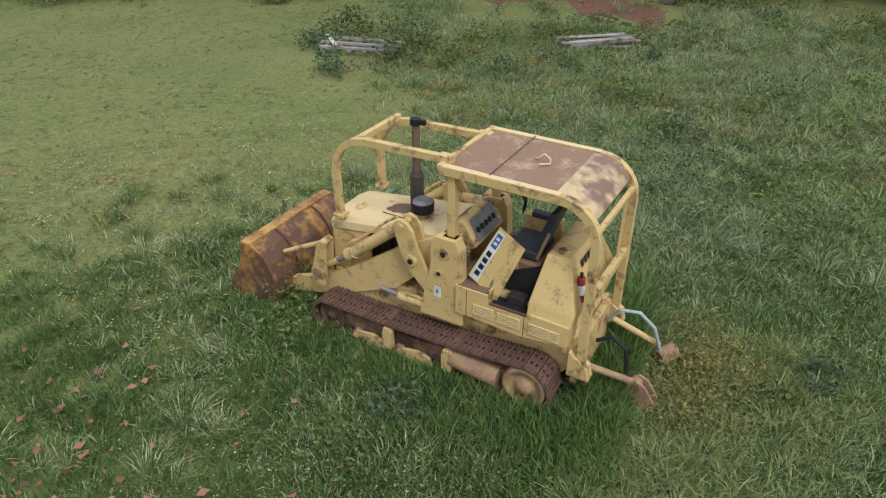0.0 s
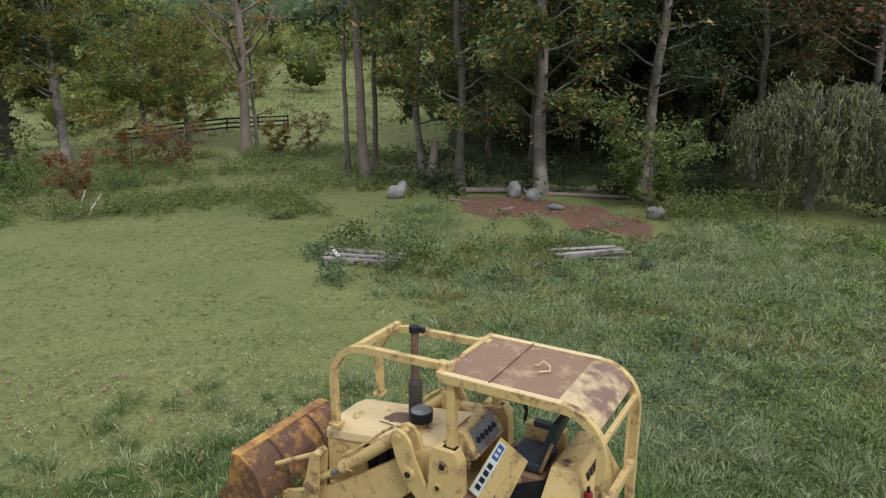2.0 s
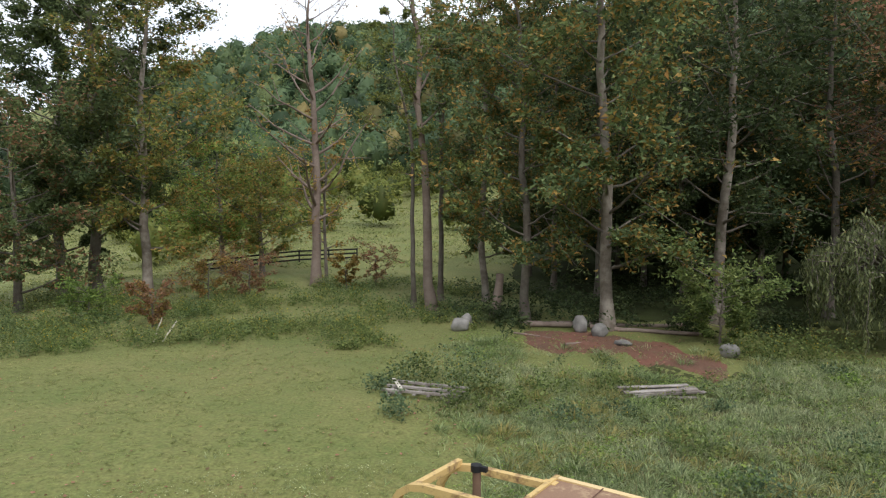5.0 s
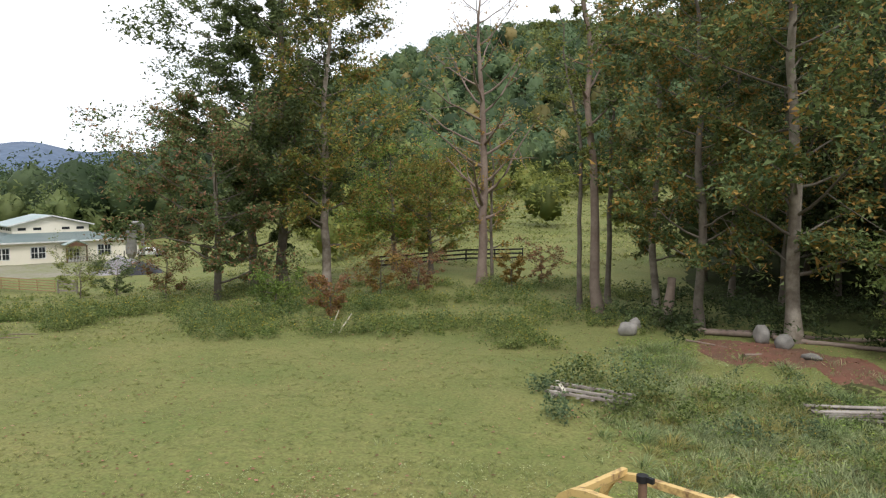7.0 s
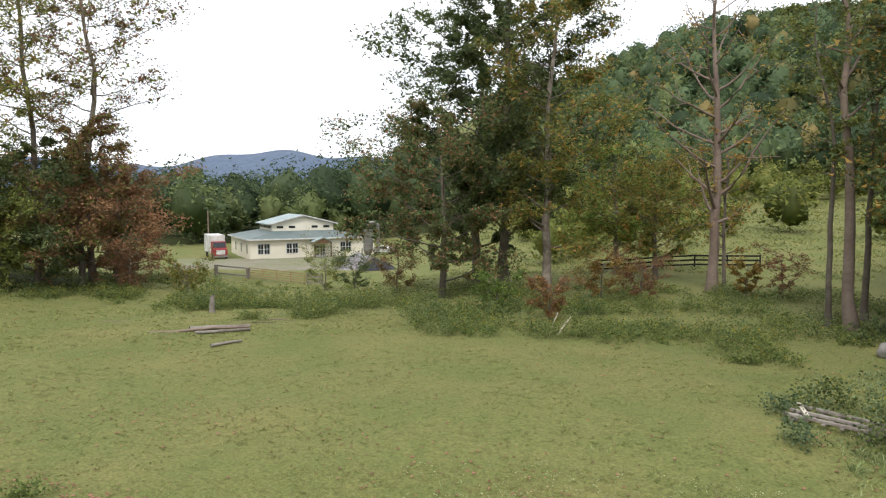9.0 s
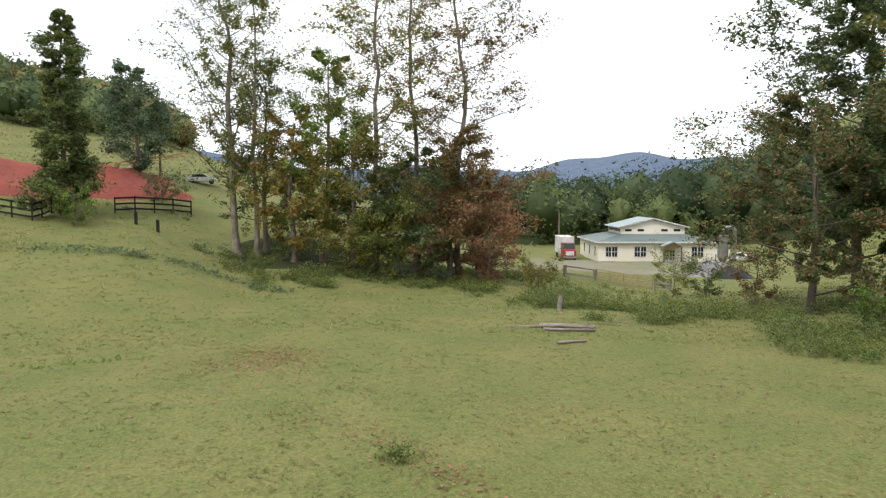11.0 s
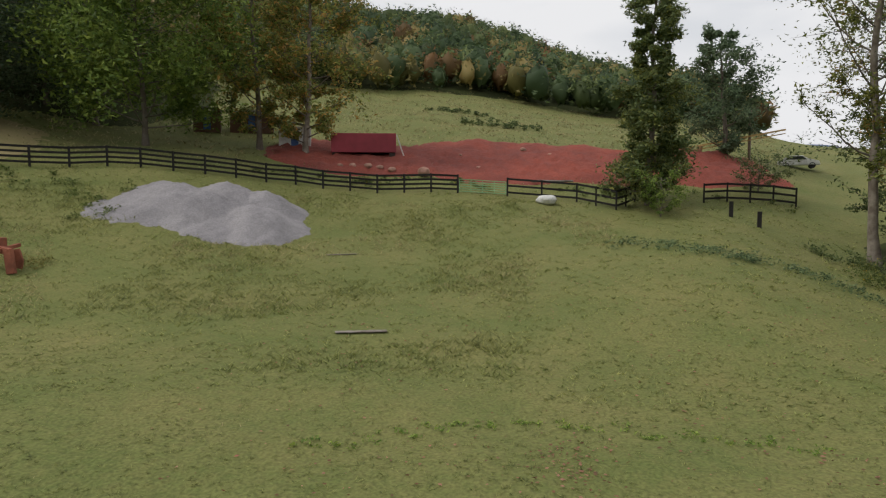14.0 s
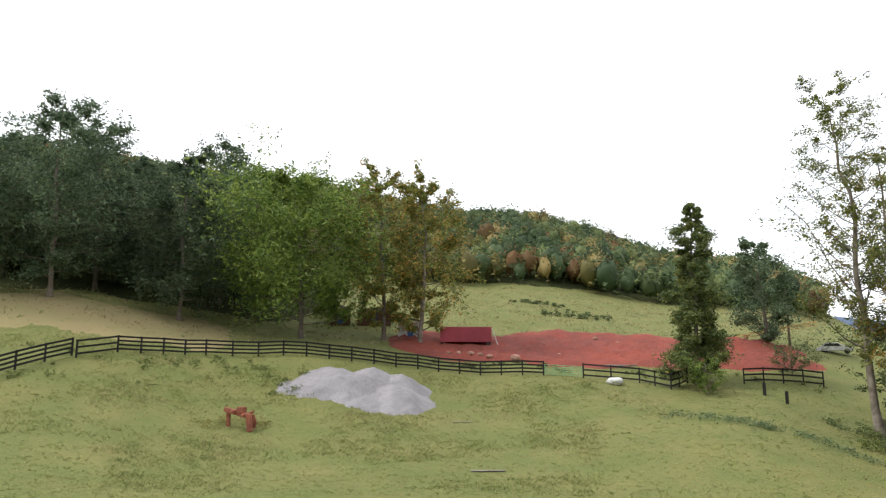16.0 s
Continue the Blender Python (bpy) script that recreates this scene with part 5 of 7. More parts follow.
part("sticker", lid_slab(on_lid(0.03, 0.3, 0.04, 0.98, 0.004), 0.002), "white", lid, "white sticker with a dark print and a blue mark")
part("sticker_mark", lid_slab(on_lid(0.07, 0.26, 0.08, 0.34, 0.007), 0.001), "blue", lid)
part("sticker_mark_ring", lid_slab(on_lid(0.11, 0.22, 0.14, 0.19, 0.01), 0.001), "white", lid)
part("sticker_mark_ring", lid_slab(on_lid(0.11, 0.22, 0.23, 0.28, 0.01), 0.001), "white", lid)
for k in range(4):
    part("print_bar", lid_slab(on_lid(0.09, 0.24, 0.42 + 0.13 * k, 0.51 + 0.13 * k, 0.007), 0.001), "black", lid)
for u in (0.62, 0.7):
    part("lid_rib", lid_slab(on_lid(u, u + 0.02, 0.3, 0.85, 0.008), 0.008), "yellow_worn", lid)
part("lid_prop", rod((-0.86, 0.93, 1.4), (-0.86, 0.8, 1.72), 0.012), "steel", loader)

# tank behind the seat with sloping shoulders
tank = bmesh.new()
outer = [(-1.5, 0.94, 1.38), (-2.2, 0.94, 1.38), (-2.18, 0.78, 1.9), (-2.0, 0.5, 2.36), (-1.6, 0.5, 2.36), (-1.5, 0.78, 1.95)]
lo = [tank.verts.new((x, y * s, z)) for s in (1, -1) for x, y, z in ((-1.5, 0.96, 1.38), (-2.2, 0.96, 1.38))]
mi = [tank.verts.new((x, y * s, z)) for s in (1, -1) for x, y, z in ((-1.5, 0.9, 1.62), (-2.22, 0.9, 1.58))]
hi = [tank.verts.new((x, y * s, z)) for s in (1, -1) for x, y, z in ((-1.6, 0.58, 2.3), (-1.98, 0.56, 2.32))]
for a, b in ((lo, mi), (mi, hi)):
    for i, j in ((0, 1), (1, 3), (3, 2), (2, 0)):
        tank.faces.new((a[i], a[j], b[j], b[i]))
tank.faces.new((hi[0], hi[1], hi[3], hi[2]))
tank.faces.new((lo[0], lo[2], lo[3], lo[1]))
tank_ob = part("fuel_tank", tank, "yellow", loader, "yellow fuel tank behind the seat with worn filler cap", bevel=0.03)
part("filler_cap", rod((-1.8, 0.42, 2.3), (-1.8, 0.42, 2.36), 0.075, n=20), "yellow_worn", tank_ob, bevel=0.01)
for k in range(7):
    y = 0.34 - k * 0.13
    part("letter_bar", quad_slab([(-2.0 - 0.04, y, 2.2), (-2.0 - 0.04, y - 0.085, 2.2), (-2.07, y - 0.085, 2.09), (-2.07, y, 2.09)], 0.004), "black", tank_ob)
part("dash_panel", slab([(-0.02, 1.98), (-0.3, 1.95), (-0.42, 2.02), (-0.2, 2.4), (-0.06, 2.4)], -0.42, 0.55), "yellow_worn", loader, bevel=0.01)
part("gauge_plate", quad_slab([(-0.232, 0.42, 2.375), (-0.232, -0.3, 2.375), (-0.41, -0.3, 2.06), (-0.41, 0.42, 2.06)], 0.006), "steel", loader, "scratched grey instrument plate")
for k in range(5):
    part("gauge", rod((-0.32, 0.32 - 0.13 * k, 2.2), (-0.345, 0.32 - 0.13 * k, 2.215), 0.05, n=16), "black", loader)
for k, y in enumerate((0.34, 0.26, 0.18, -0.12, -0.2)):
    part("control_lever", sweep([(-0.55 - 0.02 * k, y, 1.44), (-0.6, y, 1.75), (-0.66 - 0.03 * k, y - 0.02, 1.98)], 0.014), "black", loader)
part("pedal", box(-0.5, -0.36, -0.25, -0.12, 1.5, 1.53), "rust_brown", loader)
seat_base = part("seat_base", box(-1.42, -0.86, -0.4, 0.42, 1.44, 1.92), "rust_pink", loader, bevel=0.015)
part("seat_base_panel", box(-1.1, -0.98, 0.421, 0.43, 1.6, 1.86), "yellow_worn", seat_base)
seat = bmesh.new()
bm_box(seat, -1.38, -0.82, -0.32, 0.34, 1.94, 2.1)
part("seat_cushion", seat, "vinyl", loader, "worn black vinyl seat", bevel=0.05, shade=True)
part("seat_back", slab([(-1.34, 2.08), (-1.26, 2.12), (-1.5, 2.82), (-1.6, 2.84), (-1.6, 2.75)], -0.28, 0.32), "vinyl", loader, bevel=0.025)
part("seat_back_frame", bar((-1.36, 0.34, 2.0), (-1.52, 0.34, 2.5), 0.03, 0.05), "rust_pink", loader)
part("armrest", box(-1.36, -0.92, -0.52, -0.38, 2.26, 2.36), "vinyl", loader, bevel=0.03)
part("armrest_box", box(-1.4, -0.75, -0.68, -0.5, 1.44, 2.22), "yellow", loader, bevel=0.02)
for y in (-0.56, -0.62):
    part("far_lever", sweep([(-0.7, y, 2.2), (-0.72, y, 2.4), (-0.68, y, 2.5)], 0.015), "black", loader)
ext = part("fire_extinguisher", rod((-2.16, 0.52, 1.62), (-2.14, 0.52, 2.04), 0.06, n=20), "red", loader, "faded red fire extinguisher in a bracket", bevel=0.015)
part("extinguisher_label", rod((-2.156, 0.52, 1.76), (-2.146, 0.52, 1.92), 0.062, n=20), "white", ext)
part("extinguisher_neck", rod((-2.14, 0.52, 2.04), (-2.135, 0.52, 2.12), 0.025), "black", ext)

# rollover canopy
Z1, XB, RB = 3.4, -1.8, 0.58
bow = [(0.0, Z1)] + [(XB + 0.0, Z1)] + [(XB - RB * math.sin(radians(a)), Z1 - RB + RB * math.cos(radians(a))) for a in range(10, 91, 10)]
roof = bmesh.new()
sheet = bow[:2] + bow[2:8]
pts_t = [(0.02, Z1 + 0.02), (-0.8, Z1 + 0.035)] + [(XB, Z1 + 0.02)] + [(x, z + 0.02) for x, z in bow[2:8]]
part("roof_sheet", slab(pts_t + [(x, z - 0.02) for x, z in pts_t[::-1]], -0.8, 0.8), "roof_paint", loader, "rust-stained canopy roof sheet with flaking yellow edges")
bm = bmesh.new()
tail = [(x, z + 0.023) for x, z in [(XB + 0.08, Z1 + 0.003), (XB, Z1)] + bow[2:8]]
part("roof_bend", slab(tail + [(x, z - 0.004) for x, z in tail[::-1]], -0.79, 0.79), "yellow_worn_roof", loader, "yellow paint left on the roof's rear curve")
part("roof_seam", bar((-0.72, -0.79, Z1 + 0.053), (-0.72, 0.79, Z1 + 0.05), 0.016, 0.01), "rust", loader)
for y in (0.81, -0.81):
    side = [(0.04, y, Z1 - 0.03), (XB, y, Z1 - 0.03)] + [(x, y, z - 0.03) for x, z in bow[2:]] + [(XB - RB - 0.0, y, 2.2), (XB - RB, y, 0.62)]
    part("canopy_post", sweep(side, 0.062, square=True), "yellow_worn", loader, bevel=0.0)
    part("roof_edge", box(-1.8, 0.03, y - 0.055, y + 0.055, Z1 + 0.036, Z1 + 0.044), "yellow_pale", loader)
    part("front_post", bar((-0.12, y * 0.93, 2.2), (-0.12, y * 0.93, Z1 - 0.04), 0.13, 0.13, (1, 0, 0)), "yellow", loader, bevel=0.012)
    part("post_foot", box(-0.24, 0.0, y * 0.93 - 0.11, y * 0.93 + 0.11, 2.2, 2.27), "yellow_worn", loader, bevel=0.01)
    part("rear_foot", slab([(-2.2, 0.5), (-2.2, 0.95), (-2.5, 0.72), (-2.55, 0.5)], y - 0.1, y + 0.1), "yellow_worn", loader, bevel=0.01)
part("roof_front_edge", bar((0.05, -0.87, Z1), (0.05, 0.87, Z1), 0.08, 0.11), "yellow_worn", loader, bevel=0.008)
part("upper_cross_rail", bar((-2.36, -0.82, 2.98), (-2.36, 0.82, 2.98), 0.07, 0.08), "yellow", loader, bevel=0.008)
part("lower_cross_rail", bar((-2.38, -0.82, 1.88), (-2.38, 0.82, 1.88), 0.1, 0.14), "yellow_worn", loader, bevel=0.01)
part("rear_strut", bar((-2.37, -0.42, 1.9), (-2.36, -0.5, 2.98), 0.04, 0.05), "yellow", loader)
part("roof_hook", sweep([(-1.05, -0.05, Z1 + 0.06), (-1.12, 0.0, Z1 + 0.09), (-1.2, -0.03, Z1 + 0.16), (-1.3, -0.02, Z1 + 0.1), (-1.33, 0.06, Z1 + 0.07), (-1.2, 0.16, Z1 + 0.07)], 0.014), "yellow_pale", loader)
# front sweeps
for y, zt in ((0.66, 3.46), (-0.6, 3.36)):
    line = [(-0.02, y, zt), (0.15, y, zt), (1.5, y, zt - 0.04), (1.75, y, zt - 0.09), (1.95, y, zt - 0.22), (2.1, y, zt - 0.45), (2.14, y, zt - 0.7), (2.12, y, 1.98)]
    part("sweep_rail", sweep(line, 0.055, square=True), "yellow_worn", loader)
    part("rail_clamp", box(-0.06, 0.16, y - 0.075, y + 0.075, zt - 0.075, zt + 0.075), "yellow_worn", loader, bevel=0.01)
    part("rail_foot", box(2.02, 2.22, y - 0.12, y + 0.1, 1.94, 1.99), "yellow_worn", loader, bevel=0.01)
part("front_cross_rail", bar((1.72, -0.62, 3.36), (1.72, 0.68, 3.36), 0.1, 0.11), "yellow_worn", loader, bevel=0.008)

# drawbar, rear arm, hoses
part("drawbar", slab([(-2.2, 0.62), (-2.2, 0.8), (-2.42, 0.74), (-2.54, 0.5), (-2.5, 0.3), (-2.42, 0.3), (-2.38, 0.52)], 0.6, 0.8), "grimy", loader, bevel=0.015)
part("rear_plate", box(-2.32, -2.2, -0.7, 0.7, 0.2, 0.95), "yellow_worn", loader, bevel=0.01)
arm = part("rear_arm", rod((-2.3, 0.72, 0.66), (-3.12, 0.32, 0.3), 0.055, n=16), "rust_pink", loader, "pale pinkish rear linkage arm with a claw end")
part("arm_boss", rod((-3.14, 0.22, 0.28), (-3.14, 0.44, 0.28), 0.1, n=18), "rust_pink", arm, bevel=0.012)
for y in (0.24, 0.42):
    part("arm_claw", slab([(-3.04, 0.32), (-3.16, 0.42), (-3.3, 0.36), (-3.48, 0.1), (-3.46, -0.2), (-3.28, -0.22), (-3.1, 0.12)], y - 0.02, y + 0.02), "rust_pink", arm, bevel=0.008)
part("far_rear_arm", rod((-2.4, -0.5, 0.75), (-3.2, -0.7, 0.35), 0.05, n=14), "yellow", loader)
part("grey_hose", sweep([(-2.38, -0.45, 0.7), (-2.55, -0.42, 1.0), (-2.85, -0.5, 1.0), (-3.1, -0.6, 0.72), (-3.25, -0.62, 0.3)], 0.03), "hose", loader, "pale grey hydraulic hose")
part("black_hose", sweep([(-2.4, 0.2, 0.75), (-2.62, 0.12, 0.86), (-2.85, 0.08, 0.66), (-2.95, 0.12, 0.2), (-3.0, 0.1, -0.1)], 0.032), "black", loader, "black hydraulic hose")


# ------------------------------------------------------------------ fences
unit = bmesh.new()
bmesh.ops.create_cube(unit, size=1.0)
bmesh.ops.bevel(unit, geom=list(unit.edges), offset=0.04, segments=1, affect="EDGES")
unit_me = {}


def unit_box(mat):
    if mat not in unit_me:
        me = bpy.data.meshes.new("beam_" + mat)
        unit.to_mesh(me)
        me.materials.append(M[mat])
        unit_me[mat] = me
    return unit_me[mat]


def beam(name, a, b, w, h, mat, parent, up=(0, 0, 1)):
    """A bar on the shared box mesh."""
    a, b = Vector(a), Vector(b)
    d = b - a
    n = d.length
    d.normalize()
    side = d.cross(Vector(up))
    side = side.normalized() if side.length > 1e-4 else Vector((1, 0, 0))
    top = side.cross(d)
    m = Matrix((side, d, top)).transposed().to_4x4() @ Matrix.Diagonal((w, n, h, 1))
    m.translation = (a + b) / 2
    ob = new(name, unit_box(mat))
    if parent:
        ob.parent = parent
    ob.matrix_basis = m
    return ob


def land_z(x, y):
    return float(height([x], [y])[0])


def rail_fence(stops, label, tall=1.6, boards=4, step=2.5, mat="fence", thick=0.14, group="board fences"):
    """Posts and boards over the land through stops of (bearing, distance)."""
    pts = [Vector((*polar(a, r), 0)) for a, r in stops]
    dense = []
    for p, q in zip(pts, pts[1:]):
        n = max(1, round((q - p).length / step))
        dense += [p.lerp(q, i / n) for i in range(n)]
    dense.append(pts[-1])
    for p in dense:
        p.z = land_z(p.x, p.y)
    root = thing("board_fence", Matrix.Identity(4), label, "fence", group)
    for p in dense:
        beam("post", p - Vector((0, 0, 0.2)), p + Vector((0, 0, tall + 0.06)), thick, thick, mat, root, (0, 1, 0))
    for p, q in zip(dense, dense[1:]):
        for k in range(boards):
            z = tall * (0.22 + 0.74 * k / max(1, boards - 1))
            beam("board", p + Vector((0, 0, z)), q + Vector((0, 0, z)), 0.05, 0.18, mat, root)
    return root


rail_fence(((147, 66), (141.5, 71.5)), "black four-board fence across the upper pasture")
rail_fence(((141.2, 71), (138.4, 74)), "short black board gate in the fence", boards=3, step=4)
rail_fence(((138.4, 74), (132, 76.5), (126, 78), (115, 79), (104.6, 79)), "long black four-board fence across the upper pasture")
rail_fence(((101.4, 79), (97, 78.5), (94.6, 76), (93.4, 79.5)), "black board fence bending down beside a tree", boards=3)
rail_fence(((89.3, 80), (86.6, 82), (84, 84)), "black board fence below the clay bank", boards=3)
rail_fence(((24, 77), (19, 77), (12, 80)), "dark board fence along the far meadow", tall=1.25, boards=3, step=3.0)
for az, r in ((87.9, 76), (86.4, 74.5)):
    p = on_land(az, r).translation
    ob = beam("fence_post", p - Vector((0, 0, 0.2)), p + Vector((0, 0, 1.2)), 0.3, 0.3, "fence", None, (0, 1, 0))
    tagged(ob, "thick dark old fence post standing alone", "post", "old posts")


def tube_gate(az0, r0, az1, r1, mat, label, bars=6, tall=1.25):
    a, b = on_land(az0, r0).translation, on_land(az1, r1).translation
    root = thing("field_gate", Matrix.Identity(4), label, "gate")
    for k in range(bars):
        z = Vector((0, 0, 0.2 + (tall - 0.2) * k / (bars - 1)))
        beam("gate_bar", a + z, b + z, 0.07, 0.07, mat, root)
    for k in range(5):
        p = a.lerp(b, k / 4)
        beam("gate_upright", p + Vector((0, 0, 0.12)), p + Vector((0, 0, tall + 0.02)), 0.06, 0.06, mat, root, (0, 1, 0))


tube_gate(104.5, 79, 101.5, 79, "gate_green", "pale green tubular metal field gate")
tube_gate(51.9, 84, 47.6, 80, "rust_pink", "rusty brown tubular metal field gate", 5)
rail_fence(((54.4, 86), (52.0, 84)), "weathered wooden fence panel with thick posts", tall=1.2, boards=2, step=6, mat="wood_grey", thick=0.34)
rail_fence(((47.4, 80), (46.2, 78.5)), "weathered wooden board fence panel", tall=1.3, boards=4, step=2.2, mat="wood_grey")


# ------------------------------------------------------------------ cream building in the valley
def building():
    x0, y0 = polar(51.8, 118)
    base = -2.75
    ang = 47 + 16
    root = thing("barn_building", pose(x0, y0, base, 0, 0, ang), "cream metal-sided barn with grey-green roof and raised centre", "building")
    W, D, HW = 21.5, 17.0, 3.5
    x1, x2, y1, y2 = 4.6, 15.4, 4.2, 14.0
    for nm, b in (("front_wall", (0, W, 0, 0.2, -0.8, HW)), ("back_wall", (0, W, D - 0.2, D, -0.8, HW)), ("side_wall", (0, 0.2, 0.2, D - 0.2, -0.8, HW)), ("side_wall", (W - 0.2, W, 0.2, D - 0.2, -0.8, HW))):
        part(nm, box(*b), "wall", root)
    zc, zu, zr = 4.55, 5.75, 7.1
    bm = bmesh.new()
    o = [(-0.5, -0.6, HW), (W + 0.5, -0.6, HW), (W + 0.5, D + 0.6, HW), (-0.5, D + 0.6, HW)]
    i = [(x1, y1, zc), (x2, y1, zc), (x2, y2, zc), (x1, y2, zc)]
    ov, iv = [bm.verts.new(c) for c in o], [bm.verts.new(c) for c in i]
    for k in range(4):
        bm.faces.new((ov[k], ov[(k + 1) % 4], iv[(k + 1) % 4], iv[k]))
    bmesh.ops.solidify(bm, geom=list(bm.faces), thickness=0.12)
    lower = part("lower_roof", bm, "roof", root)
    for k in range(36):
        f = (k + 0.5) / 36
        part("roof_seam", bar((-0.5 + (W + 1) * f, -0.6, HW + 0.03), (x1 + (x2 - x1) * f, y1, zc + 0.03), 0.05, 0.04), "roof", lower)
    part("fascia", box(-0.55, W + 0.55, -0.66, -0.58, HW - 0.2, HW + 0.02), "white", root)
    part("fascia", box(-0.56, -0.5, -0.6, D + 0.6, HW - 0.2, HW + 0.02), "white", root)
    xm = (x1 + x2) / 2
    part("clerestory_wall", slab([(x1, zc - 0.3), (x1, zu), (xm, zr - 0.1), (x2, zu), (x2, zc - 0.3)], y1, y1 + 0.2), "wall", root)
    part("clerestory_wall", slab([(x1, zc - 0.3), (x1, zu), (xm, zr - 0.1), (x2, zu), (x2, zc - 0.3)], y2 - 0.2, y2), "wall", root)
    part("clerestory_side", box(x1, x1 + 0.2, y1 + 0.2, y2 - 0.2, zc - 0.3, zu), "wall", root)
    part("clerestory_side", box(x2 - 0.2, x2, y1 + 0.2, y2 - 0.2, zc - 0.3, zu), "wall", root)
    upper = part("upper_roof", slab([(x1 - 0.7, zu - 0.12), (xm, zr + 0.05), (x2 + 0.7, zu - 0.12), (x2 + 0.7, zu), (xm, zr + 0.18), (x1 - 0.7, zu)], y1 - 0.5, y2 + 0.5), "roof", root)
    part("gable_trim", bar((x1 - 0.7, y1 - 0.52, zu - 0.05), (xm, y1 - 0.52, zr + 0.1), 0.06, 0.2), "white", upper)
    part("gable_trim", bar((x2 + 0.7, y1 - 0.52, zu - 0.05), (xm, y1 - 0.52, zr + 0.1), 0.06, 0.2), "white", upper)
    for cx in (2.2, 6.9, 16.2):
        w = new("window")
        w.parent = root
        part("window_frame", box(cx - 1.05, cx + 1.05, -0.05, 0.0, 0.95, 2.75), "white", w)
        for px in (-0.5, 0.5):
            for k in range(2):
                for q in (-0.22, 0.22):
                    part("pane", box(cx + px + q - 0.19, cx + px + q + 0.19, -0.07, -0.052, 1.06 + k * 0.82, 1.8 + k * 0.82), "glass", w)
    for cx in (x1 + 1.3, x1 + 3.4, x2 - 3.4, x2 - 1.3):
        part("clerestory_window", box(cx - 0.55, cx + 0.55, y1 - 0.03, y1 + 0.01, 5.0, 5.4), "glass", root)
    for k in range(9):
        part("clerestory_window", box(x1 - 0.03, x1 + 0.01, y1 + 0.7 + k, y1 + 1.3 + k, 4.95, 5.4), "glass", root)
    for k in range(3):
        part("side_window", box(-0.03, 0.01, 2.2 + 5 * k, 2.9 + 5 * k, 1.0, 2.5), "glass", root)
    porch = new("porch")
    porch.parent = root
    px = 11.6
    part("porch_roof", slab([(px - 1.7, 2.85), (px, 3.55), (px + 1.7, 2.85), (px + 1.7, 2.95), (px, 3.67), (px - 1.7, 2.95)], -2.2, 0.0), "roof", porch)
    part("porch_gable", slab([(px - 1.5, 2.78), (px, 3.42), (px + 1.5, 2.78), (px + 1.5, 2.66), (px - 1.5, 2.66)], -2.15, -2.05), "brown", porch)
    for x in (px - 1.4, px + 1.4):
        part("porch_post", box(x - 0.08, x + 0.08, -2.1, -1.94, 0.1, 2.7), "brown", porch)
    part("porch_deck", box(px - 1.9, px + 1.9, -2.4, 0.0, -0.6, 0.12), "wood_grey", porch)
    for k in range(9):
        part("baluster", box(px - 1.8 + 0.42 * k, px - 1.74 + 0.42 * k, -2.36, -2.3, 0.12, 1.0), "wood_grey", porch)
    part("porch_rail", box(px - 1.85, px + 1.85, -2.38, -2.28, 1.0, 1.08), "wood_grey", porch)
    for q in (-0.5, 0.5):
        d = part("door", box(px + q - 0.48, px + q + 0.48, -0.06, -0.0, 0.15, 2.3), "white", root)
        for k in range(3):
            for j in (-0.2, 0.2):
                part("door_pane", box(px + q + j - 0.15, px + q + j + 0.15, -0.08, -0.062, 0.55 + 0.55 * k, 1.0 + 0.55 * k), "glass", d)
    part("garage_door", box(17.8, 21.0, -0.04, 0.0, -0.6, 2.6), "wall", root)


building()


def box_truck():
    m = on_land(54.3, 122, 0, -36 + 10)
    root = thing("box_truck", m, "red box truck with white cargo body beside the barn", "truck")
    part("cargo_body", box(-5.0, 0.8, -1.2, 1.2, 1.0, 3.9), "white", root, bevel=0.05)
    cab = part("cab", slab([(0.95, 0.7), (0.95, 2.9), (2.0, 2.9), (2.35, 1.9), (3.3, 1.75), (3.4, 0.7)], -1.1, 1.1), "red", root, bevel=0.08)
    part("windscreen", quad_slab([(2.05, 1.0, 2.8), (2.05, -1.0, 2.8), (2.38, -1.0, 1.95), (2.38, 1.0, 1.95)], 0.03), "glass", cab)
    part("grille", box(3.36, 3.42, -0.7, 0.7, 0.9, 1.6), "white", cab)
    part("bumper", box(3.35, 3.55, -1.15, 1.15, 0.45, 0.75), "steel", cab)
    for x in (-3.6, 2.5):
        for y in (-1.0, 1.0):
            wheel("wheel", x, 0.5, 0.5, y, 0.3 * (1 if y > 0 else -1), "black", root)


box_truck()


def dust_collector():
    root = thing("dust_collector", on_land(42.5, 116), "grey metal dust collector tower beside the barn", "industrial equipment")
    part("drum", rod((0, 0, 1.2), (0, 0, 4.6), 0.8, n=20), "steel", root)
    part("cone", rod((0, 0, 0.2), (0, 0, 1.2), 0.25, 0.8, 20), "steel", root)
    part("duct", sweep([(0.0, 0, 4.6), (0, 0, 5.4), (0.3, 0.3, 5.8), (0.9, 0.8, 5.8), (1.2, 1.1, 5.4), (1.2, 1.1, 1.0)], 0.28, n=12), "steel", root)
    for x, y in ((-0.7, -0.7), (0.7, -0.7), (-0.7, 0.7), (0.7, 0.7)):
        part("leg", box(x - 0.06, x + 0.06, y - 0.06, y + 0.06, -0.6, 1.6), "steel", root)


dust_collector()


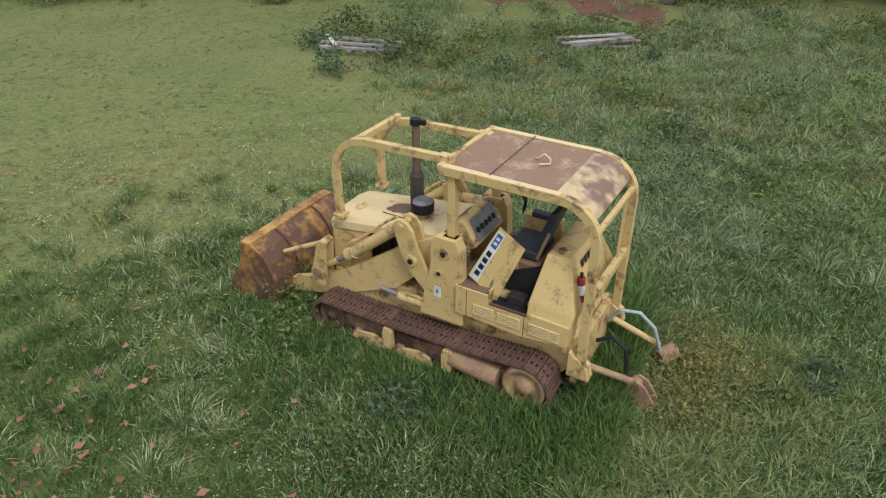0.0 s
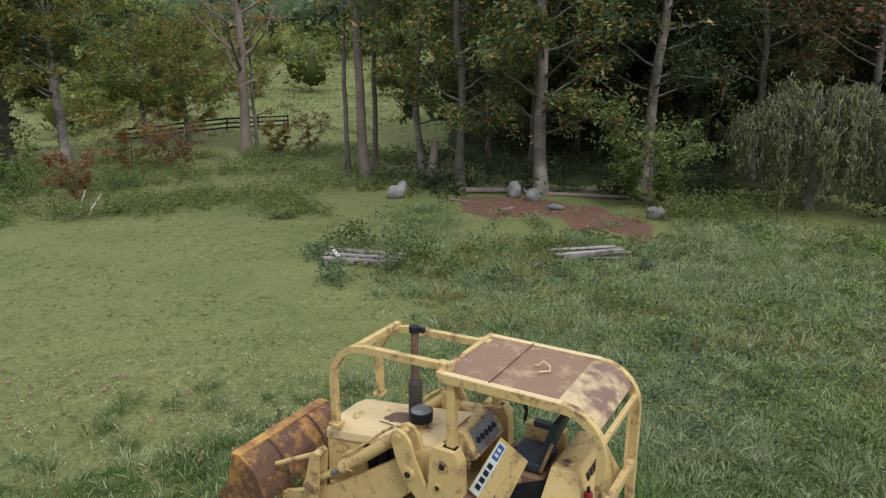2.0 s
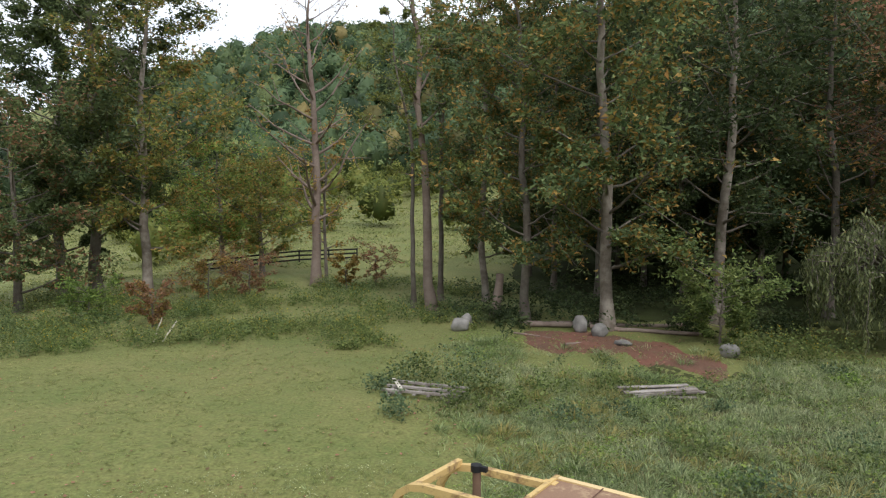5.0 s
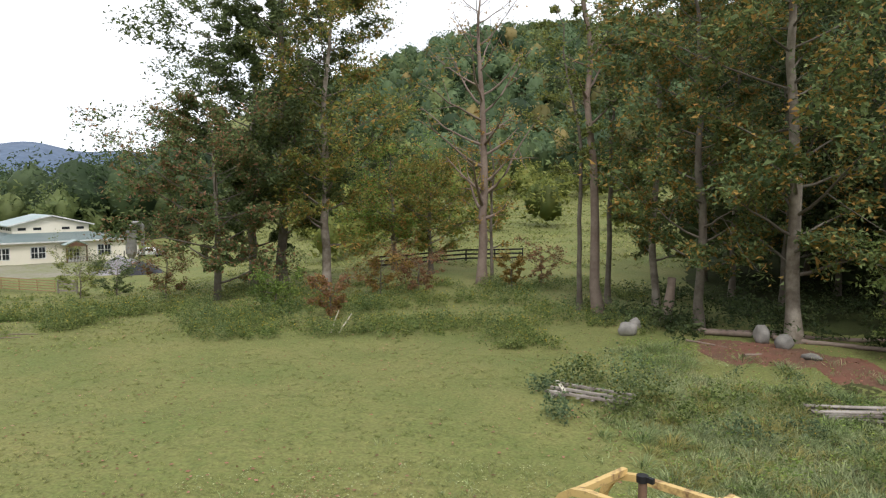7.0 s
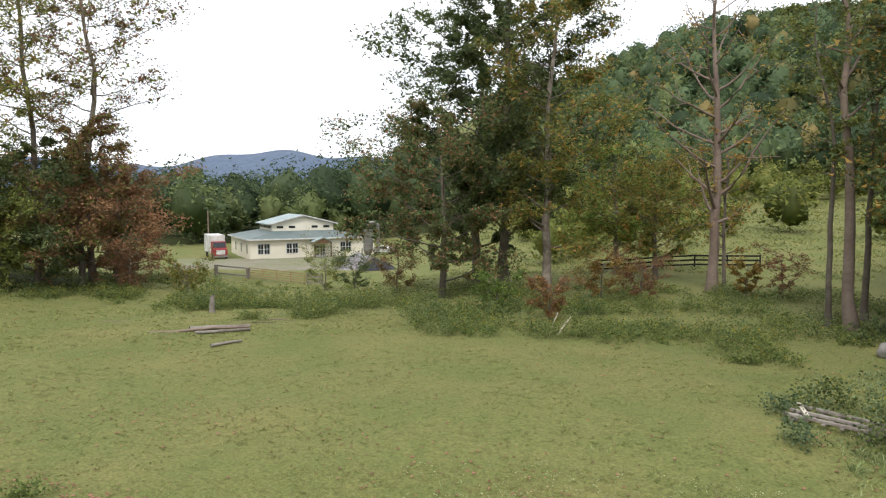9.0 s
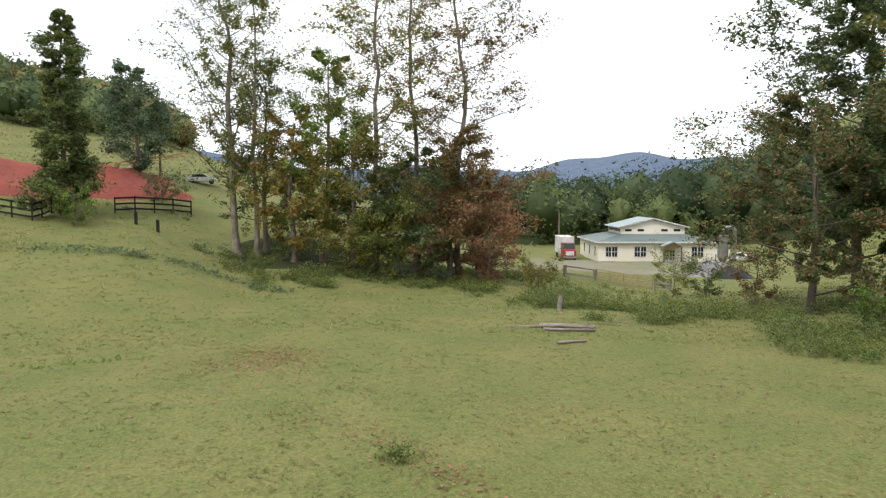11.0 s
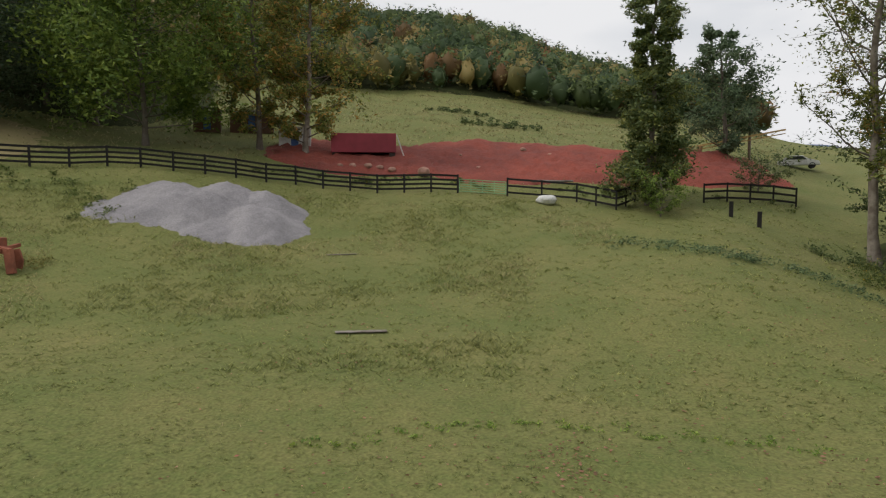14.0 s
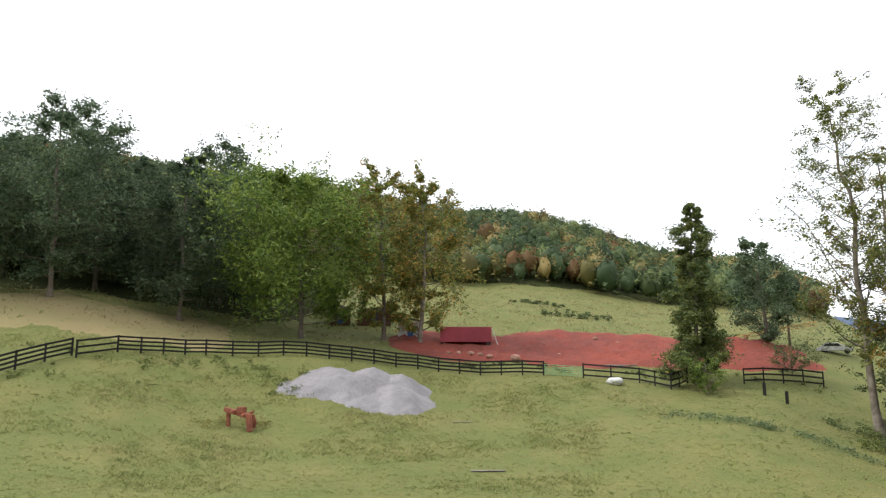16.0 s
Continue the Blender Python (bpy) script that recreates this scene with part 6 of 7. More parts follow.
def heap(name, m, label, category, mat, bumps, seed, n=90, ext=(7, 5)):
    """A heap of loose material: rounded cones merged, with runnels and a ragged foot."""
    rng = np.random.default_rng(seed)
    x, y = np.meshgrid(np.linspace(-ext[0], ext[0], n), np.linspace(-ext[1], ext[1], n), indexing="ij")
    z = np.full(x.shape, -0.6)
    for cx, cy, h, r in bumps:
        d = np.hypot(x - cx, (y - cy)) / r
        th = np.arctan2(y - cy, x - cx)
        d = d * (1 + 0.06 * np.sin(3 * th + cx) + 0.04 * np.sin(7 * th + cy))
        z = np.maximum(z, h * (1.12 - 1.12 * d) - 0.14 * h * np.exp(-(d * 3.2) ** 2))
    z += rng.normal(0, 0.025, x.shape) + 0.05 * np.sin(x * 3 + np.sin(y * 4)) * (z > -0.3)
    mt = m.translation
    c, s = math.cos(m.to_euler().z), math.sin(m.to_euler().z)
    wx, wy = mt.x + c * x - s * y, mt.y + s * x + c * y
    z = np.maximum(height(wx, wy) - 0.15, height(wx, wy) + z)
    i, j = np.meshgrid(np.arange(n - 1), np.arange(n - 1), indexing="ij")
    f = np.stack([i * n + j, (i + 1) * n + j, (i + 1) * n + j + 1, i * n + j + 1], -1).reshape(-1, 4)
    low = (z < height(wx, wy) - 0.14).reshape(-1)
    f = f[~low[f].all(axis=1)]
    ob = np_part(name, np.stack([wx, wy, z], -1).reshape(-1, 3), f, mat, shade=True)
    return tagged(ob, label, category, kind="stuff")


heap("gravel_pile", on_land(119.6, 68, 0, 119.6), "pale grey pile of crushed gravel on the grass", "gravel pile", "gravel",
     ((3.2, -1.2, 1.5, 3.7), (3.9, 2.2, 1.8, 3.0), (1.2, 2.6, 2.0, 3.6), (-0.2, 0.6, 1.7, 4.0), (-2.4, 1.6, 1.7, 4.0), (-3.9, 0.8, 0.9, 3.2), (-5.6, 0.0, 0.4, 2.4), (1.2, -2.2, 0.7, 2.8)), 9, ext=(9, 7))
heap("grey_gravel_heap", on_land(43.4, 100, 0, 43), "grey gravel heap beside a black tarpaulin", "gravel pile", "gravel", ((0, 0, 2.5, 3.2), (1.5, 0.5, 2.0, 2.6)), 10, n=50, ext=(5, 4))
tarp = heap("covered_heap", on_land(42.0, 96, 0, 42), "heap under a black plastic tarpaulin", "tarpaulin", "tarp", ((0, 0, 1.9, 2.2), (1.0, 0.2, 1.6, 2.0)), 11, n=40, ext=(3.4, 3))


for k, (a, r, h, w) in enumerate(((88.0, 97.5, 1.3, 3.4), (90.0, 98.6, 1.2, 4.2), (96.5, 99.0, 0.9, 4.6), (99.5, 99.2, 0.8, 3.8), (103.5, 99.4, 1.0, 4.0), (86.6, 92.0, 0.9, 3.0))):
    heap("clay_spoil", on_land(a, r, 0, a), "rough spoil heap of red clay on the bank", "clay heap", "dirt", ((0, 0, h, w), (w * 0.8, 0.3, h * 0.7, w * 0.7), (-w * 0.9, -0.2, h * 0.6, w * 0.8)), 50 + k, n=40, ext=(w * 2.2, w * 1.3))


def stone(az, r, w, h, label="rounded grey boulder lying on the ground", mat="stone", seed=0, lift=0.0):
    rng = random.Random(seed)
    bm = bmesh.new()
    bmesh.ops.create_icosphere(bm, subdivisions=3, radius=1.0)
    o = Vector((rng.uniform(0, 20), rng.uniform(0, 20), seed))
    for v in bm.verts:
        v.co *= 1 + 0.22 * noise.noise(v.co * 1.3 + o) + 0.06 * noise.noise(v.co * 5 + o)
        v.co.x *= w / 2
        v.co.y *= w / 2 * rng.uniform(0.78, 0.8)
        v.co.z *= h / 2
    ob = part("boulder", bm, mat, shade=True)
    ob.matrix_world = on_land(az, r, h * 0.36 + lift, rng.uniform(0, 360))
    return tagged(ob, label, "boulder", "boulders")


stone(-6.2, 39.6, 0.85, 1.15, "upright grey boulder on bare soil", seed=1)
stone(-7.7, 38.2, 1.05, 0.85, seed=2)
stone(3.6, 40.5, 1.1, 0.9, "grey boulder in the weeds", "stone", seed=3)
stone(3.0, 42.0, 0.8, 0.8, "grey boulder in the weeds", "stone", seed=4)
stone(-17.5, 35.5, 0.9, 0.8, seed=5)
stone(-9.6, 36.2, 0.9, 0.35, "flat pale stone on bare soil", seed=6)
stone(98.9, 77, 1.9, 0.9, "white rock lying in the grass by the fence", "white", seed=7)
for k, (a, r, s) in enumerate(((106.9, 84.5, 1.5), (107.0, 84.8, 1.0), (109.0, 85.5, 0.9), (109.8, 86, 0.8), (110.6, 86, 1.0), (111.6, 86.2, 0.9), (112.4, 86, 0.7), (103.3, 88, 0.6), (100.4, 97, 0.8), (98.6, 95, 0.6), (104.6, 93, 0.5))):
    stone(a, r, s * 0.95, s * 0.62, "pinkish clay-stained boulder on the bank", "clay_stone", 20 + k, lift=0.2)


def log(name, az, r, turn, ln, r0, r1, label, mat="wood_grey", tilt=0.0, lift=0.0, seed=0, flat=1.0):
    rng = np.random.default_rng(seed)
    n = 12
    t = np.linspace(-0.5, 0.5, n)
    pts = np.stack([t * ln, np.cumsum(rng.normal(0, ln * 0.01, n)), np.cumsum(rng.normal(0, ln * 0.004, n)) + max(r0, r1) * 0.7], -1)
    v, f = tube_np(pts, np.linspace(r0, r1, n) * (1 + rng.normal(0, 0.06, n)), 9)
    v[:, 2] *= flat
    ob = np_part(name, v, f, mat, shade=True)
    ob.matrix_world = on_land(az, r, lift, turn) @ pose(0, 0, 0, 0, tilt, 0)
    return tagged(ob, label, "log", "fallen wood")


log("fallen_log", -8.4, 41.2, 2, 9, 0.17, 0.1, "long weathered log lying under the trees", "bark_dead", seed=1)
log("fallen_log", -11.6, 40.0, -16, 6.5, 0.16, 0.09, "weathered log lying under the trees", "bark_dead", seed=2)
log("fallen_log", -5.0, 42.2, 14, 5, 0.14, 0.08, "weathered log lying under the trees", "bark_dead", seed=3)
log("fallen_branch", -2.5, 38.2, -30, 2.5, 0.06, 0.03, "bleached branch on bare soil", "bark_dead", seed=4)
log("fallen_branch", -6.2, 36.6, 30, 1.8, 0.07, 0.04, "pale cut branch leaning on the ground", "bark_dead", seed=5)
log("fallen_log", 55.8, 42, 50, 5.5, 0.1, 0.06, "bleached fallen branch on the pasture", "bark_dead", seed=6)
log("fallen_log", 54.2, 42.6, 66, 3.4, 0.17, 0.13, "grey split log on the pasture", seed=7)
log("fallen_log", 54.0, 41.4, 58, 3.0, 0.1, 0.08, "grey split log on the pasture", seed=8)
log("fallen_log", 53.8, 38.4, 80, 1.7, 0.09, 0.07, "short grey branch on the pasture", seed=9)
log("fallen_branch", 61.0, 46.5, 40, 2.6, 0.04, 0.02, "thin bleached branch on the grass", "bark_dead", seed=10)
log("fallen_branch", 51.4, 44.5, 40, 2.4, 0.04, 0.02, "thin bleached branch on the grass", "bark_dead", seed=11)
log("fallen_branch", 50.0, 45.5, 20, 2.2, 0.04, 0.02, "thin bleached branch on the grass", "bark_dead", seed=12)
log("tree_stump", 0.2, 44.5, 0, 3.0, 0.36, 0.24, "broken leaning dead tree stump", "bark_dead", tilt=-82, lift=1.2, seed=13)
log("tree_stump", 54.6, 49.5, 0, 1.35, 0.22, 0.15, "pale broken tree stump in the weeds", "wood_grey", tilt=-88, lift=0.5, seed=14)
log("pale_stick", 27.3, 39.6, 0, 1.5, 0.05, 0.03, "bleached stick standing in the weeds", "white_wood", tilt=-70, lift=0.6, seed=15)
log("pale_stick", 26.5, 39.6, 40, 1.4, 0.05, 0.03, "bleached stick leaning in the weeds", "white_wood", tilt=-55, lift=0.5, seed=16)
log("flat_plank", 109.3, 47.5, 117, 2.3, 0.2, 0.2, "grey weathered plank lying in the grass", lift=0.03, seed=17, flat=0.22)
log("flat_plank", 111.4, 62.5, 120, 2.0, 0.12, 0.1, "grey weathered plank lying in the grass", lift=0.03, seed=18, flat=0.25)
log("clay_plank", 98.5, 84.6, 106, 4, 0.12, 0.1, "pale board lying at the foot of the clay bank", "wood_grey", lift=0.3, seed=19)


def plank_stack(az, r, turn, seed, n, ln, label, open_frame=False):
    rng = random.Random(seed)
    root = thing("plank_stack", on_land(az, r, 0, turn), label, "lumber", "old lumber")
    if open_frame:
        for y in (-0.62, -0.1, 0.5):
            part("plank", bar((-ln / 2, y, 0.3 + 0.05 * y), (ln / 2, y + 0.1, 0.26), 0.14, 0.09), "wood_grey", root, bevel=0.008)
        for k in range(5):
            x = -ln / 2 + 0.2 + k * (ln - 0.9) / 4
            part("plank", bar((x, -0.75, 0.19), (x + 0.12, 0.72, 0.2), 0.12, 0.05), "wood_grey", root, bevel=0.008)
        for x in (-ln / 2 + 0.3, ln / 2 - 0.5):
            part("skid", bar((x, -0.7, 0.06), (x, 0.7, 0.06), 0.12, 0.16), "wood_grey", root, bevel=0.008)
        part("loose_plank", bar((-ln / 2 - 0.1, 0.75, 0.33), (-ln / 2 + 0.9, -0.85, 0.42), 0.14, 0.05), "white_wood", root)
    else:
        for k in range(n):
            y, z = rng.uniform(-0.55, 0.55), 0.06 + 0.07 * (k // 3)
            a = rng.uniform(-0.14, 0.14)
            x = rng.uniform(-0.4, 0.4)
            part("plank", bar((x - ln / 2, y - a, z), (x + ln / 2 * rng.uniform(0.6, 1), y + a, z + rng.uniform(0, 0.06)), 0.2, 0.05), "wood_grey", root, bevel=0.008)


plank_stack(6.4, 26.9, -14, 1, 0, 3.2, "weathered wooden pallet frame overgrown by weeds", True)
plank_stack(-12.7, 28.2, 8, 2, 14, 3.0, "stack of weathered grey boards in tall grass")

# things along the hillside
conts = thing("shipping_container", on_land(111.0, 92, 0.25, 111 + 2), "faded red steel container on the clay", "container")
part("shell", box(-3.4, 3.4, -1.2, 1.2, 0.15, 2.15), "container_red", conts, bevel=0.04)
for k in range(16):
    part("corrugation", box(-3.3 + k * 0.42, -3.1 + k * 0.42, -1.25, -1.2, 0.3, 2.0), "container_red", conts)
for x in (-3.0, 3.0):
    part("skid", box(x - 0.3, x + 0.3, -1.1, 1.1, -0.4, 0.15), "dark", conts)
part("prop_bar", bar((3.45, -1.2, 2.0), (4.2, -1.3, -0.2), 0.1, 0.1), "white", conts)


def shed(az, r, w, h, mat, label, roofmat="steel"):
    root = thing("shed", on_land(az, r, 0, az), label, "shed")
    part("wall", box(-w / 2, w / 2, -1.2, 1.2, -0.3, h), mat, root)
    part("roof", slab([(-w / 2 - 0.2, h), (0, h + 0.4), (w / 2 + 0.2, h), (w / 2 + 0.2, h + 0.08), (0, h + 0.48), (-w / 2 - 0.2, h + 0.08)], -1.4, 1.4), roofmat, root)
    part("door", box(-0.4, 0.4, -1.24, -1.2, 0, min(1.9, h - 0.1)), "blue", root)


shed(115.6, 96, 3.4, 2.1, "white", "small white and blue shed behind trees")
shed(121.4, 103, 3.0, 2.2, "brown", "small brown shed behind trees", "white")
shed(118.6, 104, 5.0, 2.0, "brown", "low open shed with pale roof behind trees", "white")


def implement():
    root = thing("farm_implement", on_land(129.6, 58, 0, 129.6 - 25), "rusty old red farm implement standing in weeds", "farm implement")
    part("beam", bar((-1.2, 0.25, 1.55), (1.15, -0.2, 1.0), 0.34, 0.36), "rust_red", root, bevel=0.03)
    part("leg", bar((1.05, -0.2, 1.1), (1.25, -0.3, -0.15), 0.3, 0.42, (1, 0, 0)), "rust_red", root, bevel=0.03)
    part("leg", bar((-0.85, 0.2, 1.4), (-0.9, 0.3, -0.15), 0.24, 0.3, (1, 0, 0)), "rust_red", root, bevel=0.02)
    part("cross_arm", bar((-0.3, -0.6, 1.35), (0.0, 1.1, 1.5), 0.24, 0.24), "rust_red", root, bevel=0.02)
    part("cross_arm", bar((0.6, -0.7, 1.05), (0.9, 1.0, 1.3), 0.2, 0.2), "rust_red", root, bevel=0.02)
    part("gear_case", box(0.0, 0.6, -0.25, 0.45, 1.25, 1.75), "rust_red", root, bevel=0.06)
    part("side_plate", slab([(0.9, 0.1), (0.95, 1.1), (1.3, 1.15), (1.5, 0.5), (1.4, 0.05)], 0.3, 0.42), "rust_red", root, bevel=0.02)


implement()


def boom():
    root = thing("conveyor_boom", on_land(87.6, 99, 0.2, 87.6 - 12), "long yellow conveyor boom above the clay bank", "machinery")
    part("boom_beam", bar((-7, 0, 0.8), (6, 0, 2.9), 0.3, 0.16), "yellow", root)
    part("boom_beam", bar((-7, 0, 0.4), (6, 0, 2.5), 0.1, 0.1), "yellow_worn", root)
    for k in range(9):
        f, g = k / 9, (k + 0.5) / 9
        part("lattice", bar((-7 + 13 * f, 0, 0.4 + 2.1 * f), (-7 + 13 * g, 0, 0.8 + 2.1 * g), 0.06, 0.06), "yellow_worn", root)
    part("boom_stand", bar((-2.8, 0, -0.4), (-2.6, 0, 1.5), 0.4, 0.5, (1, 0, 0)), "rust_pink", root)


boom()
pole = thing("utility_pole", on_land(86.1, 101), "grey wooden utility pole on the hillside", "utility pole")
part("pole_shaft", rod((0, 0, -0.5), (0, 0, 7.6), 0.17, 0.12, 12), "bark_dead", pole)
part("cross_arm", box(-0.7, 0.7, -0.06, 0.06, 6.9, 7.05), "bark_dead", pole)
pole2 = thing("utility_pole", on_land(54.9, 150), "pale wooden utility pole in the valley", "utility pole")
part("pole_shaft", rod((0, 0, -0.5), (0, 0, 7.5), 0.16, 0.12, 12), "bark_dead", pole2)


def parked_car(az, r, turn, mat, label):
    root = thing("parked_car", on_land(az, r, 0, turn), label, "car", "parked cars")
    part("car_body", slab([(-2.1, 0.35), (-2.15, 0.8), (-1.6, 0.95), (-1.2, 1.4), (0.4, 1.42), (1.0, 0.98), (2.0, 0.85), (2.15, 0.4)], -0.85, 0.85), mat, root, bevel=0.08)
    part("side_glass", slab([(-1.35, 0.98), (-1.1, 1.34), (0.35, 1.35), (0.8, 0.99)], -0.87, -0.855), "glass", root)
    part("side_glass", slab([(-1.35, 0.98), (-1.1, 1.34), (0.35, 1.35), (0.8, 0.99)], 0.855, 0.87), "glass", root)
    for x in (-1.3, 1.35):
        for y in (-0.78, 0.78):
            wheel("wheel", x, 0.33, 0.33, y, 0.2 * (1 if y > 0 else -1), "black", root)


parked_car(83.2, 104, 83, "white", "white car parked beyond the fence")
parked_car(41.2, 122, 20, "white", "white pickup parked beside the barn")
junk = part("rusted_drum", rod((-0.17, 0, 0), (0.17, 0.05, 0.05), 0.145, 0.145, 20), "rust_pink", bevel=0.012)
junk.matrix_world = on_land(-22.8, 9.75, 0.24, 20)
tagged(junk, "small pinkish rusted metal drum in dry grass", "drum")


# ------------------------------------------------------------------ low plants
def field_noise(x, y, s, seed=0.0):
    """Soft patches, 0 to 1."""
    return 0.5 + 0.25 * (np.sin(x * s + 1.7 * np.sin(y * s * 0.7 + seed)) + np.sin(y * s * 1.13 + 1.9 * np.sin(x * s * 0.6 + seed * 2.1)))


def blades_np(x, y, ln, w, rng, lean=0.5, curl=0.3, plain=False):
    """Grass blades: each a tapered two-piece strip bent over."""
    n = len(x)
    z = height(x, y) - 0.01
    th, ph = rng.uniform(0, 2 * math.pi, n), rng.uniform(0, 2 * math.pi, n)
    k = rng.uniform(0.72 if plain else 0.1, 1, n) * lean
    d = np.stack([np.cos(th) * k, np.sin(th) * k, np.sqrt(np.maximum(0.05, 1 - k * k))], -1)
    s = np.stack([np.cos(ph), np.sin(ph), np.zeros(n)], -1) * (w * rng.uniform(0.6, 1.3, n))[:, None] * 0.5
    b = np.stack([x, y, z], -1)
    mid = b + d * (ln * 0.55)[:, None]
    d2 = d * np.array([1 + curl * 2.2, 1 + curl * 2.2, 1 - curl])
    tip = mid + d2 * (ln * 0.45)[:, None]
    if plain:
        return np.stack([b - s, b + s, tip], 1).reshape(-1, 3), np.arange(3 * n).reshape(n, 3)
    v = np.stack([b, mid + s, tip, mid - s], 1).reshape(-1, 3)
    i = np.arange(n)[:, None] * 4
    return v, np.concatenate([i + np.array([[0, 1, 3]]), i + np.array([[1, 2, 3]])])


def sector(rng, n, a0, a1, r0, r1, power=1.0):
    u = rng.uniform(0, 1, n) ** power
    r = np.sqrt(r0 ** 2 + u * (r1 ** 2 - r0 ** 2))
    a = np.radians(rng.uniform(a0, a1, n))
    return -r * np.sin(a), r * np.cos(a), r


def grass(name, label, seed, n, a0, a1, r0, r1, ln, w, mat, keep=None, lean=0.6, power=1.0, tuft=0.0, per=6):
    rng = np.random.default_rng(seed)
    x, y, r = sector(rng, n // per, a0, a1, r0, r1, power)
    patch = field_noise(x, y, 0.55, seed)
    if keep is not None:
        ok = keep(x, y) > rng.uniform(0, 1, len(x))
        x, y, patch = x[ok], y[ok], patch[ok]
    grow = rng.uniform(0.5, 1.2, len(x)) * (0.6 + 0.8 * patch)
    x = np.repeat(x, per) + rng.normal(0, tuft, len(x) * per)
    y = np.repeat(y, per) + rng.normal(0, tuft, len(y) * per)
    grow = np.repeat(grow, per) * rng.uniform(0.7, 1.2, len(x))
    v, f = blades_np(x, y, ln * grow, w, rng, lean, plain=r0 > 12 or ln < 0.15)
    return tagged(np_part(name, v, f, mat), label, "grass", kind="stuff")


def rough(x, y):
    """Where the grass grows long: round the machine and to the east of it."""
    d = np.hypot((x - 0.5) / 1.25, y - 9.2)
    east = smooth((x + 0.12 * y + 0.5 + 3 * (field_noise(x, y, 0.3) - 0.5)) / 4.0)
    return np.clip(np.exp(-(d / 5.2) ** 2) + 0.75 * east, 0.0, 1)


def clear(x, y):
    """Off the bare soil."""
    a, r = np.degrees(np.arctan2(-x, y)), np.hypot(x, y)
    soil = (a > -19) & (a < -1.5) & (r > 31) & (r < 38)
    return np.where(soil, 0.05, 1.0)


grass("front_grass", "dense lush grass in front of the machine", 21, 190000, -52, 58, 3.6, 14, 0.24, 0.016, "blade_deep", lambda x, y: 0.45 + 0.55 * rough(x, y), 0.8, tuft=0.05, per=10)
grass("pale_grass", "pale seeding grass in patches east of the machine", 22, 210000, -48, 25, 6, 36, 0.33, 0.021, "blade_pale", lambda x, y: rough(x, y) * clear(x, y) * smooth((field_noise(x, y, 0.5, 5.0) - 0.28) * 3), 0.75, tuft=0.16, per=14)
grass("tall_grass", "long rough green grass round the machine", 1, 190000, -48, 50, 3.6, 19, 0.30, 0.019, "blade", lambda x, y: rough(x, y) * (0.3 + 0.7 * smooth((x - 0.8) / 2.5)), 0.75, tuft=0.05, per=9)


def tussocks(name, label, seed, n, a0, a1, r0, r1, ln, w, mat, keep, per=60, power=1.0):
    """Grass tussocks: many blades from one crown, falling outwards all round and combed one way."""
    rng = np.random.default_rng(seed)
    x, y, r = sector(rng, n, a0, a1, r0, r1, power)
    ok = keep(x, y) > rng.uniform(0, 1, n)
    x, y = x[ok], y[ok]
    big = np.repeat(rng.uniform(0.55, 1.3, len(x)), per)
    comb = np.repeat(rng.uniform(-0.5, 1.6, len(x)), per)
    cx, cy = np.repeat(x, per), np.repeat(y, per)
    th, q = rng.uniform(0, 2 * math.pi, len(cx)), rng.uniform(0, 1, len(cx)) ** 0.5
    bx, by = cx + np.cos(th) * q * 0.22 * ln / 0.5 * big, cy + np.sin(th) * q * 0.22 * ln / 0.5 * big
    k = 0.15 + 0.75 * q * rng.uniform(0.5, 1.2, len(cx))
    d = np.stack([np.cos(th) * k + 0.3 * np.cos(comb), np.sin(th) * k + 0.3 * np.sin(comb), 1.05 - 0.55 * k], -1)
    d /= np.linalg.norm(d, axis=1)[:, None]
    h = (ln * big * rng.uniform(0.6, 1.15, len(cx)))[:, None]
    ph = rng.uniform(0, 2 * math.pi, len(cx))
    side = np.stack([np.cos(ph), np.sin(ph), np.zeros(len(cx))], -1) * w * 0.5
    b = np.stack([bx, by, height(bx, by) - 0.02], -1)
    mid = b + d * h * 0.6
    tip = mid + (d * np.array([1.7, 1.7, 0.35])) * h * 0.4
    v = np.stack([b, mid + side, tip, mid - side], 1).reshape(-1, 3)
    return tagged(np_part(name, v, np.arange(4 * len(cx)).reshape(-1, 4), mat), label, "grass", kind="stuff")


def beside_machine(x, y):
    """Close round the tracks and the bucket, where nothing was mown."""
    c, q = math.cos(radians(F_DIR)), math.sin(radians(F_DIR))
    u, w = (x - 0.46) * c + (y - 9.93) * q, -(x - 0.46) * q + (y - 9.93) * c
    out = np.maximum(np.maximum(np.abs(w) - 1.3, u - 2.7), -u - 2.4)
    out = np.where((np.abs(w) < 1.25) & (u > 3.3) & (u < 4.7), -1, out)
    return np.where(out > 0, np.exp(-(out / 1.15) ** 2), 0.0)


def off_machine(x, y):
    """Clear of the machine's own footprint."""
    c, q = math.cos(radians(F_DIR)), math.sin(radians(F_DIR))
    u, w = (x - 0.46) * c + (y - 9.93) * q, -(x - 0.46) * q + (y - 9.93) * c
    return np.where((np.abs(w) < 1.7) & (u > -2.8) & (u < 5.1), 0.0, 1.0)


tussocks("grass_tussocks", "green grass tussocks round the machine", 31, 1000, -50, 52, 4, 17, 0.36, 0.017, "blade_deep", lambda x, y: (0.15 + 0.85 * rough(x, y)) * off_machine(x, y), 80)
tussocks("grass_tussocks_pale", "pale seeding grass tussocks round the machine", 32, 520, -50, 52, 4, 17, 0.42, 0.014, "blade_pale", lambda x, y: (0.1 + 0.9 * rough(x, y)) * off_machine(x, y) * smooth((field_noise(x, y, 0.8, 5.0) - 0.35) * 3), 80)
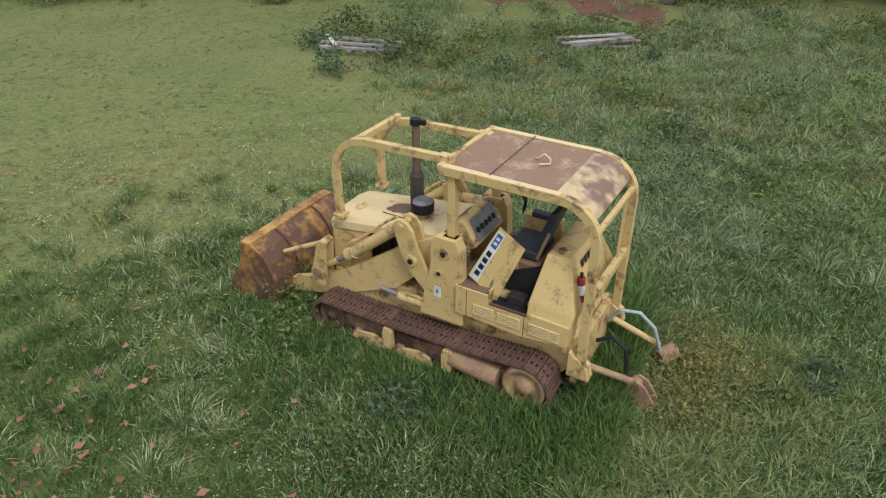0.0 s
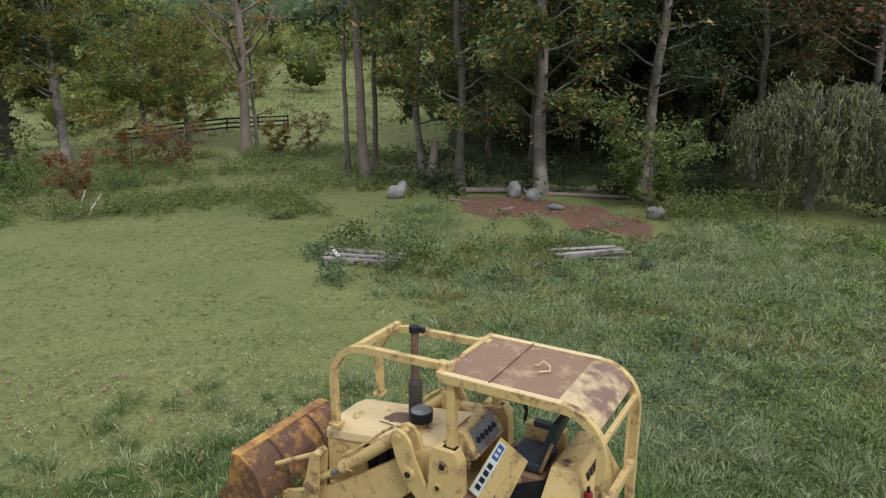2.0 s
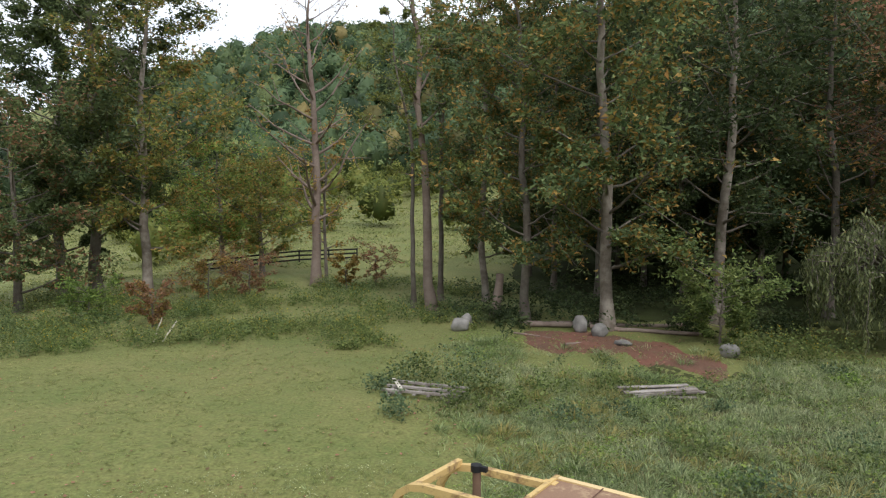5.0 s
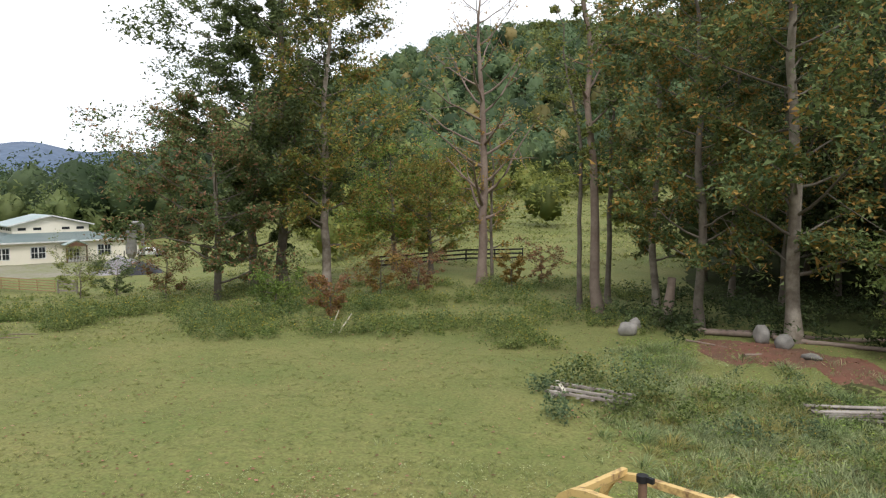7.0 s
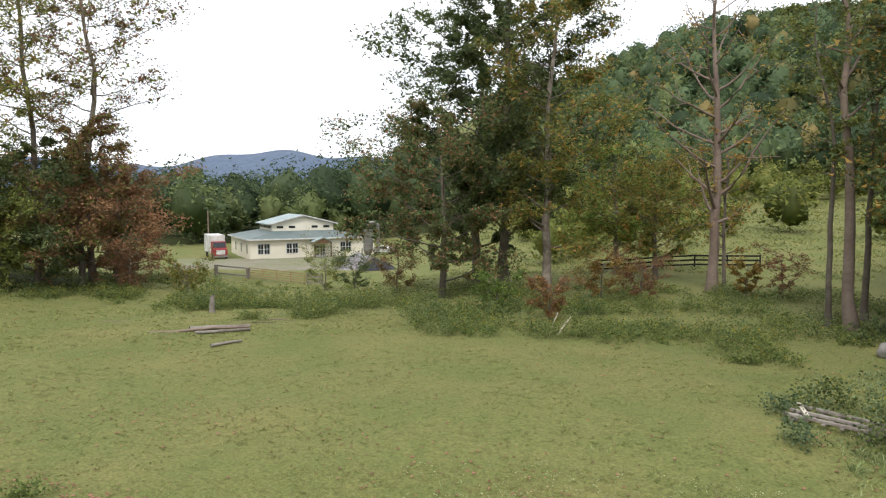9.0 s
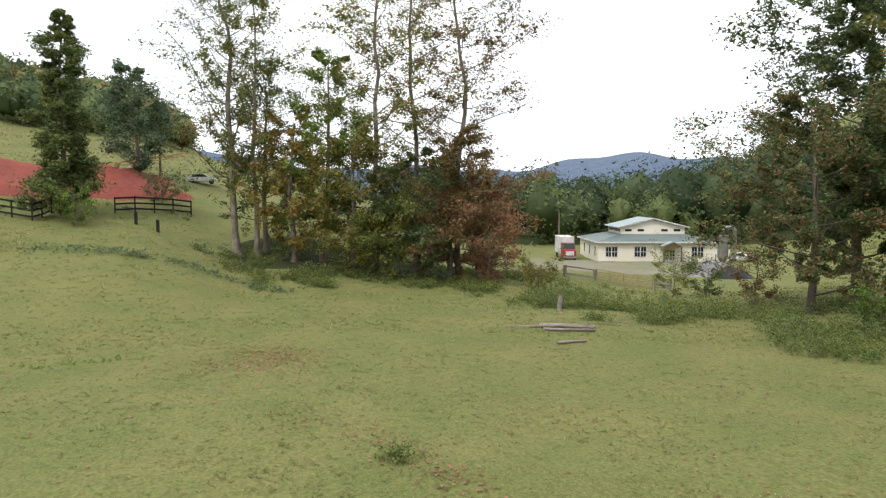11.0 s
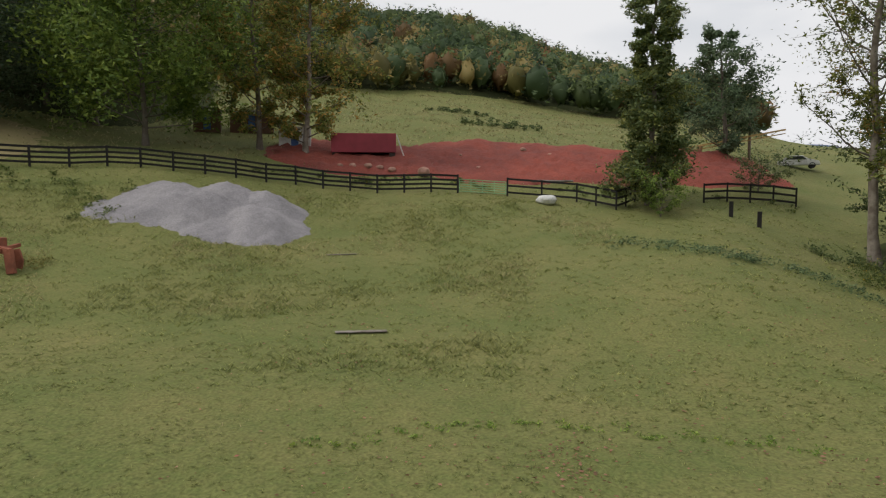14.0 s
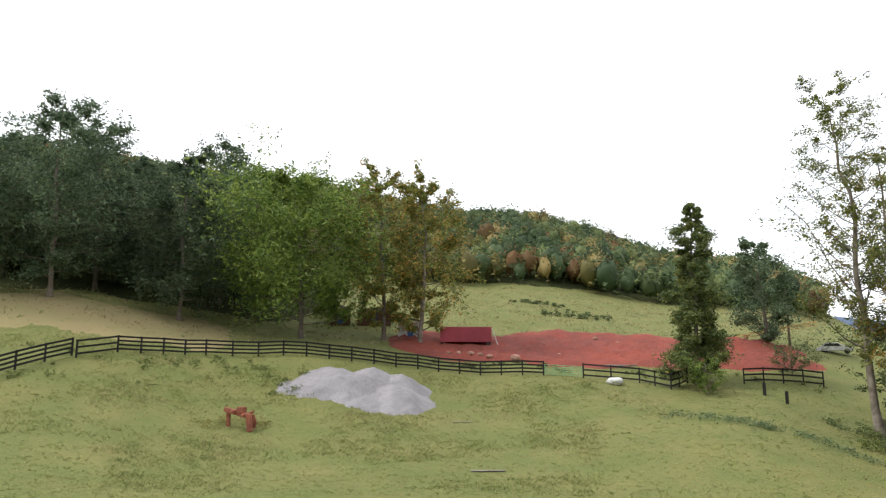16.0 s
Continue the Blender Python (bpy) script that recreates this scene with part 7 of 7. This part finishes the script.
tussocks("bright_tussocks", "bright yellow-green grass tussocks behind the machine", 35, 420, -40, -14, 5, 11, 0.42, 0.016, "blade_bright", off_machine, 90)
tussocks("east_tussocks", "tall green grass tussocks in the eastern rough", 33, 1100, -47, 8, 13, 37, 0.55, 0.03, "blade", lambda x, y: rough(x, y) * clear(x, y), 60)
tussocks("east_tussocks_pale", "tall pale yellow-green grass tussocks in the eastern rough", 34, 800, -47, 2, 15, 37, 0.6, 0.026, "gold_leaf", lambda x, y: rough(x, y) * clear(x, y) * smooth((field_noise(x, y, 0.35, 2.0) - 0.45) * 4), 60)
grass("machine_grass", "long uncut grass standing against the machine", 9, 110000, -20, 22, 5.6, 13.5, 0.6, 0.018, "blade_deep", beside_machine, 0.6, tuft=0.05, per=10)
grass("rough_grass", "rough tufted green grass on the east side", 2, 130000, -46, 20, 16, 36, 0.34, 0.028, "blade", lambda x, y: rough(x, y) * clear(x, y), 0.75, tuft=0.09, per=9)
grass("dry_grass", "pale dry grass stems among the green", 3, 50000, -46, 30, 5, 36, 0.34, 0.018, "blade_dry", lambda x, y: rough(x, y) * clear(x, y) * 0.8, 0.8, tuft=0.12, per=10)
grass("short_grass", "short grazed pasture grass", 4, 150000, -54, 75, 3.6, 20, 0.10, 0.014, "blade_short", lambda x, y: 1 - 0.7 * rough(x, y), 0.9, tuft=0.04, per=5)
grass("pasture_grass", "short grazed pasture grass", 5, 230000, -5, 150, 12, 46, 0.12, 0.036, "blade_short", lambda x, y: 0.35 + 0.65 * field_noise(x, y, 0.9, 1.0), 0.95, tuft=0.06, per=9)
grass("pasture_tufts", "short grass and tufts on the far pasture", 6, 130000, 20, 150, 40, 84, 0.17, 0.07, "blade_short", None, 0.9, tuft=0.11, per=8)
grass("pasture_straw", "dry straw-coloured blades in the pasture", 7, 60000, 0, 150, 12, 80, 0.10, 0.03, "blade_dry", lambda x, y: field_noise(x, y, 0.23, 3.0) * 0.9, 0.9, tuft=0.2, per=6)
grass("hill_grass", "long tan grass on the upper hillside", 8, 40000, 84, 150, 84, 165, 0.4, 0.14, "blade_dry", None, 0.8, tuft=0.5, per=6)

grass("meadow_grass", "long pale grass on the far meadow", 10, 45000, -6, 36, 74, 190, 0.45, 0.2, "blade_short", None, 0.85, tuft=0.5, per=7)

grass("slope_grass", "long green tufted grass on the upper pasture slope", 11, 90000, 100, 150, 42, 78, 0.28, 0.06, "blade_short", lambda x, y: smooth((field_noise(x, y, 0.33, 4.0) - 0.35) * 3), 0.8, tuft=0.22, per=10)
grass("slope_straw", "dry tan grass tufts on the slope", 12, 30000, 95, 140, 50, 76, 0.3, 0.05, "blade_dry", lambda x, y: smooth((field_noise(x, y, 0.41, 7.0) - 0.55) * 5), 0.8, tuft=0.25, per=12)


def weeds(name, label, spots, mat, tall, wide, per, size, seed, flower=None, category="weeds", stuff=True):
    """Leafy clumps: upright stems with leaves, broad below; spots of (bearing, distance, scale)."""
    rng = np.random.default_rng(seed)
    pieces, blooms, stems = [], [], []
    for az, r, sc in spots:
        x, y = polar(az, r)
        n = max(6, int(per * sc))
        h, w = tall * sc * rng.uniform(0.75, 1.25), wide * sc * rng.uniform(0.8, 1.2)
        k = max(3, n // 16)
        sx, sy = rng.normal(0, w * 0.42, k), rng.normal(0, w * 0.42, k)
        sh = h * rng.uniform(0.55, 1.1, k) * np.exp(-(sx ** 2 + sy ** 2) / (w * w) * 0.6)
        i = rng.integers(0, k, n)
        t = rng.uniform(0.05, 1.0, n) ** 0.8
        gz = height(x + sx, y + sy)
        c = np.stack([x + sx[i] + rng.normal(0, 0.10 * w + 0.03, n), y + sy[i] + rng.normal(0, 0.10 * w + 0.03, n), gz[i] + t * sh[i]], -1)
        pieces.append(leaves_np(c, size, rng) if not stuff else leaves_np(c, size * 1.12, rng, tri=True))
        if flower:
            m = max(1, k // 2)
            q = np.repeat(np.stack([x + sx[:m], y + sy[:m], gz[:m] + sh[:m]], -1), 3, axis=0) + rng.normal(0, size * 0.5, (3 * m, 3))
            blooms.append(leaves_np(q, size * 0.5, rng))
    v, f = join_np(pieces)
    if not stuff:
        root = thing(name, Matrix.Translation((x, y, land_z(x, y))), label, category, "weed clumps")
        off = np.array([x, y, land_z(x, y)])
        np_part("foliage", v - off, f, mat, root)
        if blooms:
            bv, bf = join_np(blooms)
            np_part("flower_heads", bv - off, bf, flower, root, "small yellow flower heads")
        return root
    ob = np_part(name, v, f, mat)
    tagged(ob, label, category, kind="stuff")
    if blooms:
        v, f = join_np(blooms)
        fl = np_part(name + "_flowers", v, f, flower)
        tagged(fl, "small yellow flower heads among " + category, "flowers", kind="stuff")
    return ob


def band(seed, n, edge, inner, a0, a1, s0=0.7, s1=1.3):
    """Spots between two distances that vary with the bearing."""
    rng = np.random.default_rng(seed)
    out = []
    for a in rng.uniform(a0, a1, n):
        u = rng.uniform(0, 1) ** 1.3
        rr = edge(a) + (inner(a) - edge(a)) * u
        bx, by = polar(a, rr)
        if float(field_noise(np.array(bx), np.array(by), 0.5, 1.0)) < 0.42:
            continue
        out.append((float(a), float(rr), float(rng.uniform(s0, s1))))
    return out


def north_edge(a):
    return 38.0 + 2.0 * math.sin(a * 0.45) + 1.2 * math.sin(a * 1.3) + max(0, a - 38) * 0.75


# belt of tall weeds between the pasture and the trees
weeds("weed_belt", "belt of tall green weeds along the tree line", band(1, 800, north_edge, lambda a: 62, 2, 62, 0.4, 1.5), "weed", 0.85, 1.0, 170, 0.13, 1, "yellow_flower")
weeds("weed_belt_bushes", "taller dark weeds in the belt by the trees", band(2, 150, lambda a: north_edge(a) + 1, lambda a: 58, 2, 60, 0.8, 1.4), "dark_leaf", 1.3, 1.2, 220, 0.13, 2)
weeds("weed_belt_bright", "green weeds with yellow flowers in the belt", band(14, 300, lambda a: north_edge(a) + 0.5, lambda a: 60, 2, 60, 0.5, 1.6), "weed", 0.8, 0.9, 160, 0.12, 14, "yellow_flower")
weeds("weed_belt_west", "weeds round the foot of the western trees", band(3, 420, lambda a: 60 + 2 * math.sin(a), lambda a: 75, 57, 82), "weed", 0.7, 1.0, 120, 0.16, 3, "yellow_flower")
weeds("gate_weeds", "weeds on the slope towards the field gate", band(13, 200, lambda a: 48, lambda a: 80, 42, 59, 0.6, 1.2), "weed", 0.7, 1.1, 130, 0.15, 13, "yellow_flower")
weeds("undergrowth", "undergrowth beneath the woods, leaves darkened for shade", band(4, 240, lambda a: 41 + 1.5 * math.sin(a), lambda a: 62, -46, 4, 0.8, 1.6), "shade_leaf", 1.1, 1.4, 90, 0.24, 4)
weeds("east_weeds", "rough green weeds east of the machine", band(5, 170, lambda a: 15 + 2 * math.sin(a * 0.7) + max(0, a + 14) * 0.8, lambda a: 34, -44, -6, 0.4, 1.0), "weed", 0.6, 0.8, 90, 0.11, 5, "yellow_flower")
weeds("east_weeds_dark", "blue-green weeds east of the machine", band(6, 55, lambda a: 15 + max(0, a + 14) * 0.8, lambda a: 34, -44, -4, 0.5, 1.1), "weed_blue", 0.65, 0.75, 110, 0.10, 6)
weeds("hill_weeds", "dark weed patches on the sloping pasture", [(93.8, 64, 1.0), (92.8, 63, 0.9), (91.5, 63.5, 0.8), (90.2, 62, 1.1), (89, 61.5, 1.1), (88, 61, 1.0), (87.2, 60.5, 1.1), (85.4, 62, 0.8), (84, 61.5, 0.9), (82.6, 60, 1.0), (80.8, 59, 1.0), (79.6, 58, 0.9), (78, 57, 0.9), (77, 56.5, 0.8)], "weed_blue", 0.55, 1.5, 220, 0.17, 7)
weeds("hill_weeds_upper", "weed patches below the board fence", band(8, 60, lambda a: 66, lambda a: 76, 122, 146, 0.5, 1.1), "weed", 0.6, 1.2, 90, 0.18, 8)
weeds("hill_hedges", "dark low hedge lines on the upper hillside", [(99.6 + 0.35 * k, 119 + 1.2 * math.sin(k), 0.8 + 0.4 * math.sin(k * 2.2)) for k in range(15)] + [(103 + 0.4 * k, 131 + k * 0.4, 0.8) for k in range(10)], "dark_leaf", 1.1, 2.0, 70, 0.4, 15)
weeds("clump_undergrowth", "dark green undergrowth below the western trees", band(16, 170, lambda a: 64, lambda a: 80, 58, 84, 0.6, 1.3), "dark_leaf", 0.8, 1.2, 80, 0.22, 16)
weeds("implement_weeds", "dry tall weeds round the old implement", [(128.4, 58.5, 0.9), (130.8, 58.6, 1.0), (129.6, 59.5, 1.0), (131.8, 58.2, 0.8), (127.4, 59, 0.8), (132.6, 58.8, 0.7)], "gold_leaf", 0.7, 1.4, 200, 0.13, 17)
weeds("bank_weeds", "weeds along the foot of the clay bank", band(9, 90, lambda a: 80.5, lambda a: 83.5, 84, 118, 0.5, 1.0), "weed", 0.6, 1.0, 60, 0.2, 9, "yellow_flower")
weeds("ditch_weeds", "low green plants along a shallow ditch", [(111.2 - 0.95 * k, 35.5 + 2.2 * smooth(k / 12) + 0.3 * math.sin(k * 1.7), 0.5 + 0.5 * abs(math.sin(k * 2.1))) for k in range(26)], "bright_leaf", 0.22, 0.6, 60, 0.10, 10)


def ground_cover(name, label, seed, n, a0, a1, r0, r1, size, mat, keep, tall):
    """Low broad leaves at ankle height, in patches."""
    rng = np.random.default_rng(seed)
    x, y, r = sector(rng, n // 7, a0, a1, r0, r1)
    ok = keep(x, y) * field_noise(x, y, 1.1, seed) > rng.uniform(0, 1, len(x))
    x, y = np.repeat(x[ok], 7), np.repeat(y[ok], 7)
    x, y = x + rng.normal(0, size * 1.6, len(x)), y + rng.normal(0, size * 1.6, len(x))
    c = np.stack([x, y, height(x, y) + rng.uniform(0.03, tall, len(x))], -1)
    v, f = leaves_np(c, size, rng)
    v = (c[:, None] + (v.reshape(-1, 4, 3) - c[:, None]) * np.array([1, 1, 0.5])).reshape(-1, 3)
    tagged(np_part(name, v, f, mat), label, "weeds", kind="stuff")


ground_cover("clover_cover", "low clover and broad leaves in the rough grass", 61, 130000, -44, 44, 4, 17, 0.055, "weed", rough, 0.2)
ground_cover("pale_cover", "pale grey-green low leaves in the rough grass", 62, 70000, -44, 40, 4, 20, 0.05, "blade_pale", lambda x, y: 0.35 + 0.65 * rough(x, y), 0.16)
ground_cover("east_cover", "low leafy cover in the eastern rough", 63, 70000, -46, 6, 15, 38, 0.1, "bright_leaf", lambda x, y: rough(x, y) * clear(x, y), 0.35)
weeds("machine_weeds", "broad-leaved weeds growing against the machine", [(15, 10.6, 1.2), (14, 11.2, 1.1), (17, 10.3, 1.0), (16, 9.8, 0.9), (15.5, 11.3, 1.1), (13.2, 11.6, 1.0), (-13, 9.5, 0.9), (-14.5, 10.3, 1.1), (-15.6, 9.9, 1.0), (-17, 10.8, 0.9), (-13.5, 8.6, 0.6), (9, 8.6, 0.5), (3, 8.1, 0.5), (-3, 7.8, 0.5)], "weed", 0.9, 0.6, 170, 0.09, 11)
for k, (a, r, s) in enumerate(((4.8, 7.9, 0.9), (11.7, 7.3, 0.7), (10.6, 6.6, 0.5), (-35.8, 10.5, 1.0), (-33.5, 9.6, 0.8), (67.7, 20.4, 0.9), (8.8, 24.3, 1.3), (-3.8, 27.3, 1.6), (-8.8, 28.2, 1.7), (-4.9, 23.9, 1.4), (-1.2, 25.2, 1.2), (-15.5, 22, 1.5), (-20, 19.5, 1.4), (-27, 17, 1.2), (13, 36.2, 1.0), (5.0, 28.7, 2.6), (7.6, 28.9, 2.1), (2.6, 26.9, 2.2), (9.6, 28.0, 1.3), (3.6, 25.4, 1.3), (-21.4, 36, 3.0), (-19.4, 35.4, 2.4), (-24, 37, 2.6))):
    gold = r > 34 and a < -10
    weeds("weed_clump", "bushy goldenrod with yellow flower heads" if gold else "leafy green weed clump standing in the grass", [(a, r, s)], "weed_blue" if k % 3 == 0 and not gold else "weed",
          0.62, 0.8, 330, 0.075 + 0.05 * min(1, r / 30), 40 + k, "yellow_flower" if gold or k in (15, 16, 17) else None, "weed", stuff=False)

rw = np.random.default_rng(88)
for k in range(34):
    a, r = float(rw.uniform(-44, -5)), float(rw.uniform(13, 34))
    weeds("weed_clump", ("leafy green weed clump standing in the rough grass", "blue-green bushy weed in the rough grass", "bright green weed clump in the rough grass")[k % 3], [(a, r, float(rw.uniform(0.8, 1.9)))],
          ("weed", "weed_blue", "bright_leaf")[k % 3], 0.55, 0.8, 230, 0.06 + 0.05 * min(1, r / 30), 300 + k, "yellow_flower" if k % 4 == 0 else None, "weed", stuff=False)


def shrub(az, r, h, w, mat, label, seed, n=2600, size=0.2, second=None):
    return tree("shrub", az, r, h, label, "bark", mat, seed, trunk=0.05, crown_from=0.1, spread=w / h * 0.62, leaves=n, size=size, limbs=18, second=second, category="shrub", shape="flat")


shrub(27.7, 43.5, 2.6, 2.2, "red_leaf", "shrub with red-brown autumn leaves", 201, second="ochre_leaf")
shrub(23.6, 55, 3.2, 4.0, "ochre_leaf", "shrub with yellow and red leaves", 202, second="red_leaf")
shrub(20.5, 56, 2.8, 3.4, "red_leaf", "low shrub with red-brown leaves", 203)
shrub(12.9, 58, 2.8, 2.0, "ochre_leaf", "yellow-leaved shrub by the meadow fence", 204)
shrub(10.5, 60, 3.4, 2.6, "red_leaf", "thin shrub with rusty leaves", 205, n=1500)
shrub(32, 46, 2.2, 2.4, "bright_leaf", "pale green shrub in the weed belt", 206)
shrub(46.0, 72, 3.4, 3.8, "maple", "green shrub beside the field gate", 207)
shrub(43.6, 70, 3.0, 3.4, "dark_leaf", "dark green shrub beside the field gate", 208)
shrub(-16.8, 38.5, 3.6, 4.6, "weed", "broad pale green bush in front of the woods", 209, n=5200, size=0.26)
shrub(92.0, 74.5, 3.4, 3.6, "bright_leaf", "green bush at the foot of a vine-covered tree", 210)
shrub(86.0, 86, 2.6, 5.0, "dark_leaf", "dark bush at the end of the clay bank", 211)
shrub(60.6, 64, 3.4, 4.0, "red_leaf", "red-brown bush at the edge of the clump", 212)
shrub(56.5, 62, 2.4, 3.2, "maple", "green bush below the clump of trees", 213, second="ochre_leaf")
shrub(40.2, 60, 4.0, 4.4, "red_leaf", "rusty-leaved bush under the broad tree", 214, second="maple")
shrub(-36, 38, 3.0, 4.0, "dark_leaf", "dark bush in front of the woods", 215)
weeds("goldenrod_dry", "dry golden weeds behind the machine", [(-25, 9.2, 1.0), (-26.4, 9.8, 1.0), (-24.2, 8.7, 0.8), (-28, 9.2, 0.9), (-27.2, 8.5, 0.8), (-22, 8.9, 0.7), (-30, 9.8, 0.7), (-25.5, 10.4, 0.9)], "gold_leaf", 0.85, 0.95, 800, 0.06, 12)


def litter():
    """Fallen leaves, sparse on the field and gathered in drifts."""
    rng = np.random.default_rng(3)
    xs, ys = [], []
    x, y, r = sector(rng, 11000, -10, 118, 8, 58)
    ok = rng.uniform(0, 1, len(x)) < 0.15 + 0.8 * field_noise(x, y, 0.35, 2.0) ** 2
    xs.append(x[ok])
    ys.append(y[ok])
    for a, r, sx, n in ((78.5, 34, 2.0, 700), (77, 35.5, 1.6, 300), (82, 33, 2.5, 260), (57, 26, 2.2, 160), (63, 18.7, 0.9, 130), (66, 20, 1.0, 120), (70, 22, 1.0, 110), (76, 24, 1.2, 100), (98.5, 34.7, 1.1, 150), (4.5, 25, 1.2, 90), (28, 18, 2.2, 120), (-8, 37, 2.6, 160), (-13, 35, 2.2, 110), (42, 8.2, 1.3, 40), (33, 6.4, 1.1, 14), (38, 9.0, 1.6, 22), (16, 5.6, 1.0, 16), (46, 10.5, 1.5, 80), (22, 6.0, 0.6, 10)):
        cx, cy = polar(a, r)
        xs.append(rng.normal(cx, sx, n))
        ys.append(rng.normal(cy, sx * 0.6, n))
    x, y = np.concatenate(xs), np.concatenate(ys)
    c = np.stack([x, y, height(x, y) + 0.06 + np.where(np.hypot(x, y) < 14, 0.16, 0.0)], -1)
    n = len(x)
    d = np.hypot(x, y)
    v, f = leaves_np(c, np.where(d < 14, 0.16, 0.13), rng)
    v = v.reshape(-1, 4, 3)
    v = c[:, None] + (v - c[:, None]) * np.array([1, 1, 0.35])
    tagged(np_part("leaf_litter", v.reshape(-1, 3), f, "litter"), "scattered brown and red fallen leaves on the grass", "fallen leaves", kind="stuff")


litter()
